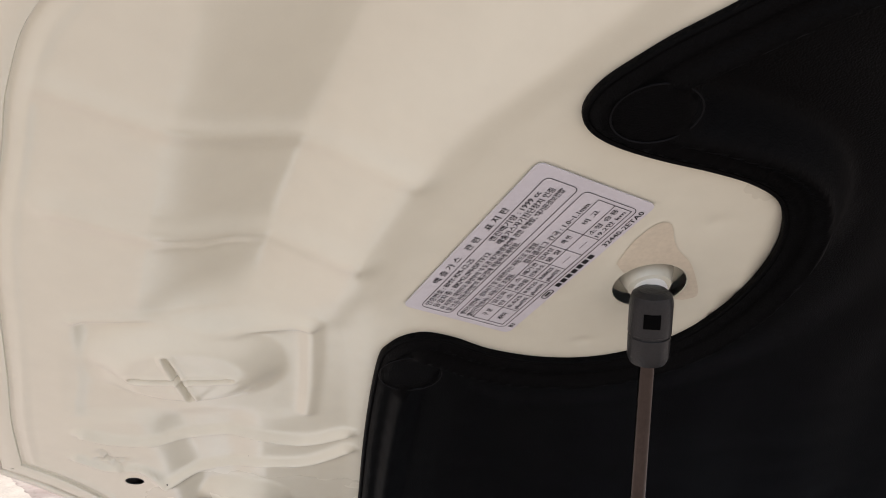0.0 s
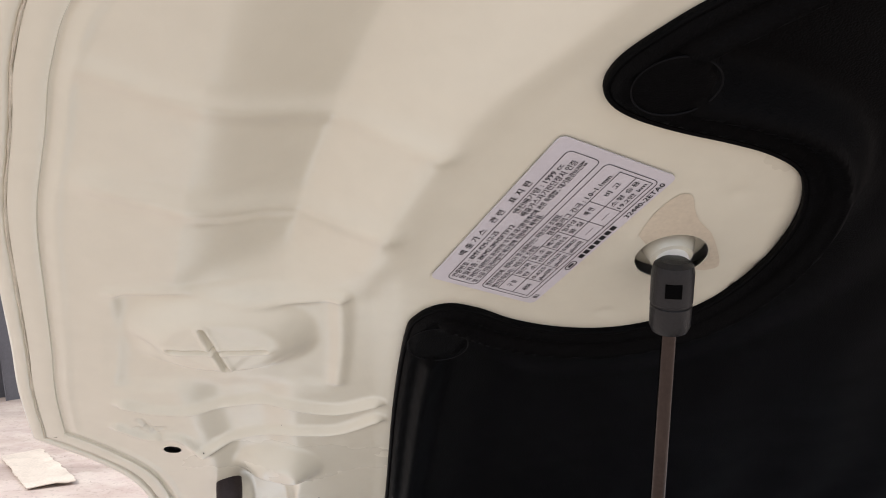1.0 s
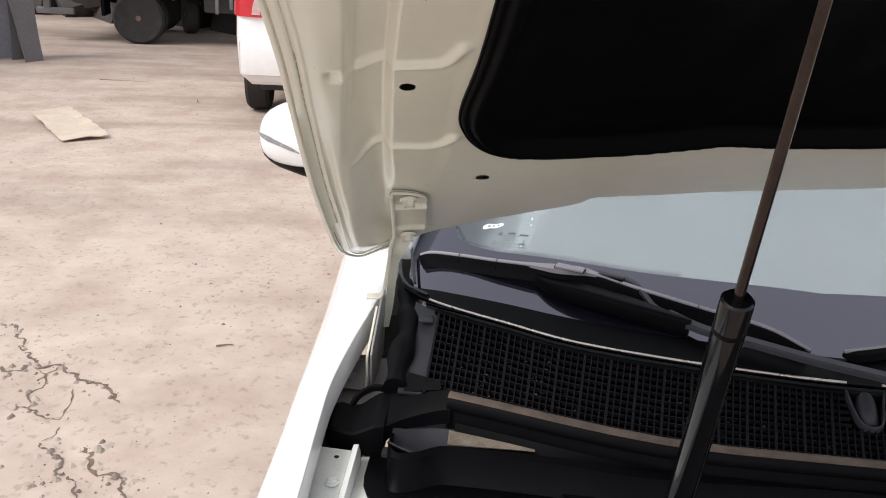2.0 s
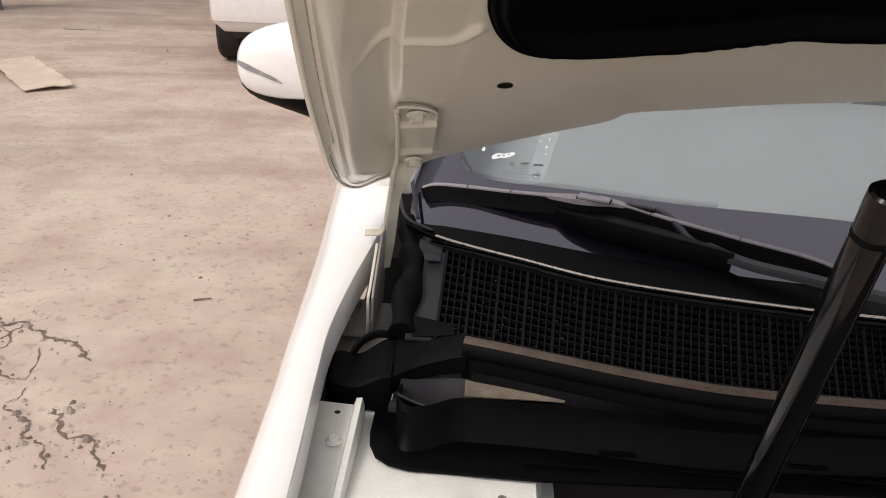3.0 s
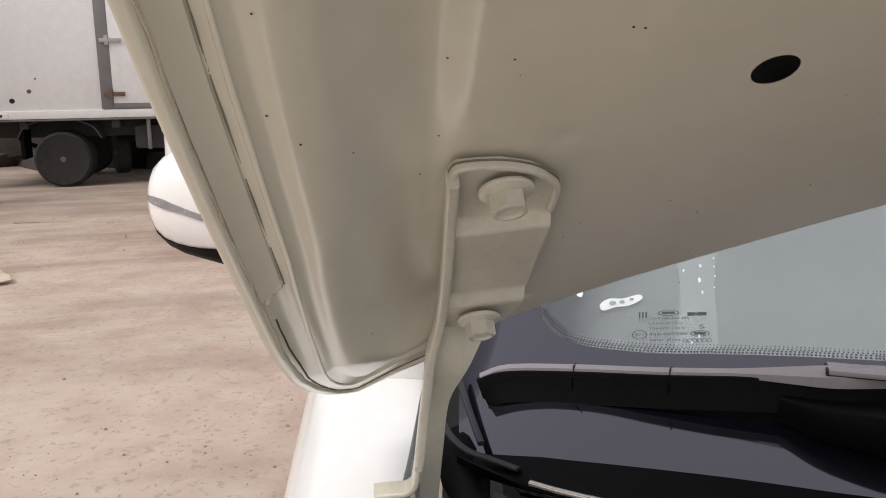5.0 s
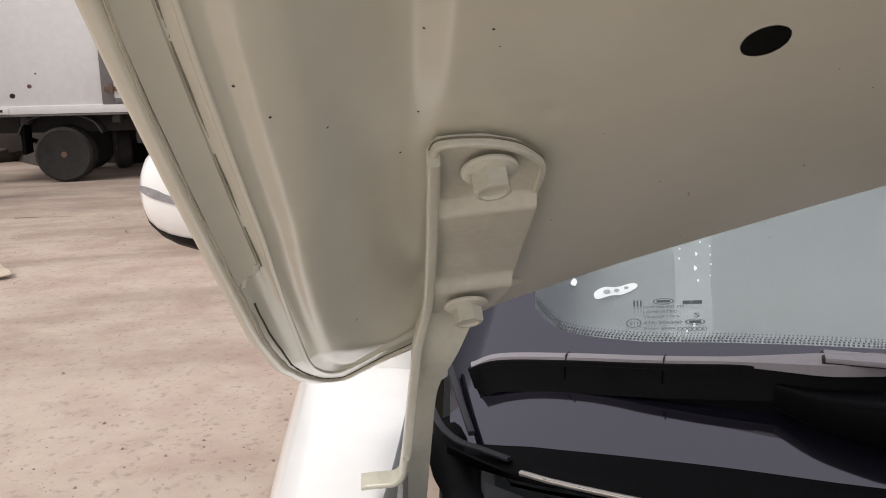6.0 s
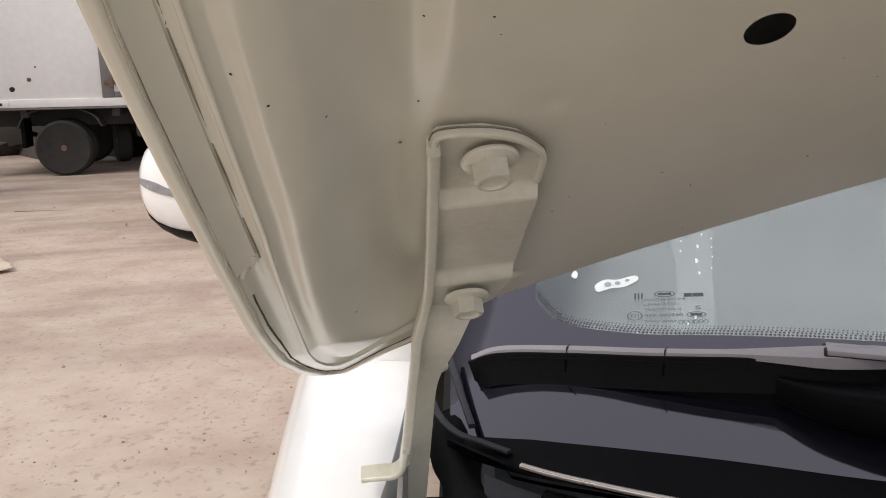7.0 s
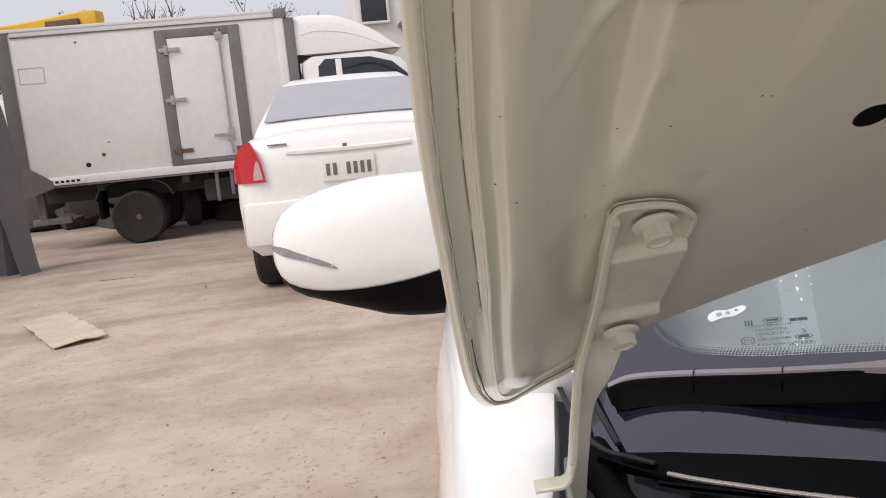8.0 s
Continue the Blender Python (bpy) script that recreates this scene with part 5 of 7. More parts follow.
sweep_part("blade_spoiler", edge, [(0.0032, -0.004), (0.0032, -0.0006), (-0.0014, 0.0018), (-0.0030, 0.0010), (-0.0030, -0.001)], M_WTOP, wiper, label="satin top edge with the sky's pale sheen painted in",
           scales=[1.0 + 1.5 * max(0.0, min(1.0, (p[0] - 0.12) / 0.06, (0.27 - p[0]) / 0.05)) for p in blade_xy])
sweep_part("blade_rubber", [Vector((p[0], p[1] - 0.003, (p[2] + on_glass(p[0], p[1]).z) / 2 - 0.004)) for p in blade_xy[1:-1]], rect2(0.007, 0.030, 0.001), M_RUBBER, wiper, scales=[(1.0, max(0.5, (p[2] - on_glass(p[0], p[1]).z) / 0.030)) for p in blade_xy[1:-1]])
ARM = [(0.255, 1.572, 0.027), (0.300, 1.562, 0.027), (0.325, 1.548, 0.025), (0.340, 1.525, 0.022), (0.354, 1.501, 0.020), (0.379, 1.481, 0.020), (0.410, 1.461, 0.020), (0.450, 1.440, 0.022)]
arm_p = [on_glass(a, b, c) for a, b, c in catmull(ARM, 6)]
# arm head made larger: its black also stands for the wiper's reflection
head = catmull([(0.148, 1.574), (0.180, 1.551), (0.231, 1.530), (0.290, 1.507), (0.350, 1.482), (0.41, 1.455)], 5)
sweep_part("arm_head_reflection", [on_glass(a, b, 0.0170) for a, b in head], rect2(0.040, 0.033, 0.008), M_BLACK, wiper, scales=[(min(1.0, 0.15 + 0.1 * i, 0.3 + 0.08 * (len(head) - 1 - i)), min(1.0, 0.55 + 0.05 * i)) for i in range(len(head))], label="black head of the wiper arm, widened over its dark reflection")
sweep_part("wiper_arm", arm_p, rect2(0.011, 0.008, 0.002), M_GREYPL, wiper, label="dark grey bent arm")
SLEEVE = [(0.376, 1.484, 0.021), (0.431, 1.446, 0.024), (0.507, 1.415, 0.029), (0.601, 1.382, 0.031), (0.686, 1.361, 0.032), (0.743, 1.347, 0.033), (0.82, 1.336, 0.035), (0.90, 1.330, 0.035)]
sweep_part("arm_sleeve", [on_glass(a, b, c) for a, b, c in catmull(SLEEVE, 5)], [(0.011, -0.006), (0.011, 0.001), (0.008, 0.0045), (-0.007, 0.0060), (-0.010, 0.003), (-0.010, -0.006)], M_GREYPL, wiper, label="dark grey channel of the arm")
for p in ((0.001, 1.6462, 0.8942), (0.074, 1.6142, 0.9022), (0.298, 1.550, 0.9052), (0.430, 1.499, 0.8927)):
    box_part("blade_joint", (0, 0, 0), (0.0012, 0.0095, 0.0082), M_DARK, wiper, 0.0003, Matrix.Translation(p) @ pose(0, 0, 0, 0, 0, -24))
    box_part("joint_line", (0, -0.0068, -0.016), (0.0012, 0.0016, 0.020), M_HOLE, wiper, 0.0003, Matrix.Translation(p) @ pose(0, 0, 0, 0, 0, -24))
p = Vector((0.207, 1.567, 0.9180))
box_part("clip_seat", (0, 0, 0), (0.056, 0.0195, 0.0045), M_DARK, wiper, 0.001, Matrix.Translation(p) @ pose(0, 0, 0, 0, 0, -18))
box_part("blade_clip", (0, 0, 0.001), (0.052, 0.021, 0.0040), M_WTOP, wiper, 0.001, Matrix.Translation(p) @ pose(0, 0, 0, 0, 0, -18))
p = on_glass(0.272, 1.566, 0.0285)
box_part("clip_cover", (0, 0, 0), (0.070, 0.016, 0.008), M_GLOSS, wiper, 0.002, Matrix.Translation(p) @ pose(0, 0, 0, 0, 0, -20))
B2 = catmull([(0.655, 1.418), (0.70, 1.430), (0.78, 1.451), (0.95, 1.475), (1.15, 1.52)], 6)
wiper2 = sweep_part("wiper", [on_glass(x, y, 0.018) for x, y in B2], [(0.010, -0.014), (0.010, 0.0), (0.004, 0.005), (-0.006, 0.002), (-0.006, -0.014)], M_RUBBER, car, scales=[min(1.0, 0.4 + 0.2 * i) for i in range(len(B2))])
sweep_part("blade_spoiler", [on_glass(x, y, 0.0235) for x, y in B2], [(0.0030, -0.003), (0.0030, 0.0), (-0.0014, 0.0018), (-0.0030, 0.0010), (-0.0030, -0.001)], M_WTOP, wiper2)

# marks on the glass
M_ETCH = mat("etched_mark", (0.03, 0.05, 0.055), 0.5, var=0.05)
M_ETCH2 = mat("bare_glass_spot", (0.30, 0.36, 0.38), 0.2, var=0.1)
M_CLEAR = mat("torn_film", (0.72, 0.76, 0.78), 0.5, var=0.15, scale=60)
GM = on_glass(0.099, 1.728, 0.0008)
ex = (on_glass(0.14, 1.728) - on_glass(0.06, 1.728)).normalized()
ey = (on_glass(0.100, 1.76) - on_glass(0.100, 1.70)).normalized()
ez = ex.cross(ey).normalized()
ey = ez.cross(ex)
ex, ey = ex * math.cos(0.235) - ey * math.sin(0.235), ey * math.cos(0.235) + ex * math.sin(0.235)
MARK = Matrix(((ex.x, ey.x, ez.x, GM.x), (ex.y, ey.y, ez.y, GM.y), (ex.z, ey.z, ez.z, GM.z), (0, 0, 0, 1)))
mk_v, mk_f = [], []


def mark(verts, faces):
    k = len(mk_v)
    mk_v.extend([MARK @ Vector((q[0], (q[1] - 0.010) * 0.76, q[2] + 0.001)) for q in verts])
    mk_f.extend([tuple(a + k for a in g) for g in faces])


def mark_text(x, y, text, size, width):
    a, b = glyphs(text, size, "LEFT", width)
    mark([(x + q[0], y + q[1], 0) for q in a], b)


def mark_ring(cx, cy, rx, ry, t):
    n = 28
    o = [(cx + rx * math.cos(2 * math.pi * i / n), cy + ry * math.sin(2 * math.pi * i / n), 0) for i in range(n)]
    q = [(cx + (rx - t) * math.cos(2 * math.pi * i / n), cy + (ry - t) * math.sin(2 * math.pi * i / n), 0) for i in range(n)]
    mark(o + q, [(i, (i + 1) % n, n + (i + 1) % n, n + i) for i in range(n)])


def mark_bar(x0, y0, x1, y1):
    mark([(x0, y0, 0), (x1, y0, 0), (x1, y1, 0), (x0, y1, 0)], [(0, 1, 2, 3)])


mark_ring(0.0, 0.010, 0.0095, 0.0062, 0.0011)
mark_bar(-0.006, 0.0075, 0.006, 0.0125)
for k in range(3):
    mark_bar(-0.027 + k * 0.003, 0.001, -0.0255 + k * 0.003, 0.013)
mark_bar(0.017, 0.003, 0.034, 0.010)
mark_text(-0.018, -0.003, "DOT748 AS1 M5", 0.0062, 0.036)
mark_text(-0.018, -0.0125, "LAMINATED", 0.0062, 0.030)
mark_text(-0.018, -0.022, "TRANSP.170 %", 0.0062, 0.032)
mark_text(-0.018, -0.0335, "43R-000380", 0.0078, 0.033)
mark_text(-0.018, -0.0435, "Solar glass", 0.0066, 0.027)
mark_text(0.026, -0.022, "S", 0.011, 0.005)
mark_ring(-0.0265, -0.031, 0.0068, 0.0085, 0.0010)
mark_text(-0.0300, -0.0335, "E11", 0.0078, 0.007)
mark_ring(0.0265, -0.031, 0.0085, 0.0055, 0.0010)
mark_bar(0.0215, -0.0335, 0.0315, -0.0285)
for k in range(6):
    mark_ring(0.013 + k * 0.0042, -0.044, 0.0021, 0.0036, 0.0006)
part("glass_mark", mesh_of("glass_mark", mk_v, mk_f, False), M_ETCH, windshield, "small etched approval marks on the glass")


def scrap(pts, material, label, lift=0.0012):
    q = catmull(pts, 4, True)
    v = [on_glass(a, b, lift) for a, b in q]
    part("film_scrap", mesh_of("film_scrap", v, [tuple(range(len(v)))], False), material, windshield, label)


scrap([(0.041, 1.747), (0.040, 1.757), (0.050, 1.763), (0.062, 1.760), (0.078, 1.762), (0.080, 1.755), (0.066, 1.748), (0.054, 1.749)], M_CLEAR, "white paint mark scrawled on the glass")
for sx, sy, ru, rv in ((0.0515, 1.7545, 0.0034, 0.0030), (0.0605, 1.7540, 0.0026, 0.0024), (0.0700, 1.7555, 0.0022, 0.0020)):
    scrap([(sx + ru * math.cos(a), sy + rv * math.sin(a)) for a in np.linspace(0, 5.4, 7)], M_ETCH2, "bare glass inside the scrawl", 0.0020)
scrap([(0.020, 1.778), (0.024, 1.785), (0.0265, 1.780), (0.024, 1.773)], M_CLEAR, "fleck of white paint")
# remains of a torn clear film
M_FILM = bpy.data.materials.new("clear_film")
M_FILM.use_nodes = True
fp = M_FILM.node_tree.nodes["Principled BSDF"]
fp.inputs["Base Color"].default_value = (0.62, 0.72, 0.74, 1)
fp.inputs["Roughness"].default_value, fp.inputs["Alpha"].default_value = 0.5, 0.15
scrap([(0.095, 1.682), (0.127, 1.673), (0.136, 1.70), (0.150, 1.76), (0.164, 1.806), (0.152, 1.812), (0.140, 1.802), (0.126, 1.808), (0.119, 1.77), (0.108, 1.72)], M_FILM, "remains of a torn clear film", 0.0010)
random.seed(12)
for sx, sy, sr in [(a, b, c * 0.45) for a, b, c in ((0.144, 1.787, 0.0032), (0.138, 1.766, 0.0042), (0.136, 1.748, 0.0028), (0.127, 1.785, 0.0024), (0.152, 1.804, 0.0020), (0.131, 1.800, 0.0018), (0.159, 1.795, 0.0016), (0.156, 1.782, 0.0014), (0.153, 1.768, 0.0016), (0.118, 1.690, 0.0030), (0.110, 1.684, 0.0022), (0.148, 1.752, 0.0012))]:
    scrap([(sx - sr, sy - sr * 1.6), (sx + sr * 0.3, sy - sr * 0.8), (sx + sr * 0.7, sy + sr * 0.9), (sx - sr * 0.2, sy + sr * 2.6), (sx - sr * 0.9, sy + sr * 0.5)], M_CLEAR, "scrap of torn film", 0.0014)
dots_v, dots_f = [], []
fine, border = [Vector(p) for p in catmull(FRIT[2:], 60)], []
for p in fine:
    if not border or (p - border[-1]).length > 0.0027:
        border.append(p)
for x, y in border:
    for r_ in range(4):
        yy = y + 0.0024 + r_ * 0.0030
        xx = x + 0.00135 * (r_ % 2) + (0.004 if x < 0.0 else 0)
        if xx > 0.42:
            continue
        rad = 0.00115 - 0.00017 * r_
        k = len(dots_v)
        dots_v.extend([on_glass(xx + rad * math.cos(a), yy + rad * 1.2 * math.sin(a), 0.0006) for a in (0.0, 1.05, 2.09, 3.14, 4.19, 5.24)])
        dots_f.append(tuple(range(k, k + 6)))
tagged(part("frit_dots", mesh_of("frit_dots", dots_v, dots_f, False), M_FRIT, windshield, "fine black dots at the border's edge"), kind="stuff")

# door mirror
MIR = Vector((-0.372, 2.235, 0.972))


def mirror_pt(t, ang, out=0.0):
    """Point of the mirror's shell: t 0 at the outer end, ang 0 to the front, 90 up."""
    x = -0.190 * math.cos(math.pi * t)
    s = max(math.sin(math.pi * t), 0.0) ** 0.62
    cy, cz = math.cos(ang), math.sin(ang)
    yy = -(0.074 if cy > 0 else 0.045) * s * cy
    zz = (0.096 if cz > 0 else 0.106) * s * abs(cz) ** 0.8 * (1 if cz > 0 else -1)
    return MIR + Vector((x, yy + 0.09 * (x + 0.13) - out * cy, zz + 0.06 * x + out * cz))


v, f = loft([[mirror_pt(i / 18, 2 * math.pi * j / 28) for j in range(28)] for i in range(19)], True)
mirror = part("door_mirror", mesh_of("door_mirror", v, f), M_WHITE, car, "white door mirror with a turn-signal strip")
rows = []
for t in np.linspace(0.05, 0.97, 16):
    drop = float(np.interp(t, [0.05, 0.3, 0.4, 0.5, 0.67, 0.97], [0.002, 0.006, 0.016, 0.035, 0.054, 0.072]))
    low = [mirror_pt(t, radians(a), 0.002) for a in np.linspace(-28 - 30 * (1 - t), -150, 9)]
    rows.append([p - Vector((0, 0, drop * k)) for p, k in zip(low, (0.0, 0.5, 0.85, 1.0, 1.0, 1.0, 0.85, 0.5, 0.0))] + [low[6] + Vector((0, 0, 0.02)), low[2] + Vector((0, 0, 0.02))])
v, f = loft(rows, True)
n1 = len(rows[0])
f = [q[::-1] for q in f] + [tuple(range(n1)), tuple(range(len(v) - n1, len(v)))[::-1]]
part("mirror_base", mesh_of("mirror_base", v, f, True, 50), M_BLACK, mirror, "black plastic foot of the mirror")
sig_rows = []
for t in np.linspace(0.03, 0.37, 16):
    hi, lo = np.interp(t, [0.03, 0.26, 0.34, 0.37], [0.20, -0.05, -0.18, -0.29]), np.interp(t, [0.03, 0.27, 0.37], [0.06, -0.15, -0.31])
    sig_rows.append([mirror_pt(t, lo + (hi - lo) * s, 0.002) for s in np.linspace(0, 1, 5)])
M_LENS = mat("clear_lens", (0.34, 0.34, 0.36), 0.25, metal=0.3, var=0.3, scale=80)
v, f = loft(sig_rows)
part("signal_strip", solid(v, f, -0.003, "signal_strip"), M_LENS, mirror, "clear turn-signal strip")

# ---- the yard ----
def ground_mat():
    m = mat("yard_dirt", (0.575, 0.452, 0.392), 0.95, var=0.12, scale=0.8, bump=0.7, bscale=60, spec=0.15, tint=(0.55, 0.468, 0.388), stain=0.20, stain_scale=0.8)
    n, l = m.node_tree.nodes, m.node_tree.links
    p = n["Principled BSDF"]
    src = p.inputs["Base Color"].links[0].from_socket
    geo = n.new("ShaderNodeNewGeometry")
    mp = n.new("ShaderNodeMapping")
    mp.vector_type = "TEXTURE"
    mp.inputs["Rotation"].default_value = (0, 0, radians(14))
    mp.inputs["Scale"].default_value = (2.6, 0.5, 1)
    l.new(geo.outputs["Position"], mp.inputs["Vector"])
    nz = n.new("ShaderNodeTexNoise")
    nz.inputs["Scale"].default_value, nz.inputs["Detail"].default_value, nz.inputs["Roughness"].default_value = 0.7, 7, 0.65
    l.new(mp.outputs["Vector"], nz.inputs["Vector"])
    r = n.new("ShaderNodeMapRange")
    r.inputs["From Min"].default_value, r.inputs["From Max"].default_value, r.inputs["To Max"].default_value = 0.45, 0.68, 0.58
    l.new(nz.outputs["Fac"], r.inputs["Value"])
    # ruts lie towards the truck, the concrete near the car is paler
    sep = n.new("ShaderNodeSeparateXYZ")
    l.new(geo.outputs["Position"], sep.inputs["Vector"])
    far = n.new("ShaderNodeMapRange")
    far.inputs["From Min"].default_value, far.inputs["From Max"].default_value = 1.8, 6.0
    l.new(sep.outputs["Y"], far.inputs["Value"])
    mul = n.new("ShaderNodeMath")
    mul.operation = "MULTIPLY"
    l.new(r.outputs["Result"], mul.inputs[0])
    l.new(far.outputs["Result"], mul.inputs[1])
    mix = n.new("ShaderNodeMix")
    mix.data_type = "RGBA"
    mix.inputs["B"].default_value = (0.21, 0.155, 0.125, 1)
    l.new(mul.outputs[0], mix.inputs["Factor"])
    # pinkish damp mottling on the paler dust
    mo = n.new("ShaderNodeTexNoise")
    mo.inputs["Scale"].default_value, mo.inputs["Detail"].default_value, mo.inputs["Roughness"].default_value = 2.6, 7, 0.6
    l.new(geo.outputs["Position"], mo.inputs["Vector"])
    mr = n.new("ShaderNodeMapRange")
    mr.inputs["From Min"].default_value, mr.inputs["From Max"].default_value, mr.inputs["To Max"].default_value = 0.43, 0.68, 0.62
    l.new(mo.outputs["Fac"], mr.inputs["Value"])
    pink = n.new("ShaderNodeMix")
    pink.data_type = "RGBA"
    pink.inputs["B"].default_value = (0.40, 0.29, 0.24, 1)
    l.new(mr.outputs["Result"], pink.inputs["Factor"])
    l.new(src, pink.inputs["A"])
    l.new(pink.outputs["Result"], mix.inputs["A"])
    # ground darkens towards the truck; the shade under it is painted in with soil
    soil_shade = n.new("ShaderNodeMapRange")
    soil_shade.inputs["From Min"].default_value, soil_shade.inputs["From Max"].default_value, soil_shade.inputs["To Max"].default_value = 6.2, 9.4, 0.55
    l.new(sep.outputs["Y"], soil_shade.inputs["Value"])
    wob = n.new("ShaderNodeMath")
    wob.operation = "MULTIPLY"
    l.new(soil_shade.outputs["Result"], wob.inputs[0])
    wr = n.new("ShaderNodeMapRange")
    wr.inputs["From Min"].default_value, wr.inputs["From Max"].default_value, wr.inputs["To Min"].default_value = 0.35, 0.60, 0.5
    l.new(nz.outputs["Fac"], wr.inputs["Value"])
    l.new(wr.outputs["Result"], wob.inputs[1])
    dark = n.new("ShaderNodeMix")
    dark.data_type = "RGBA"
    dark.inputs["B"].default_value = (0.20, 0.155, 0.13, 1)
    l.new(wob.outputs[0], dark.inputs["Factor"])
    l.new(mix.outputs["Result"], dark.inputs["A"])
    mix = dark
    # fine speckle of grit
    gr = n.new("ShaderNodeTexNoise")
    gr.inputs["Scale"].default_value, gr.inputs["Detail"].default_value = 34, 8
    l.new(geo.outputs["Position"], gr.inputs["Vector"])
    g2 = n.new("ShaderNodeMapRange")
    g2.inputs["From Min"].default_value, g2.inputs["From Max"].default_value, g2.inputs["To Max"].default_value = 0.57, 0.68, 0.40
    l.new(gr.outputs["Fac"], g2.inputs["Value"])
    m2 = n.new("ShaderNodeMix")
    m2.data_type = "RGBA"
    m2.inputs["B"].default_value = (0.24, 0.195, 0.165, 1)
    l.new(g2.outputs["Result"], m2.inputs["Factor"])
    l.new(mix.outputs["Result"], m2.inputs["A"])
    l.new(m2.outputs["Result"], p.inputs["Base Color"])
    return m


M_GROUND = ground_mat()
CRACK = [tuple(p) for p in catmull([(-1.95, 3.10), (-1.80, 2.92), (-1.60, 2.76), (-1.52, 2.62), (-1.36, 2.42), (-1.14, 2.12), (-1.03, 2.04), (-0.93, 2.01), (-0.80, 1.88), (-0.62, 1.80)], 6)]
random.seed(3)
CRACK = [(x + random.uniform(-0.02, 0.02), y + random.uniform(-0.02, 0.02)) for x, y in CRACK]
CRACK2 = [(-1.36, 2.42), (-1.22, 2.50), (-1.05, 2.46), (-0.92, 2.55)]


def ground_z(x, y):
    z = np.zeros_like(x)
    for k, (fx, fy, a) in enumerate(((1.3, 0.9, 0.010), (2.9, -2.1, 0.006), (0.4, 5.5, 0.008))):
        z = z + a * np.sin(x * fx + k * 1.7) * np.sin(y * fy + k)
    z = z * sstep(3.0, 5.0, y)
    d, qx, qy = seg_dist(x, y, CRACK)
    z = z - 0.004 * np.exp(-(d / 0.016) ** 2) - 0.006 * np.exp(-(d / 0.06) ** 2) * (np.sin(x * 40) * np.cos(y * 33) > -0.2)
    d, _, _ = seg_dist(x, y, CRACK2)
    return z - 0.003 * np.exp(-(d / 0.010) ** 2)


def spaced(a, b, step_near, lo, hi, far):
    near = np.arange(lo, hi, step_near)
    out_lo = lo - np.geomspace(0.1, lo - a, far) if lo > a else []
    out_hi = hi + np.geomspace(0.1, b - hi, far)
    return np.concatenate([np.sort(out_lo), near, out_hi])


gxs = spaced(-400, 400, 0.022, -2.3, -0.3, 34)
gys = spaced(-400, 600, 0.022, 1.5, 3.6, 40)
GX, GY = np.meshgrid(gxs, gys, indexing="ij")
GZ = ground_z(GX.ravel(), GY.ravel()) + GROUND
nI, nJ = GX.shape
idx = np.arange(nI * nJ).reshape(nI, nJ)
gfaces = np.stack([idx[:-1, :-1].ravel(), idx[1:, :-1].ravel(), idx[1:, 1:].ravel(), idx[:-1, 1:].ravel()], 1).tolist()
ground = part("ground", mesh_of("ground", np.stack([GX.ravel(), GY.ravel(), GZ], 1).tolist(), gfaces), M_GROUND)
tagged(ground, "pale dusty yard of worn concrete and dirt with tyre tracks", "ground", kind="structure")

# cracks in the old concrete, with broken edges
M_CRACK = mat("crack_dirt", (0.20, 0.148, 0.12), 0.95, var=0.4, scale=30, spec=0.1)
BREAKS = [[(-1.81, 2.93), (-1.74, 2.91), (-1.65, 2.8), (-1.58, 2.71), (-1.53, 2.66), (-1.42, 2.65), (-1.3, 2.57), (-1.21, 2.54), (-1.12, 2.45)], [(-1.39, 2.37), (-1.34, 2.34), (-1.27, 2.34), (-1.31, 2.51)], [(-1.24, 2.17), (-1.18, 2.15), (-1.14, 2.07), (-1.1, 2.07), (-1.05, 2.01), (-1.01, 1.94)], [(-1.12, 2.2), (-1.06, 2.13), (-0.99, 2.08), (-0.93, 2.04), (-0.87, 1.96)], [(-1.53, 2.66), (-1.42, 2.53), (-1.39, 2.37), (-1.44, 2.39)], [(-1.27, 2.34), (-1.24, 2.25), (-1.24, 2.17)], [(-1.62, 2.61), (-1.54, 2.59), (-1.53, 2.66)], [(-1.44, 2.53), (-1.42, 2.65)]]


def jagged(pts, levels, amp):
    q = [Vector(p) for p in pts]
    for _ in range(levels):
        nxt = []
        for a, b in zip(q, q[1:]):
            d = b - a
            nxt += [a, (a + b) / 2 + Vector((-d.y, d.x)) * random.uniform(-amp, amp)]
        q = nxt + [q[-1]]
    return q


random.seed(77)
cr_v, cr_f, chips = [], [], []
for k, line in enumerate(BREAKS):
    q = jagged(line, 3, 0.28)
    for i, p in enumerate(q):
        d = (q[min(i + 1, len(q) - 1)] - q[max(i - 1, 0)]).normalized()
        w = (0.0035 if k % 3 else 0.006) * random.uniform(0.25, 1.5) * (1 if 0 < i < len(q) - 1 else 0.1)
        z = float(ground_z(np.array([p.x]), np.array([p.y]))[0]) + GROUND + 0.0015
        cr_v += [(p.x - d.y * w, p.y + d.x * w, z), (p.x + d.y * w, p.y - d.x * w, z)]
        if i:
            n = len(cr_v)
            cr_f.append((n - 4, n - 3, n - 1, n - 2))
        if random.random() < 0.35:
            chips.append((p.x + random.gauss(0, 0.03), p.y + random.gauss(0, 0.03)))
cracks = part("ground_cracks", mesh_of("ground_cracks", cr_v, cr_f, False), M_CRACK, ground, "jagged dark cracks in the old concrete")
tagged(cracks, kind="stuff")

M_STONE = mat("stone", (0.40, 0.34, 0.30), 0.9, var=0.3, scale=20, bump=0.4)
sn = M_STONE.node_tree.nodes
isle = sn.new("ShaderNodeNewGeometry")
tone = sn.new("ShaderNodeValToRGB")
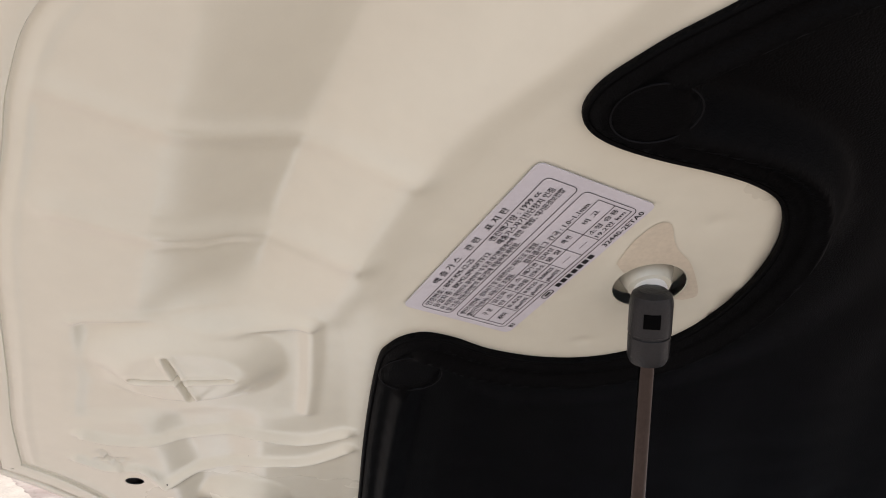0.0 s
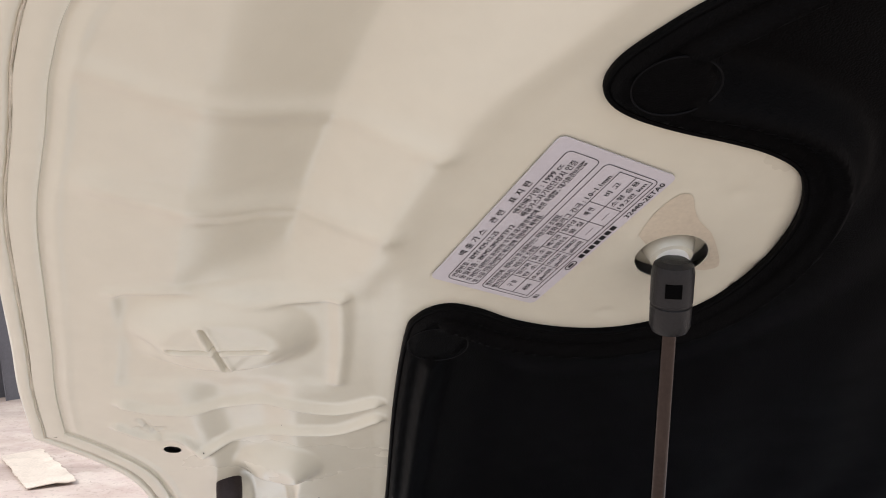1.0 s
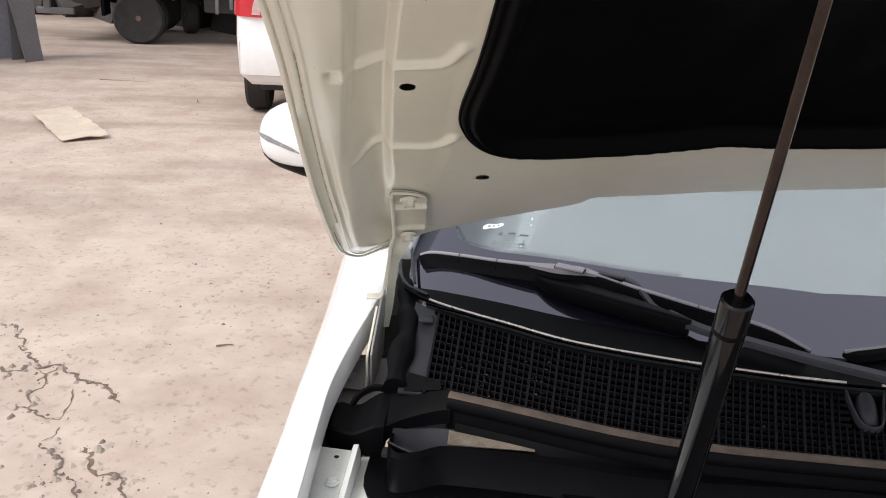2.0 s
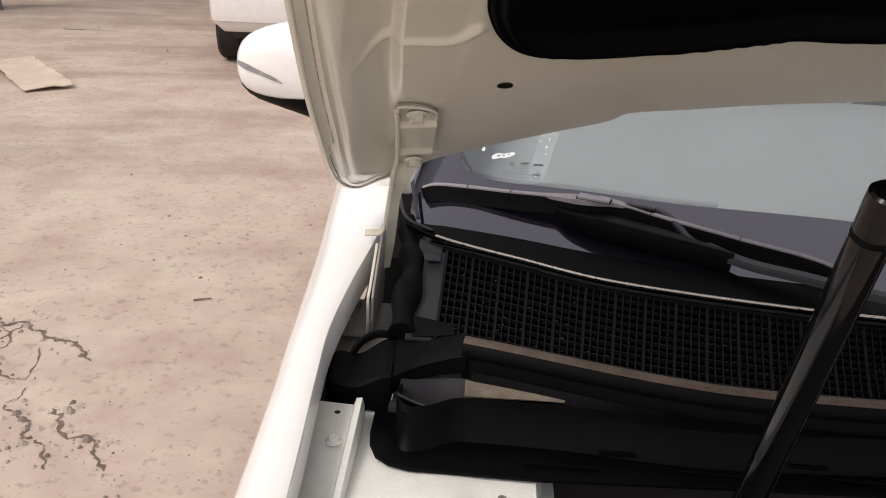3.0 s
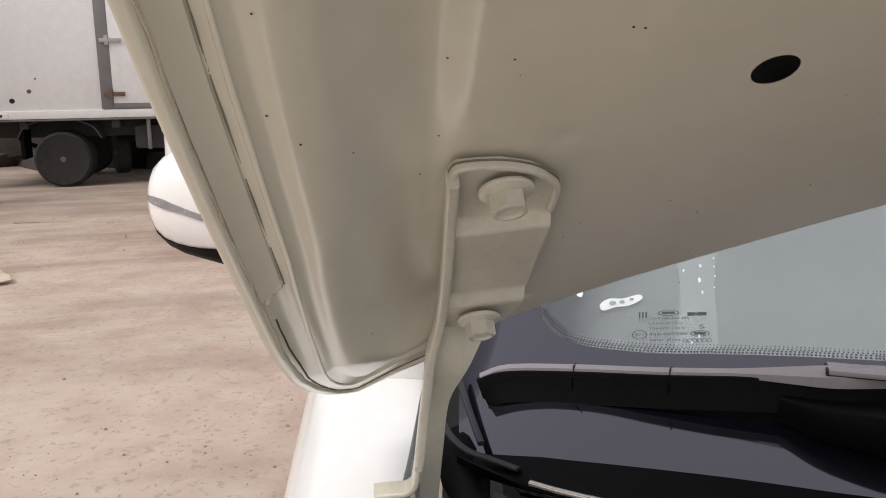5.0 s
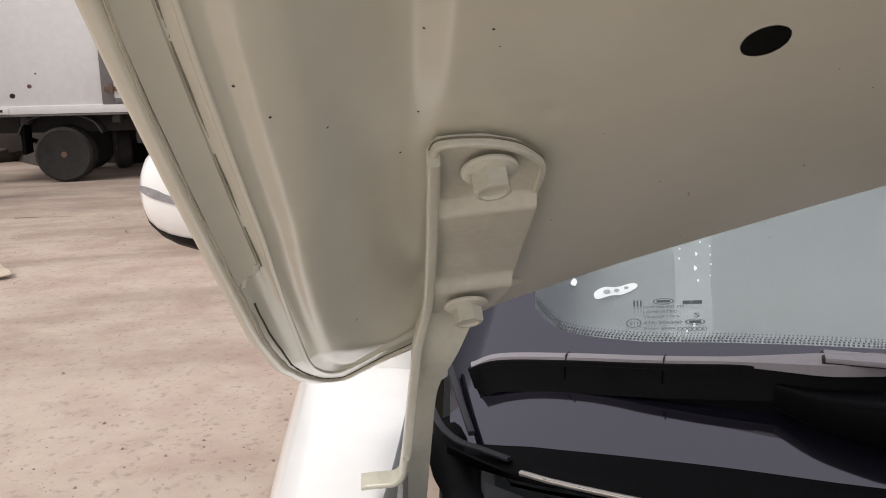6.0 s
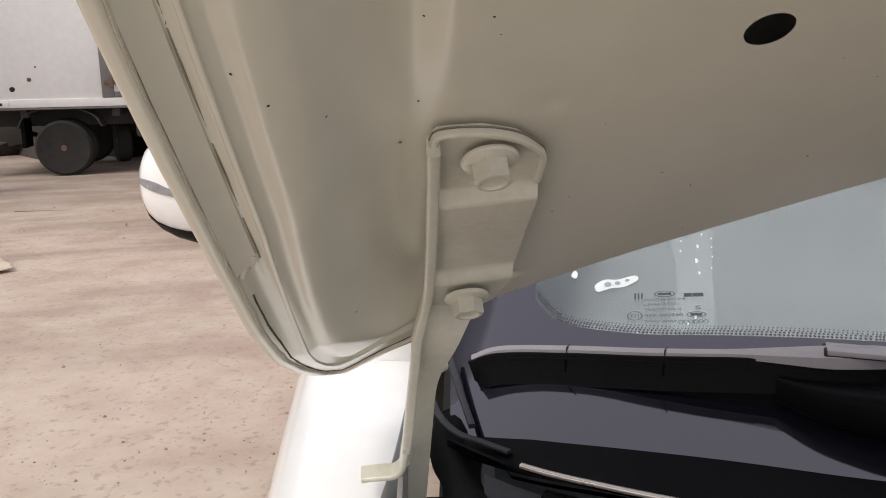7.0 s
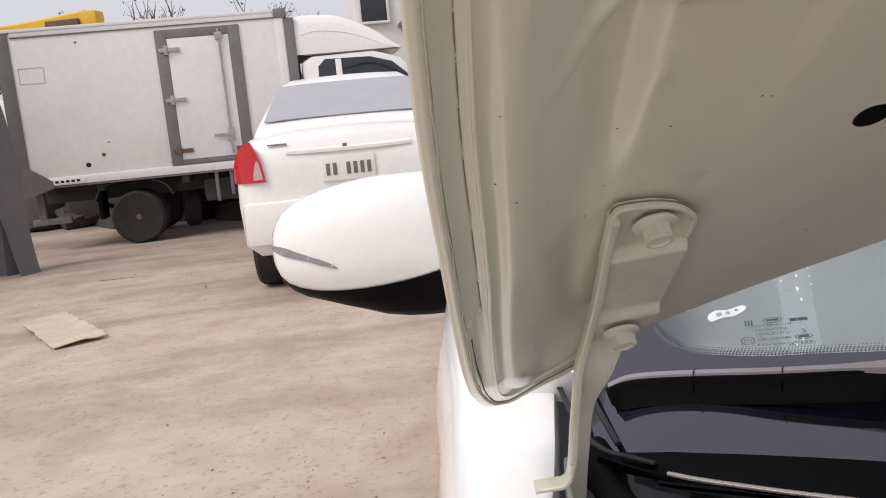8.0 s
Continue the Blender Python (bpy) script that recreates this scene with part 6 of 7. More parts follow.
tone.color_ramp.elements[0].color, tone.color_ramp.elements[1].color = (0.17, 0.13, 0.11, 1), (0.50, 0.43, 0.37, 1)
M_STONE.node_tree.links.new(isle.outputs["Random Per Island"], tone.inputs["Fac"])
M_STONE.node_tree.links.new(tone.outputs["Color"], sn["Principled BSDF"].inputs["Base Color"])
CLUSTER = [(-0.89, 3.28), (-0.99, 3.45), (-1.29, 3.75), (-1.31, 3.25), (-0.78, 3.69), (-1.19, 2.88), (-0.9, 3.9), (-2.2, 5.2), (-3.0, 5.0)]
random.seed(21)
st_v, st_f = [], []
for i in range(1500):
    y = random.uniform(1.7, 9.0)
    x = random.uniform(-0.55 * y - 0.9, -0.30 - 0.10 * y)
    if random.random() < 0.25:
        q = CRACK[random.randrange(len(CRACK))]
        x, y = q[0] + random.gauss(0, 0.12), q[1] + random.gauss(0, 0.12)
    elif random.random() < 0.35:
        q = random.choice(CLUSTER)
        x, y = q[0] + random.gauss(0, 0.10), q[1] + random.gauss(0, 0.14)
    s = random.uniform(0.002, 0.006) * (1.8 if random.random() < 0.08 else 1)
    if i < len(chips):
        (x, y), s = chips[i], random.uniform(0.005, 0.016)
    k = len(st_v)
    z0 = float(ground_z(np.array([x]), np.array([y]))[0]) + GROUND
    for dx, dy, dz in ((1, 0, 0.1), (0.3, 0.9, 0.1), (-0.8, 0.5, 0.1), (-0.6, -0.8, 0.1), (0.5, -0.9, 0.1), (0.1, 0.1, 0.9)):
        st_v.append((x + dx * s * random.uniform(0.7, 1.3), y + dy * s * random.uniform(0.7, 1.3), z0 + dz * s - 0.002))
    st_f += [(k + a, k + (a + 1) % 5, k + 5) for a in range(5)]
pebbles = part("pebbles", mesh_of("pebbles", st_v, st_f, False), M_STONE)
tagged(pebbles, "small stones and grit scattered on the yard", "stones", kind="stuff")

M_CARD = mat("cardboard", (0.60, 0.50, 0.40), 0.9, var=0.14, scale=6, stain=0.45, stain_scale=5)
card_rows = []
random.seed(15)
for i in range(25):
    t = i / 24
    a, b = Vector((-3.54, 6.33)).lerp(Vector((-2.92, 5.62)), t) - Vector((0.03, 0.06)), Vector((-3.38, 6.63)).lerp(Vector((-2.67, 5.81)), t) - Vector((0.03, 0.06))
    ja, jb = random.uniform(-0.03, 0.03), random.uniform(-0.05, 0.02)
    card_rows.append([(*a.lerp(b, ja + (1 + jb - ja) * s / 5), GROUND + 0.012 + 0.010 * math.sin(t * 5 + s) * t + 0.016 * (s == 5) * t + random.uniform(0, 0.003)) for s in range(6)])
v, f = loft(card_rows)
card = part("cardboard_sheet", solid(v, f, 0.006, "cardboard_sheet"), M_CARD)
tagged(card, "flattened beige cardboard sheet lying on the ground", "cardboard")
M_TWIG = mat("twig", (0.20, 0.15, 0.11), 0.9, var=0.3)
random.seed(5)
for tx, ty, a, r in ((-0.92, 2.90, 0.35, 0.030), (-1.3, 4.4, 1.1, 0.045), (-2.6, 7.2, 2.0, 0.05), (-3.5, 7.8, 0.15, 0.24)):
    path = catmull([(tx + math.cos(a) * d, ty + math.sin(a) * d + random.uniform(-0.01, 0.01), GROUND + 0.006) for d in (-r, 0.0, r)], 3)
    tw = sweep_part("twig", path, circle2(0.0035 if r < 0.1 else 0.010, 6), M_TWIG, None, scales=[1 - 0.08 * i for i in range(len(path))])
    tagged(tw, "short dry twig lying on the yard", "twig")

# ---- box truck ----
TR0 = pose(-4.30, 10.11, GROUND, 0, 0, 12.4)
TR = TR0 @ Matrix.Translation((1.8, 0, 0.78)) @ Matrix.Diagonal((1.041, 1.0, 0.970, 1.0)) @ Matrix.Translation((-1.8, 0, -0.78))
M_BOX = mat("box_panel", (0.74, 0.73, 0.725), 0.5, var=0.06, scale=1.2, stain=0.12, stain_scale=1.6)
M_ALU = mat("grey_frame", (0.19, 0.182, 0.182), 0.5, metal=0.3, var=0.2, scale=6, stain=0.3)
M_SEAMTRUCK = mat("grey_sealant", (0.46, 0.45, 0.45), 0.6, var=0.1, scale=6)
M_CHASSIS = mat("chassis", (0.045, 0.042, 0.042), 0.8, var=0.3, scale=6, stain=0.4)
M_WIN = mat("tinted_window", (0.03, 0.035, 0.045), 0.12, var=0.1)
M_RED = mat("red_lens", (0.55, 0.02, 0.03), 0.2, var=0.15, scale=40, coat=0.5)
M_YELLOW = mat("yellow_paint", (0.75, 0.45, 0.03), 0.45, var=0.12, scale=3, stain=0.3)
truck = thing("box_truck", "small white box truck with grey frame and rusty side door, parked", "truck", tuple(TR.translation))


def tbox(name, x0, x1, y0, y1, z0, z1, material, parent=truck, bev=0.008, label=""):
    return box_part(name, ((x0 + x1) / 2, (y0 + y1) / 2, (z0 + z1) / 2), (x1 - x0, y1 - y0, z1 - z0), material, parent, bev, TR, label)


G = 0.095
body = tbox("cargo_box", -1.10, 1.80, 0.0, 1.60, 0.70 + G, 2.36 + G, M_BOX, truck, 0.012, "white panelled cargo box with scuffs")
tbox("corner_post", -1.16, -1.02, -0.012, 0.10, 0.55 + G, 2.37 + G, M_ALU, body)
tbox("corner_post", 1.70, 1.785, -0.012, 0.10, 0.70 + G, 2.37 + G, M_BOX, body)
tbox("corner_cap", 1.69, 1.83, -0.026, 0.10, 2.30 + G, 2.41 + G, M_ALU, body, 0.02)
# grey strip: the shade on the box's front face, put into the colour
tbox("shaded_front_edge", 1.787, 1.90, 0.0, 1.60, 0.80 + G, 2.30 + G, M_ALU, body, 0.01)
tbox("top_rail", -1.0, 1.72, -0.014, 0.06, 2.315 + G, 2.375 + G, M_BOX, body)
tbox("rail_seam", -1.0, 1.72, -0.010, 0.02, 2.303 + G, 2.314 + G, M_ALU, body, 0.002)
tbox("top_cap", -1.16, 1.82, -0.022, 1.6, 2.365 + G, 2.40 + G, M_BOX, body)
tbox("bottom_rail", -1.0, 1.80, -0.016, 0.06, 0.645 + G, 0.735 + G, M_BOX, body)
tbox("rail_shadow_gap", -1.0, 1.80, -0.012, 0.03, 0.620 + G, 0.643 + G, M_ALU, body)
plate_part("corner_gusset", [(-1.16, 0.50 + G), (-0.80, 0.62 + G), (-0.80, 0.70 + G), (-1.02, 0.86 + G), (-1.16, 0.86 + G)], 0.02, M_ALU, body, TR @ pose(0, -0.006, 0, 90, 0, 0))
door = tbox("side_door", 0.56, 1.20, -0.016, 0.02, 0.80 + G, 2.17 + G, M_BOX, truck, 0.006, "white side door with rusted latches")
for a, b, c, d in ((0.44, 0.56, 0.74, 2.27), (1.20, 1.32, 0.74, 2.27), (0.56, 1.20, 2.17, 2.27), (0.56, 1.20, 0.74, 0.80)):
    tbox("door_frame", a, b, -0.020, 0.03, c + G, d + G, M_ALU, door)
for z in (2.02, 1.46, 0.88):
    tbox("door_hinge", 0.47, 0.68, -0.036, -0.014, z + G, z + 0.045 + G, M_STEEL if z > 1 else M_RUST, door, 0.004)
    tbox("hinge_pin", 0.52, 0.56, -0.046, -0.014, z - 0.03 + G, z + 0.075 + G, M_STEEL if z > 1 else M_RUST, door, 0.006)
lathe_part("lock_rod", [(0.012, 0.82 + G), (0.012, 2.24 + G)], M_STEEL, door, TR @ Matrix.Translation((1.10, -0.035, 0)), 10)
tbox("lock_handle", 0.93, 1.13, -0.05, -0.025, 1.03 + G, 1.06 + G, M_STEEL, door, 0.004)
tbox("lock_plate", 1.07, 1.14, -0.042, -0.016, 0.96 + G, 1.12 + G, M_STEEL, door, 0.004)
tbox("lock_keeper", 1.06, 1.14, -0.05, -0.016, 2.12 + G, 2.20 + G, M_STEEL, door, 0.004)
tbox("lock_foot", 1.14, 1.22, -0.03, -0.012, 0.80 + G, 0.90 + G, M_RUST, door, 0.004)
for x, z, r in ((-0.42, 0.845, 0.024), (-0.25, 0.945, 0.020), (-0.18, 1.08, 0.009), (-0.36, 2.21, 0.012)):
    lathe_part("rust_hole", [(0.002, -0.004), (r, -0.004), (r * 1.15, 0.0), (r * 0.9, 0.003), (r * 0.5, 0.001)], M_DARK if r > 0.02 else M_RUST, body, TR @ Matrix.Translation((x, 0, z + G)) @ pose(0, 0, 0, 90, 0, 0), 14)
for a, b, c, d in ((-0.97, -0.72, 1.80, 1.805), (-0.97, -0.72, 1.97, 1.975), (-0.72, -0.715, 1.80, 1.975), (-0.97, -0.965, 1.80, 1.975)):
    tbox("patch_seam", a, b, -0.003, 0.004, c + G, d + G, M_SEAMTRUCK, body, 0.0)
tbox("maker_plate", -0.82, -0.47, -0.022, -0.01, 0.655 + G, 0.715 + G, M_NUT, body, 0.002, "small white plate with unreadable dark bars")
for k in range(5):
    tbox("plate_bar", -0.78 + k * 0.055, -0.745 + k * 0.055, -0.0235, -0.021, 0.672 + G, 0.700 + G, M_INK, body, 0.0)
tbox("chassis_rail", -1.0, 3.3, 0.35, 0.47, 0.42 + G, 0.60 + G, M_CHASSIS)
tbox("chassis_rail", -1.0, 3.3, 1.10, 1.22, 0.42 + G, 0.60 + G, M_CHASSIS)
for x in (-0.85, -0.35, 0.55, 1.1, 1.6):
    tbox("cross_member", x - 0.04, x + 0.04, 0.04, 1.55, 0.53 + G, 0.65 + G, M_CHASSIS)
tbox("fuel_tank", 0.72, 1.25, 0.10, 0.36, 0.28 + G, 0.55 + G, M_CHASSIS, truck, 0.04)
tbox("side_guard_post", 0.86, 0.90, 0.02, 0.06, 0.28 + G, 0.64 + G, M_ALU)
tbox("side_guard_post", 1.02, 1.06, 0.02, 0.06, 0.34 + G, 0.64 + G, M_ALU)
tbox("mudflap", -0.40, -0.36, 0.05, 0.35, 0.20 + G, 0.60 + G, M_RUBBER)
tbox("rear_step", -1.10, -0.70, 0.06, 0.14, 0.20 + G, 0.27 + G, M_ALU)
tbox("step_post", -1.02, -0.95, 0.06, 0.12, 0.25 + G, 0.60 + G, M_ALU)
fend = catmull([(-0.42, 0.42), (-0.34, 0.56), (-0.15, 0.63), (0.12, 0.63), (0.32, 0.55), (0.40, 0.42)], 5)
sweep_part("wheel_arch", [TR @ Vector((a, 0.17, b + G)) for a, b in fend], rect2(0.30, 0.012), M_CHASSIS, truck)
for x, y in ((0.0, 0.10), (0.0, 0.34), (0.0, 1.42), (2.45, 0.12), (2.45, 1.45)):
    wheel(TR0 @ Vector((x - 0.07, y, 0.300)), 0.300, 0.17, TR0.to_3x3() @ Vector((0, 1, 0)), truck)
# added spare wheel, extra dark mass that shades the ground under the box
wheel(TR0 @ Vector((0.42, 0.75, 0.30)), 0.24, 0.16, TR0.to_3x3() @ Vector((1, 0.3, 0)), truck)
# cab and wind deflector
cab_prof = [(1.93, 0.45), (1.93, 1.78), (2.05, 1.85), (2.72, 1.865), (3.02, 1.76), (3.45, 1.10), (3.50, 0.45)]
cab = plate_part("cab", cab_prof, 1.55, M_FAR_WHITE, truck, TR @ pose(0, 1.58, G, 90, 0, 0), "white truck cab", 0.05)
plate_part("cab_window", [(2.10, 1.22), (2.11, 1.72), (2.19, 1.80), (2.68, 1.79), (2.92, 1.715), (3.08, 1.56), (3.24, 1.22)], 0.012, M_WIN, cab, TR @ pose(0, 0.032, G, 90, 0, 0), "dark tinted side window", 0.004)
tbox("window_pillar", 2.30, 2.365, 0.0, 0.03, 1.24 + G, 1.79 + G, M_FAR_WHITE, cab, 0.004)
visor = catmull([(2.38, 1.70), (2.66, 1.74), (2.90, 1.66), (3.10, 1.50)], 5)
sweep_part("window_visor", [TR @ Vector((a, 0.005, b + G)) for a, b in visor], rect2(0.03, 0.05, 0.006), M_WIN, cab)
prof = catmull([(1.83, 1.87), (1.83, 2.26), (1.90, 2.32), (2.10, 2.335), (2.40, 2.29), (2.72, 2.13), (2.95, 1.95), (3.06, 1.87)], 6)
rows = []
for y, s in ((0.030, 0.0), (0.022, 0.35), (0.030, 0.70), (0.055, 0.88), (0.11, 0.97), (0.25, 1.0), (0.8, 1.02), (1.35, 1.0), (1.49, 0.97), (1.545, 0.88), (1.57, 0.70), (1.578, 0.35), (1.57, 0.0)):
    rows.append([TR @ Vector((1.83 + (x - 1.83) * (0.90 + 0.10 * s), y, 1.87 + (z - 1.87) * s + G)) for x, z in prof])
v, f = loft(rows)
defl = part("wind_deflector", mesh_of("wind_deflector", v, f, True, 60), M_FAR_WHITE, truck, "white rounded roof deflector")
crease = catmull([(1.95, 2.09), (2.15, 2.13), (2.5, 2.07), (2.85, 1.92)], 5)
sweep_part("deflector_crease", [TR @ Vector((a, 0.024, b + G)) for a, b in crease], circle2(0.005, 8), M_FAR_WHITE, defl)
tbox("deflector_foot", 1.98, 3.0, 0.03, 0.09, 1.855 + G, 1.872 + G, M_ALU, defl)

# ---- parked sedan ----
SD = pose(-2.015, 6.40, GROUND, 0, 0, 9.5)
sedan = thing("parked_sedan", "white sedan parked with its tail towards the yard", "car", tuple((SD @ Vector((0.80, 2.2, 0)))))
MX, KW = 0.80, 0.945
sec = [  # distance from tail, half width, sill, belt height, crown height
    (0.00, 0.70, 0.46, 0.84, 0.90), (0.03, 0.79, 0.36, 1.01, 1.08), (0.10, 0.825, 0.31, 1.05, 1.125), (0.35, 0.845, 0.28, 1.07, 1.15), (0.60, 0.85, 0.27, 1.075, 1.158),
    (1.0, 0.85, 0.24, 1.06, 1.15), (2.0, 0.85, 0.22, 1.02, 1.10), (3.2, 0.84, 0.22, 0.94, 1.03), (4.0, 0.80, 0.24, 0.80, 0.88), (4.35, 0.66, 0.30, 0.66, 0.72)]
rows = []
for d, hw, z0, zb, zc in sec:
    hw *= KW
    r = [(0.0, z0), (hw * 0.86, z0), (hw * 0.98, z0 + 0.08), (hw, (z0 + zb) / 2 - 0.02), (hw * 0.99, zb - 0.14), (hw * 0.955, zb - 0.03), (hw * 0.86, zb + 0.03), (hw * 0.5, zc - 0.012), (0.0, zc)]
    full = [(-x, z) for x, z in r[::-1]] + [(x, z) for x, z in r[1:]]
    rows.append([SD @ Vector((MX + x, d, z)) for x, z in full])
v, f = loft(rows)
n0 = len(rows[0])
f = [q[::-1] for q in f] + [tuple(range(n0))]
part("body", mesh_of("body", v, f, True, 50), M_FAR_WHITE, sedan, "glossy white bodywork")
roof_sec = [tuple(q) for q in catmull([(0.62, 0.655, 1.160), (0.95, 0.580, 1.365), (1.20, 0.515, 1.498), (1.60, 0.49, 1.550), (2.3, 0.49, 1.555), (2.8, 0.53, 1.47), (3.45, 0.66, 1.08)], 4)]
roof_sec.insert(0, (0.57, 0.655, 1.085))
rows = []
for d, hw, z in roof_sec:
    side = min(1.0, max(0.0, (z - 1.10) / 0.3))
    pr = [(-hw - 0.11, 0.96), (-hw - 0.09 + 0.03 * (1 - side), 1.05), (-hw - 0.018, z - 0.05 * side), (-hw + 0.05, z - 0.012), (-hw * 0.5, z), (0, z + 0.004), (hw * 0.5, z), (hw - 0.05, z - 0.012), (hw + 0.018, z - 0.05 * side), (hw + 0.09 - 0.03 * (1 - side), 1.05), (hw + 0.11, 0.96)]
    rows.append([SD @ Vector((MX + x, d, zz)) for x, zz in pr])
v, f = loft(rows)
part("roof", mesh_of("roof", v, [q[::-1] for q in f], True, 60), M_FAR_WHITE, sedan, "white roof and pillars")
# pale grey base paints the sky's reflection onto the window
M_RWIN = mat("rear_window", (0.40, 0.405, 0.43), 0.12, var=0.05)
M_RWIN.node_tree.nodes["Principled BSDF"].inputs["Coat Weight"].default_value = 1.0
rows = []
for d, hw, z in roof_sec[:10]:
    if 0.63 < d < 1.19:
        rows.append([SD @ Vector((MX + (hw - 0.022) * s, d - 0.010, z + 0.008 - 0.010 * s ** 4)) for s in np.linspace(-1, 1, 15)])
v, f = loft(rows)
part("rear_window", solid(v, [q[::-1] for q in f], 0.006, "rear_window"), M_RWIN, sedan, "rear window with the sky's reflection painted as pale grey")


M_PINK = mat("clear_lamp", (0.62, 0.42, 0.42), 0.2, var=0.25, scale=60, coat=0.5)


def lamp_patch(s, edges, proud):
    """Patch on the tail's corner: edges are (height, outer, inner) rows."""
    out = []
    for z, a, b in edges:
        xs = np.linspace(a, b, 9)
        out.append([SD @ Vector((x if s < 0 else 2 * MX - x, float(np.interp(x, [0.0, 0.025, 0.06, 0.15, 0.25], [0.15, 0.09, 0.030, -0.002, -0.006])) - proud, z)) for x in xs])
    v, f = loft(out)
    return v, (f if s < 0 else [q[::-1] for q in f])


for s in (-1, 1):
    v, f = lamp_patch(s, [tuple(q) for q in catmull([(0.822, 0.006, 0.228), (0.88, 0.004, 0.222), (0.95, 0.018, 0.208), (1.03, 0.060, 0.182), (1.075, 0.098, 0.162), (1.092, 0.135, 0.155)], 4)], 0.016)
    lamp = part("tail_lamp", solid(v, f, 0.03, "tail_lamp"), M_RED, sedan, "red tail lamp with a clear segment")
    v, f = lamp_patch(s, [(0.840, 0.150, 0.212), (0.87, 0.153, 0.209), (0.91, 0.160, 0.204), (0.94, 0.170, 0.198), (0.965, 0.178, 0.190)], 0.019)
    part("lamp_segment", solid(v, f, 0.006, "lamp_segment"), M_PINK, lamp, "pale clear segment")
    plate_part("side_window", [(0.05, 1.06), (0.42, 1.07), (1.9, 1.04), (1.45, 1.38), (0.7, 1.43), (0.38, 1.32)], 0.01, M_WIN, sedan, SD @ Matrix.Translation((MX + s * 0.60, 0.95, 0)) @ pose(0, 0, 0, 90, 0, 90), "", 0.0)
box_part("bumper", (MX, 0.035, 0.54), (1.50, 0.17, 0.30), M_FAR_WHITE, sedan, 0.06, SD, "white rear bumper")
M_SEAM = mat("panel_gap", (0.22, 0.21, 0.21), 0.7, var=0.1)
sweep_part("trunk_ridge", [SD @ Vector((MX + x, 0.010 + 0.03 * (x / 0.6) ** 2, 0.998 + 0.012 * (x / 0.6) ** 2)) for x in np.linspace(-0.42, 0.42, 12)], [(0.016, -0.014), (0.016, 0.006), (0.0, 0.018), (-0.02, 0.02), (-0.02, -0.004)], M_FAR_WHITE, sedan)
sweep_part("trunk_seam", [SD @ Vector((MX + x, 0.002 + 0.02 * abs(x) ** 3, z)) for x, z in catmull([(-0.57, 0.82), (-0.50, 0.70), (-0.40, 0.655), (-0.2, 0.65), (0.2, 0.65), (0.40, 0.655), (0.50, 0.70), (0.57, 0.82)], 5)], circle2(0.003, 6), M_SEAM, sedan)
plate_ob = box_part("number_plate", (0.785, -0.004, 0.868), (0.36, 0.02, 0.165), M_NUT, sedan, 0.006, SD, "white plate with dark unreadable bars")
for k in range(7):
    if k != 2:
        box_part("plate_bar", (0.648 + k * 0.046, -0.016, 0.865), (0.026, 0.004, 0.080), M_ALU, plate_ob, 0.004, SD)
box_part("badge", (0.775, 0.004, 1.020), (0.03, 0.012, 0.02), M_ALU, sedan, 0.005, SD)
box_part("name_strip", (0.325, 0.022, 1.060), (0.13, 0.01, 0.010), M_SEAM, sedan, 0.003, SD)
for x, y in ((0.115, 0.70), (1.485, 0.70), (0.115, 3.3), (1.485, 3.3)):
    wheel(SD @ Vector((x, y, 0.30)), 0.30, 0.19, SD.to_3x3() @ Vector((1 if x < 1 else -1, 0, 0)), sedan)
box_part("underbody", (0.80, 2.2, 0.26), (1.3, 3.6, 0.10), M_CHASSIS, sedan, 0.02, SD)

# ---- grey tarpaulin shelter ----
M_TARP = mat("grey_tarpaulin", (0.20, 0.202, 0.222), 0.55, var=0.15, scale=2, bump=0.3, bscale=300, stain=0.2, stain_scale=1)
shelter = thing("tarpaulin_shelter", "dark grey tarpaulin wall of a shelter, hanging to the ground", "tarpaulin", (-6.0, 7.9, GROUND))
random.seed(8)
rows = []
for i in range(46):
    t = i / 45
    x, y = -8.45 + 3.45 * t, 5.2 + 3.42 * t
    row = []
    for j in range(24):
        s = j / 23
        fold_ = 0.05 * math.sin(t * 37) * (1 - s) + 0.03 * math.sin(t * 91 + s * 4) * (0.3 + 0.7 * (1 - s)) + 0.04 * math.sin(s * 3 + t * 6)
        row.append((x + fold_ * 0.7, y - fold_ * 0.7, GROUND - 0.01 + s * 3.4))
    rows.append(row)
v, f = loft(rows)
part("side_sheet", solid(v, f, 0.006, "side_sheet"), M_TARP, shelter, "grey tarpaulin sheet with folds")
M_TARP2 = mat("pale_tarpaulin", (0.13, 0.12, 0.125), 0.6, var=0.15, scale=4, bump=0.4, bscale=80)
rows = []
for i in range(14):
    t = i / 13
    row = []
    for j in range(24):
        s = j / 23
        half = 0.06 + 0.09 * (1 - s) ** 0.6
        wv = 0.035 * math.sin(s * 9 + t * 4) + 0.02 * math.sin(t * 14)
        row.append((-4.85 - 0.30 * s + (t * 2 - 1) * half + wv, 8.52 + 0.12 * math.sin(t * 7 + s * 2) - 0.05, GROUND - 0.005 + s * 3.15))
    rows.append(row)
v, f = loft(rows)
part("loose_flap", solid(v, f, 0.006, "loose_flap"), M_TARP2, shelter, "crumpled pale edge of the tarpaulin")
for x, y in ((-5.05, 8.64), (-8.25, 5.25)):
    lathe_part("pole", [(0.03, 0), (0.03, 3.4)], M_CHASSIS, shelter, Matrix.Translation((x, y, GROUND)), 12)
sweep_part("top_beam", [(-8.35, 5.2, 3.3), (-4.75, 8.75, 3.3)], rect2(0.06, 0.12), M_TARP2, shelter)
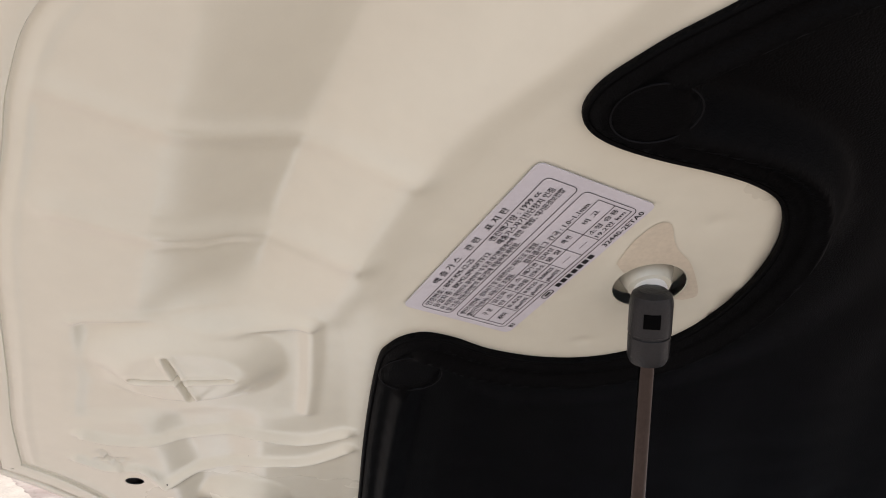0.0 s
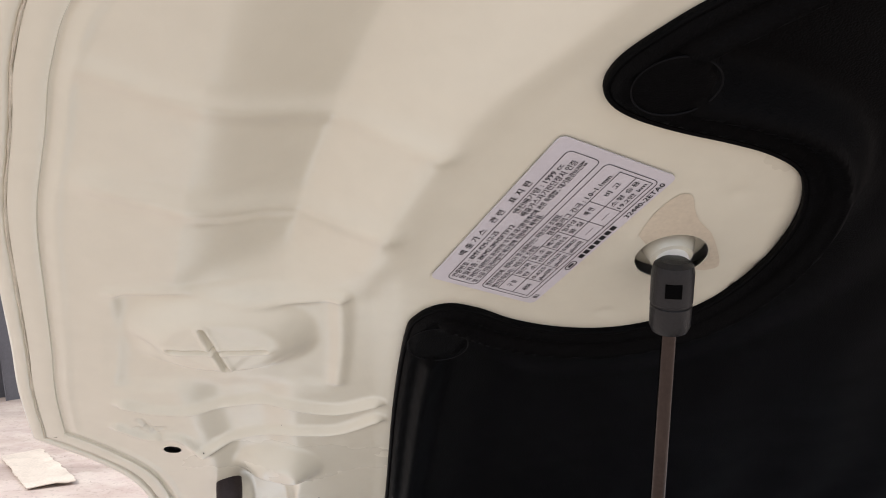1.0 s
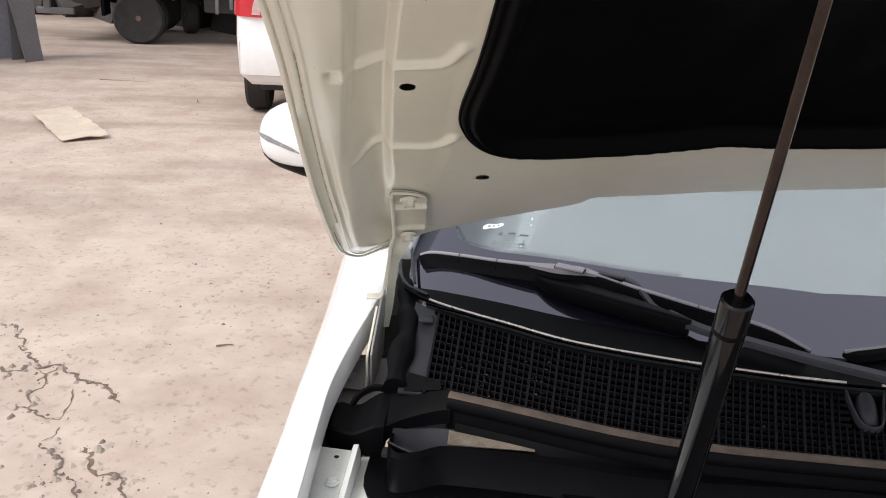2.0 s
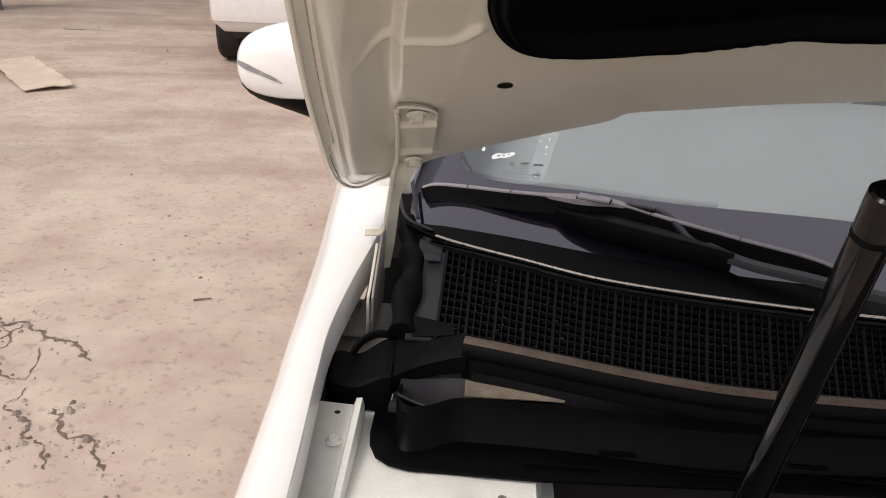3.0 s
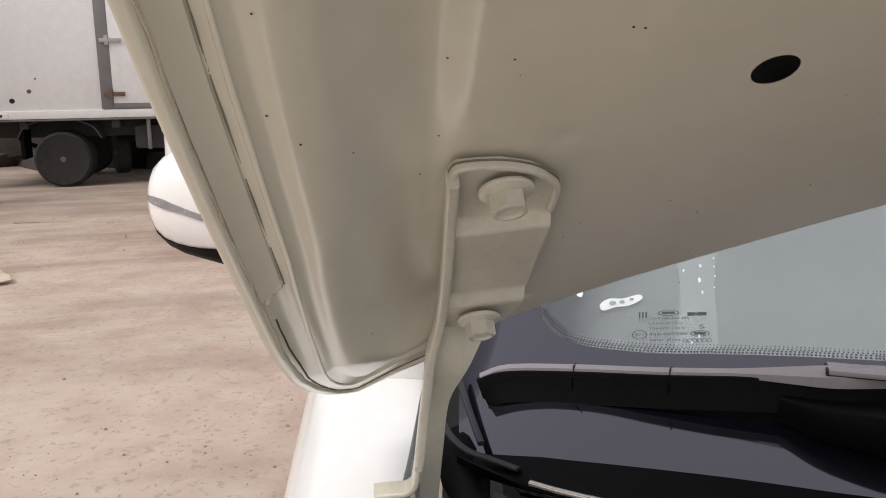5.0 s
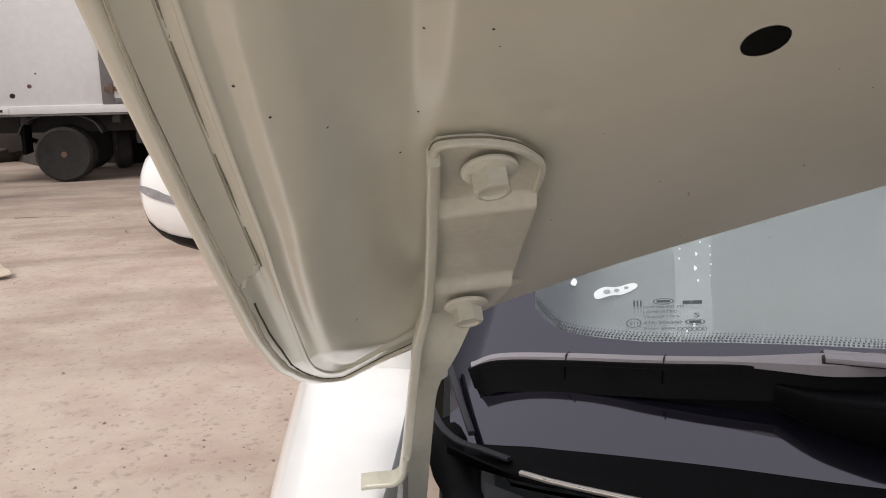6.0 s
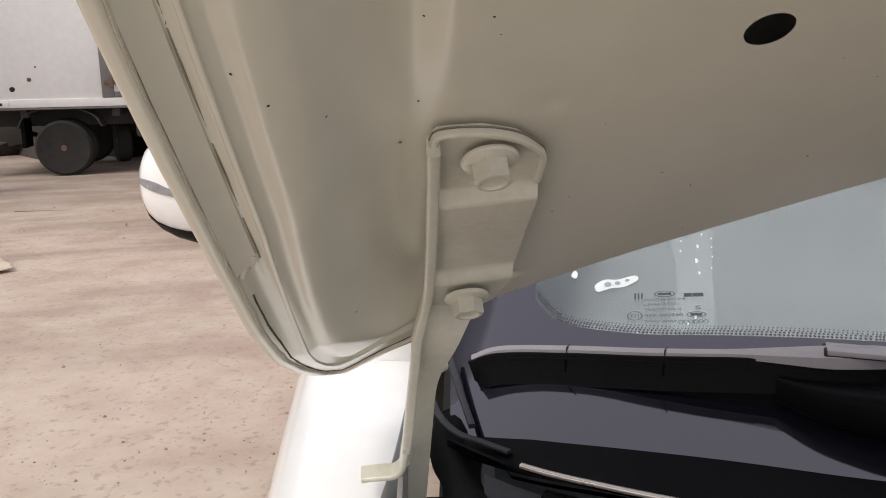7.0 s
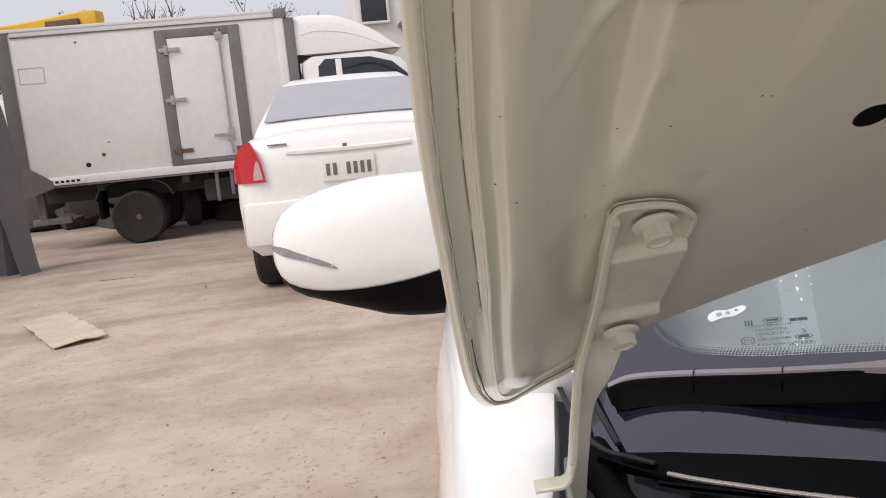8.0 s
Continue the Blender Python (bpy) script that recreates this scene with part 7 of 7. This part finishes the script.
box_part("paper_tag", (0, 0, 0), (0.28, 0.01, 0.14), M_NUT, shelter, 0.0, Matrix.Translation((-5.43, 8.02, 2.13)) @ pose(0, 0, 0, 0, 0, 44.5), "small white paper tag")

# ---- far yard ----
machine = thing("yellow_machine", "yellow digger boom standing behind the truck", "digger", (-8.6, 16.5, GROUND))
boom = catmull([(-10.2, 15.6, 2.93), (-9.4, 15.7, 3.02), (-8.6, 15.9, 3.10), (-7.4, 16.0, 3.22)], 6)
sweep_part("boom", boom, rect2(0.30, 0.42, 0.04), M_YELLOW, machine, label="yellow boom")
box_part("boom_end", (-7.34, 15.98, 3.22), (0.32, 0.35, 0.38), M_YELLOW, machine, 0.05)
box_part("dark_recess", (-7.8, 15.80, 3.18), (0.62, 0.1, 0.22), M_RUST, machine, 0.03)
box_part("machine_body", (-10.4, 16.6, 0.9), (2.2, 1.6, 1.4), M_RUST, machine, 0.1)
box_part("crawler", (-9.8, 16.6, 0.12), (3.0, 2.0, 0.38), M_CHASSIS, machine, 0.08)
stack = thing("stacked_goods", "pale bundles on a dark rack behind the truck", "rack", (-7.0, 12.8, GROUND))
box_part("shelf", (-7.0, 12.8, 1.30), (1.6, 0.6, 0.06), M_RUST, stack, 0.01)
for x in (-7.7, -6.35):
    box_part("post", (x, 12.8, 0.62), (0.07, 0.5, 1.40), M_RUST, stack, 0.01)
for x, s in ((-7.3, 0.5), (-6.75, 0.42)):
    box_part("sack", (x, 12.8, 1.33 + s / 2), (s, 0.5, s), M_NUT, stack, 0.10)
random.seed(31)
# dark pieces are added in place of shade under the truck; pale ones are debris
heap = thing("shade_heap", "added low heap behind the truck, dark for its shade, with pale debris", "scrap", (-3.5, 13.4, GROUND))
M_HEAP_SHADE = mat("heap_shade", (0.05, 0.042, 0.038), 0.85, var=0.4, scale=6, stain=0.3)
M_PALE = mat("pale_debris", (0.45, 0.42, 0.39), 0.8, var=0.3, scale=6)
for i in range(90):
    w, h = random.uniform(0.3, 1.0), random.uniform(0.15, 0.55)
    m = pose(random.uniform(-7.8, 0.8), random.uniform(12.0, 13.6), GROUND + random.uniform(0.03, 0.45), random.uniform(-25, 25), random.uniform(-25, 25), random.uniform(0, 180))
    box_part("heap_piece", (0, 0, 0), (w, random.uniform(0.2, 0.6), h), M_PALE if i % 9 == 0 else M_HEAP_SHADE, heap, 0.02, m)
M_WALL = mat("pale_render", (0.72, 0.71, 0.70), 0.8, var=0.06, scale=0.8)
house = thing("far_building", "pale rendered building with a dark upper window", "building", (0.5, 24, GROUND))
HM = pose(-3.6, 22.0, GROUND, 0, 0, 12)
box_part("wall", (4.0, 3.0, 2.6), (8.0, 6.0, 5.2), M_WALL, house, 0.03, HM)
box_part("roof", (4.0, 3.0, 5.28), (8.3, 6.3, 0.14), M_ALU, house, 0.03, HM)
hwin = box_part("window", (0.45, -0.03, 3.90), (0.62, 0.10, 1.0), M_WIN, house, 0.01, HM, "dark window")
for c, s in (((0.45, -0.06, 4.43), (0.74, 0.08, 0.06)), ((0.45, -0.06, 3.37), (0.74, 0.10, 0.06)), ((0.11, -0.06, 3.90), (0.06, 0.08, 1.0)), ((0.79, -0.06, 3.90), (0.06, 0.08, 1.0))):
    box_part("window_frame", c, s, M_BOX, hwin, 0.006, HM)
box_part("awning", (2.2, -0.5, 3.25), (2.4, 1.0, 0.06), M_ALU, house, 0.01, HM)

# bare trees beyond the truck
M_BARK = mat("bark", (0.13, 0.095, 0.075), 0.9, var=0.3, scale=10)
M_DRY = mat("dry_leaves", (0.22, 0.14, 0.10), 0.8, var=0.4, scale=5)


def bare_tree(x, y, h, seed):
    random.seed(seed)
    t = thing("bare_tree", "bare wintry tree with a few dry leaves", "tree", (x, y, GROUND), "trees beyond the yard")
    tv, tf, lv, lf = [], [], [], []

    def limb(p, d, length, r, level):
        path, q = [p], p
        for k in range(4):
            d = (d + Vector((random.uniform(-1, 1), random.uniform(-1, 1), random.uniform(-0.3, 0.6))) * 0.18).normalized()
            q = q + d * length / 4
            path.append(q)
        v, f = sweep(path, circle2(r, 5), up=(0.3, 0.9, 0.1), scales=[1 - 0.14 * k for k in range(5)])
        k0 = len(tv)
        tv.extend(v)
        tf.extend([tuple(a + k0 for a in g) for g in f])
        if level >= 3:
            for _ in range(3):
                c = path[random.randrange(1, 5)] + Vector([random.gauss(0, 0.06) for _ in range(3)])
                s = random.uniform(0.03, 0.07)
                k1 = len(lv)
                lv.extend([c + Vector([random.uniform(-s, s) for _ in range(3)]) for _ in range(3)])
                lf.append((k1, k1 + 1, k1 + 2))
            return
        for _ in range(4 if level else 5):
            k = random.randrange(2, 5)
            nd = (d + Vector((random.uniform(-1, 1), random.uniform(-1, 1), random.uniform(-0.1, 0.7))) * 0.8).normalized()
            limb(path[k], nd, length * random.uniform(0.5, 0.75), r * 0.5, level + 1)

    limb(Vector((x, y, GROUND - 0.05)), Vector((0, 0, 1)), h * 0.45, 0.11, 0)
    part("trunk", mesh_of("trunk", tv, tf), M_BARK, t)
    tagged(part("dry_foliage", mesh_of("dry_foliage", lv, lf, False), M_DRY, t), kind="stuff")


for k, (x, y, h) in enumerate(((-9.0, 24.0, 5.6), (-7.2, 25.5, 5.4), (-5.6, 24.5, 5.2), (-11.5, 25, 5.0), (-13.5, 23, 4.8))):
    bare_tree(x, y, h, 40 + k)
M_HAZE = mat("far_scrub", (0.34, 0.31, 0.29), 1.0, var=0.25, scale=0.3)
rows = [[(x, 46 + 3 * math.sin(x * 0.11), z * (1 + 0.35 * math.sin(x * 0.9) + 0.25 * math.sin(x * 2.3))) for x in np.linspace(-70, 60, 90)] for z in (-0.1, 1.6, 2.6)]
v, f = loft(rows)
ridge = part("backdrop", solid(v, f, 0.5, "backdrop"), M_HAZE)
tagged(ridge, "hazy low scrub at the end of the yard", "backdrop", kind="structure")
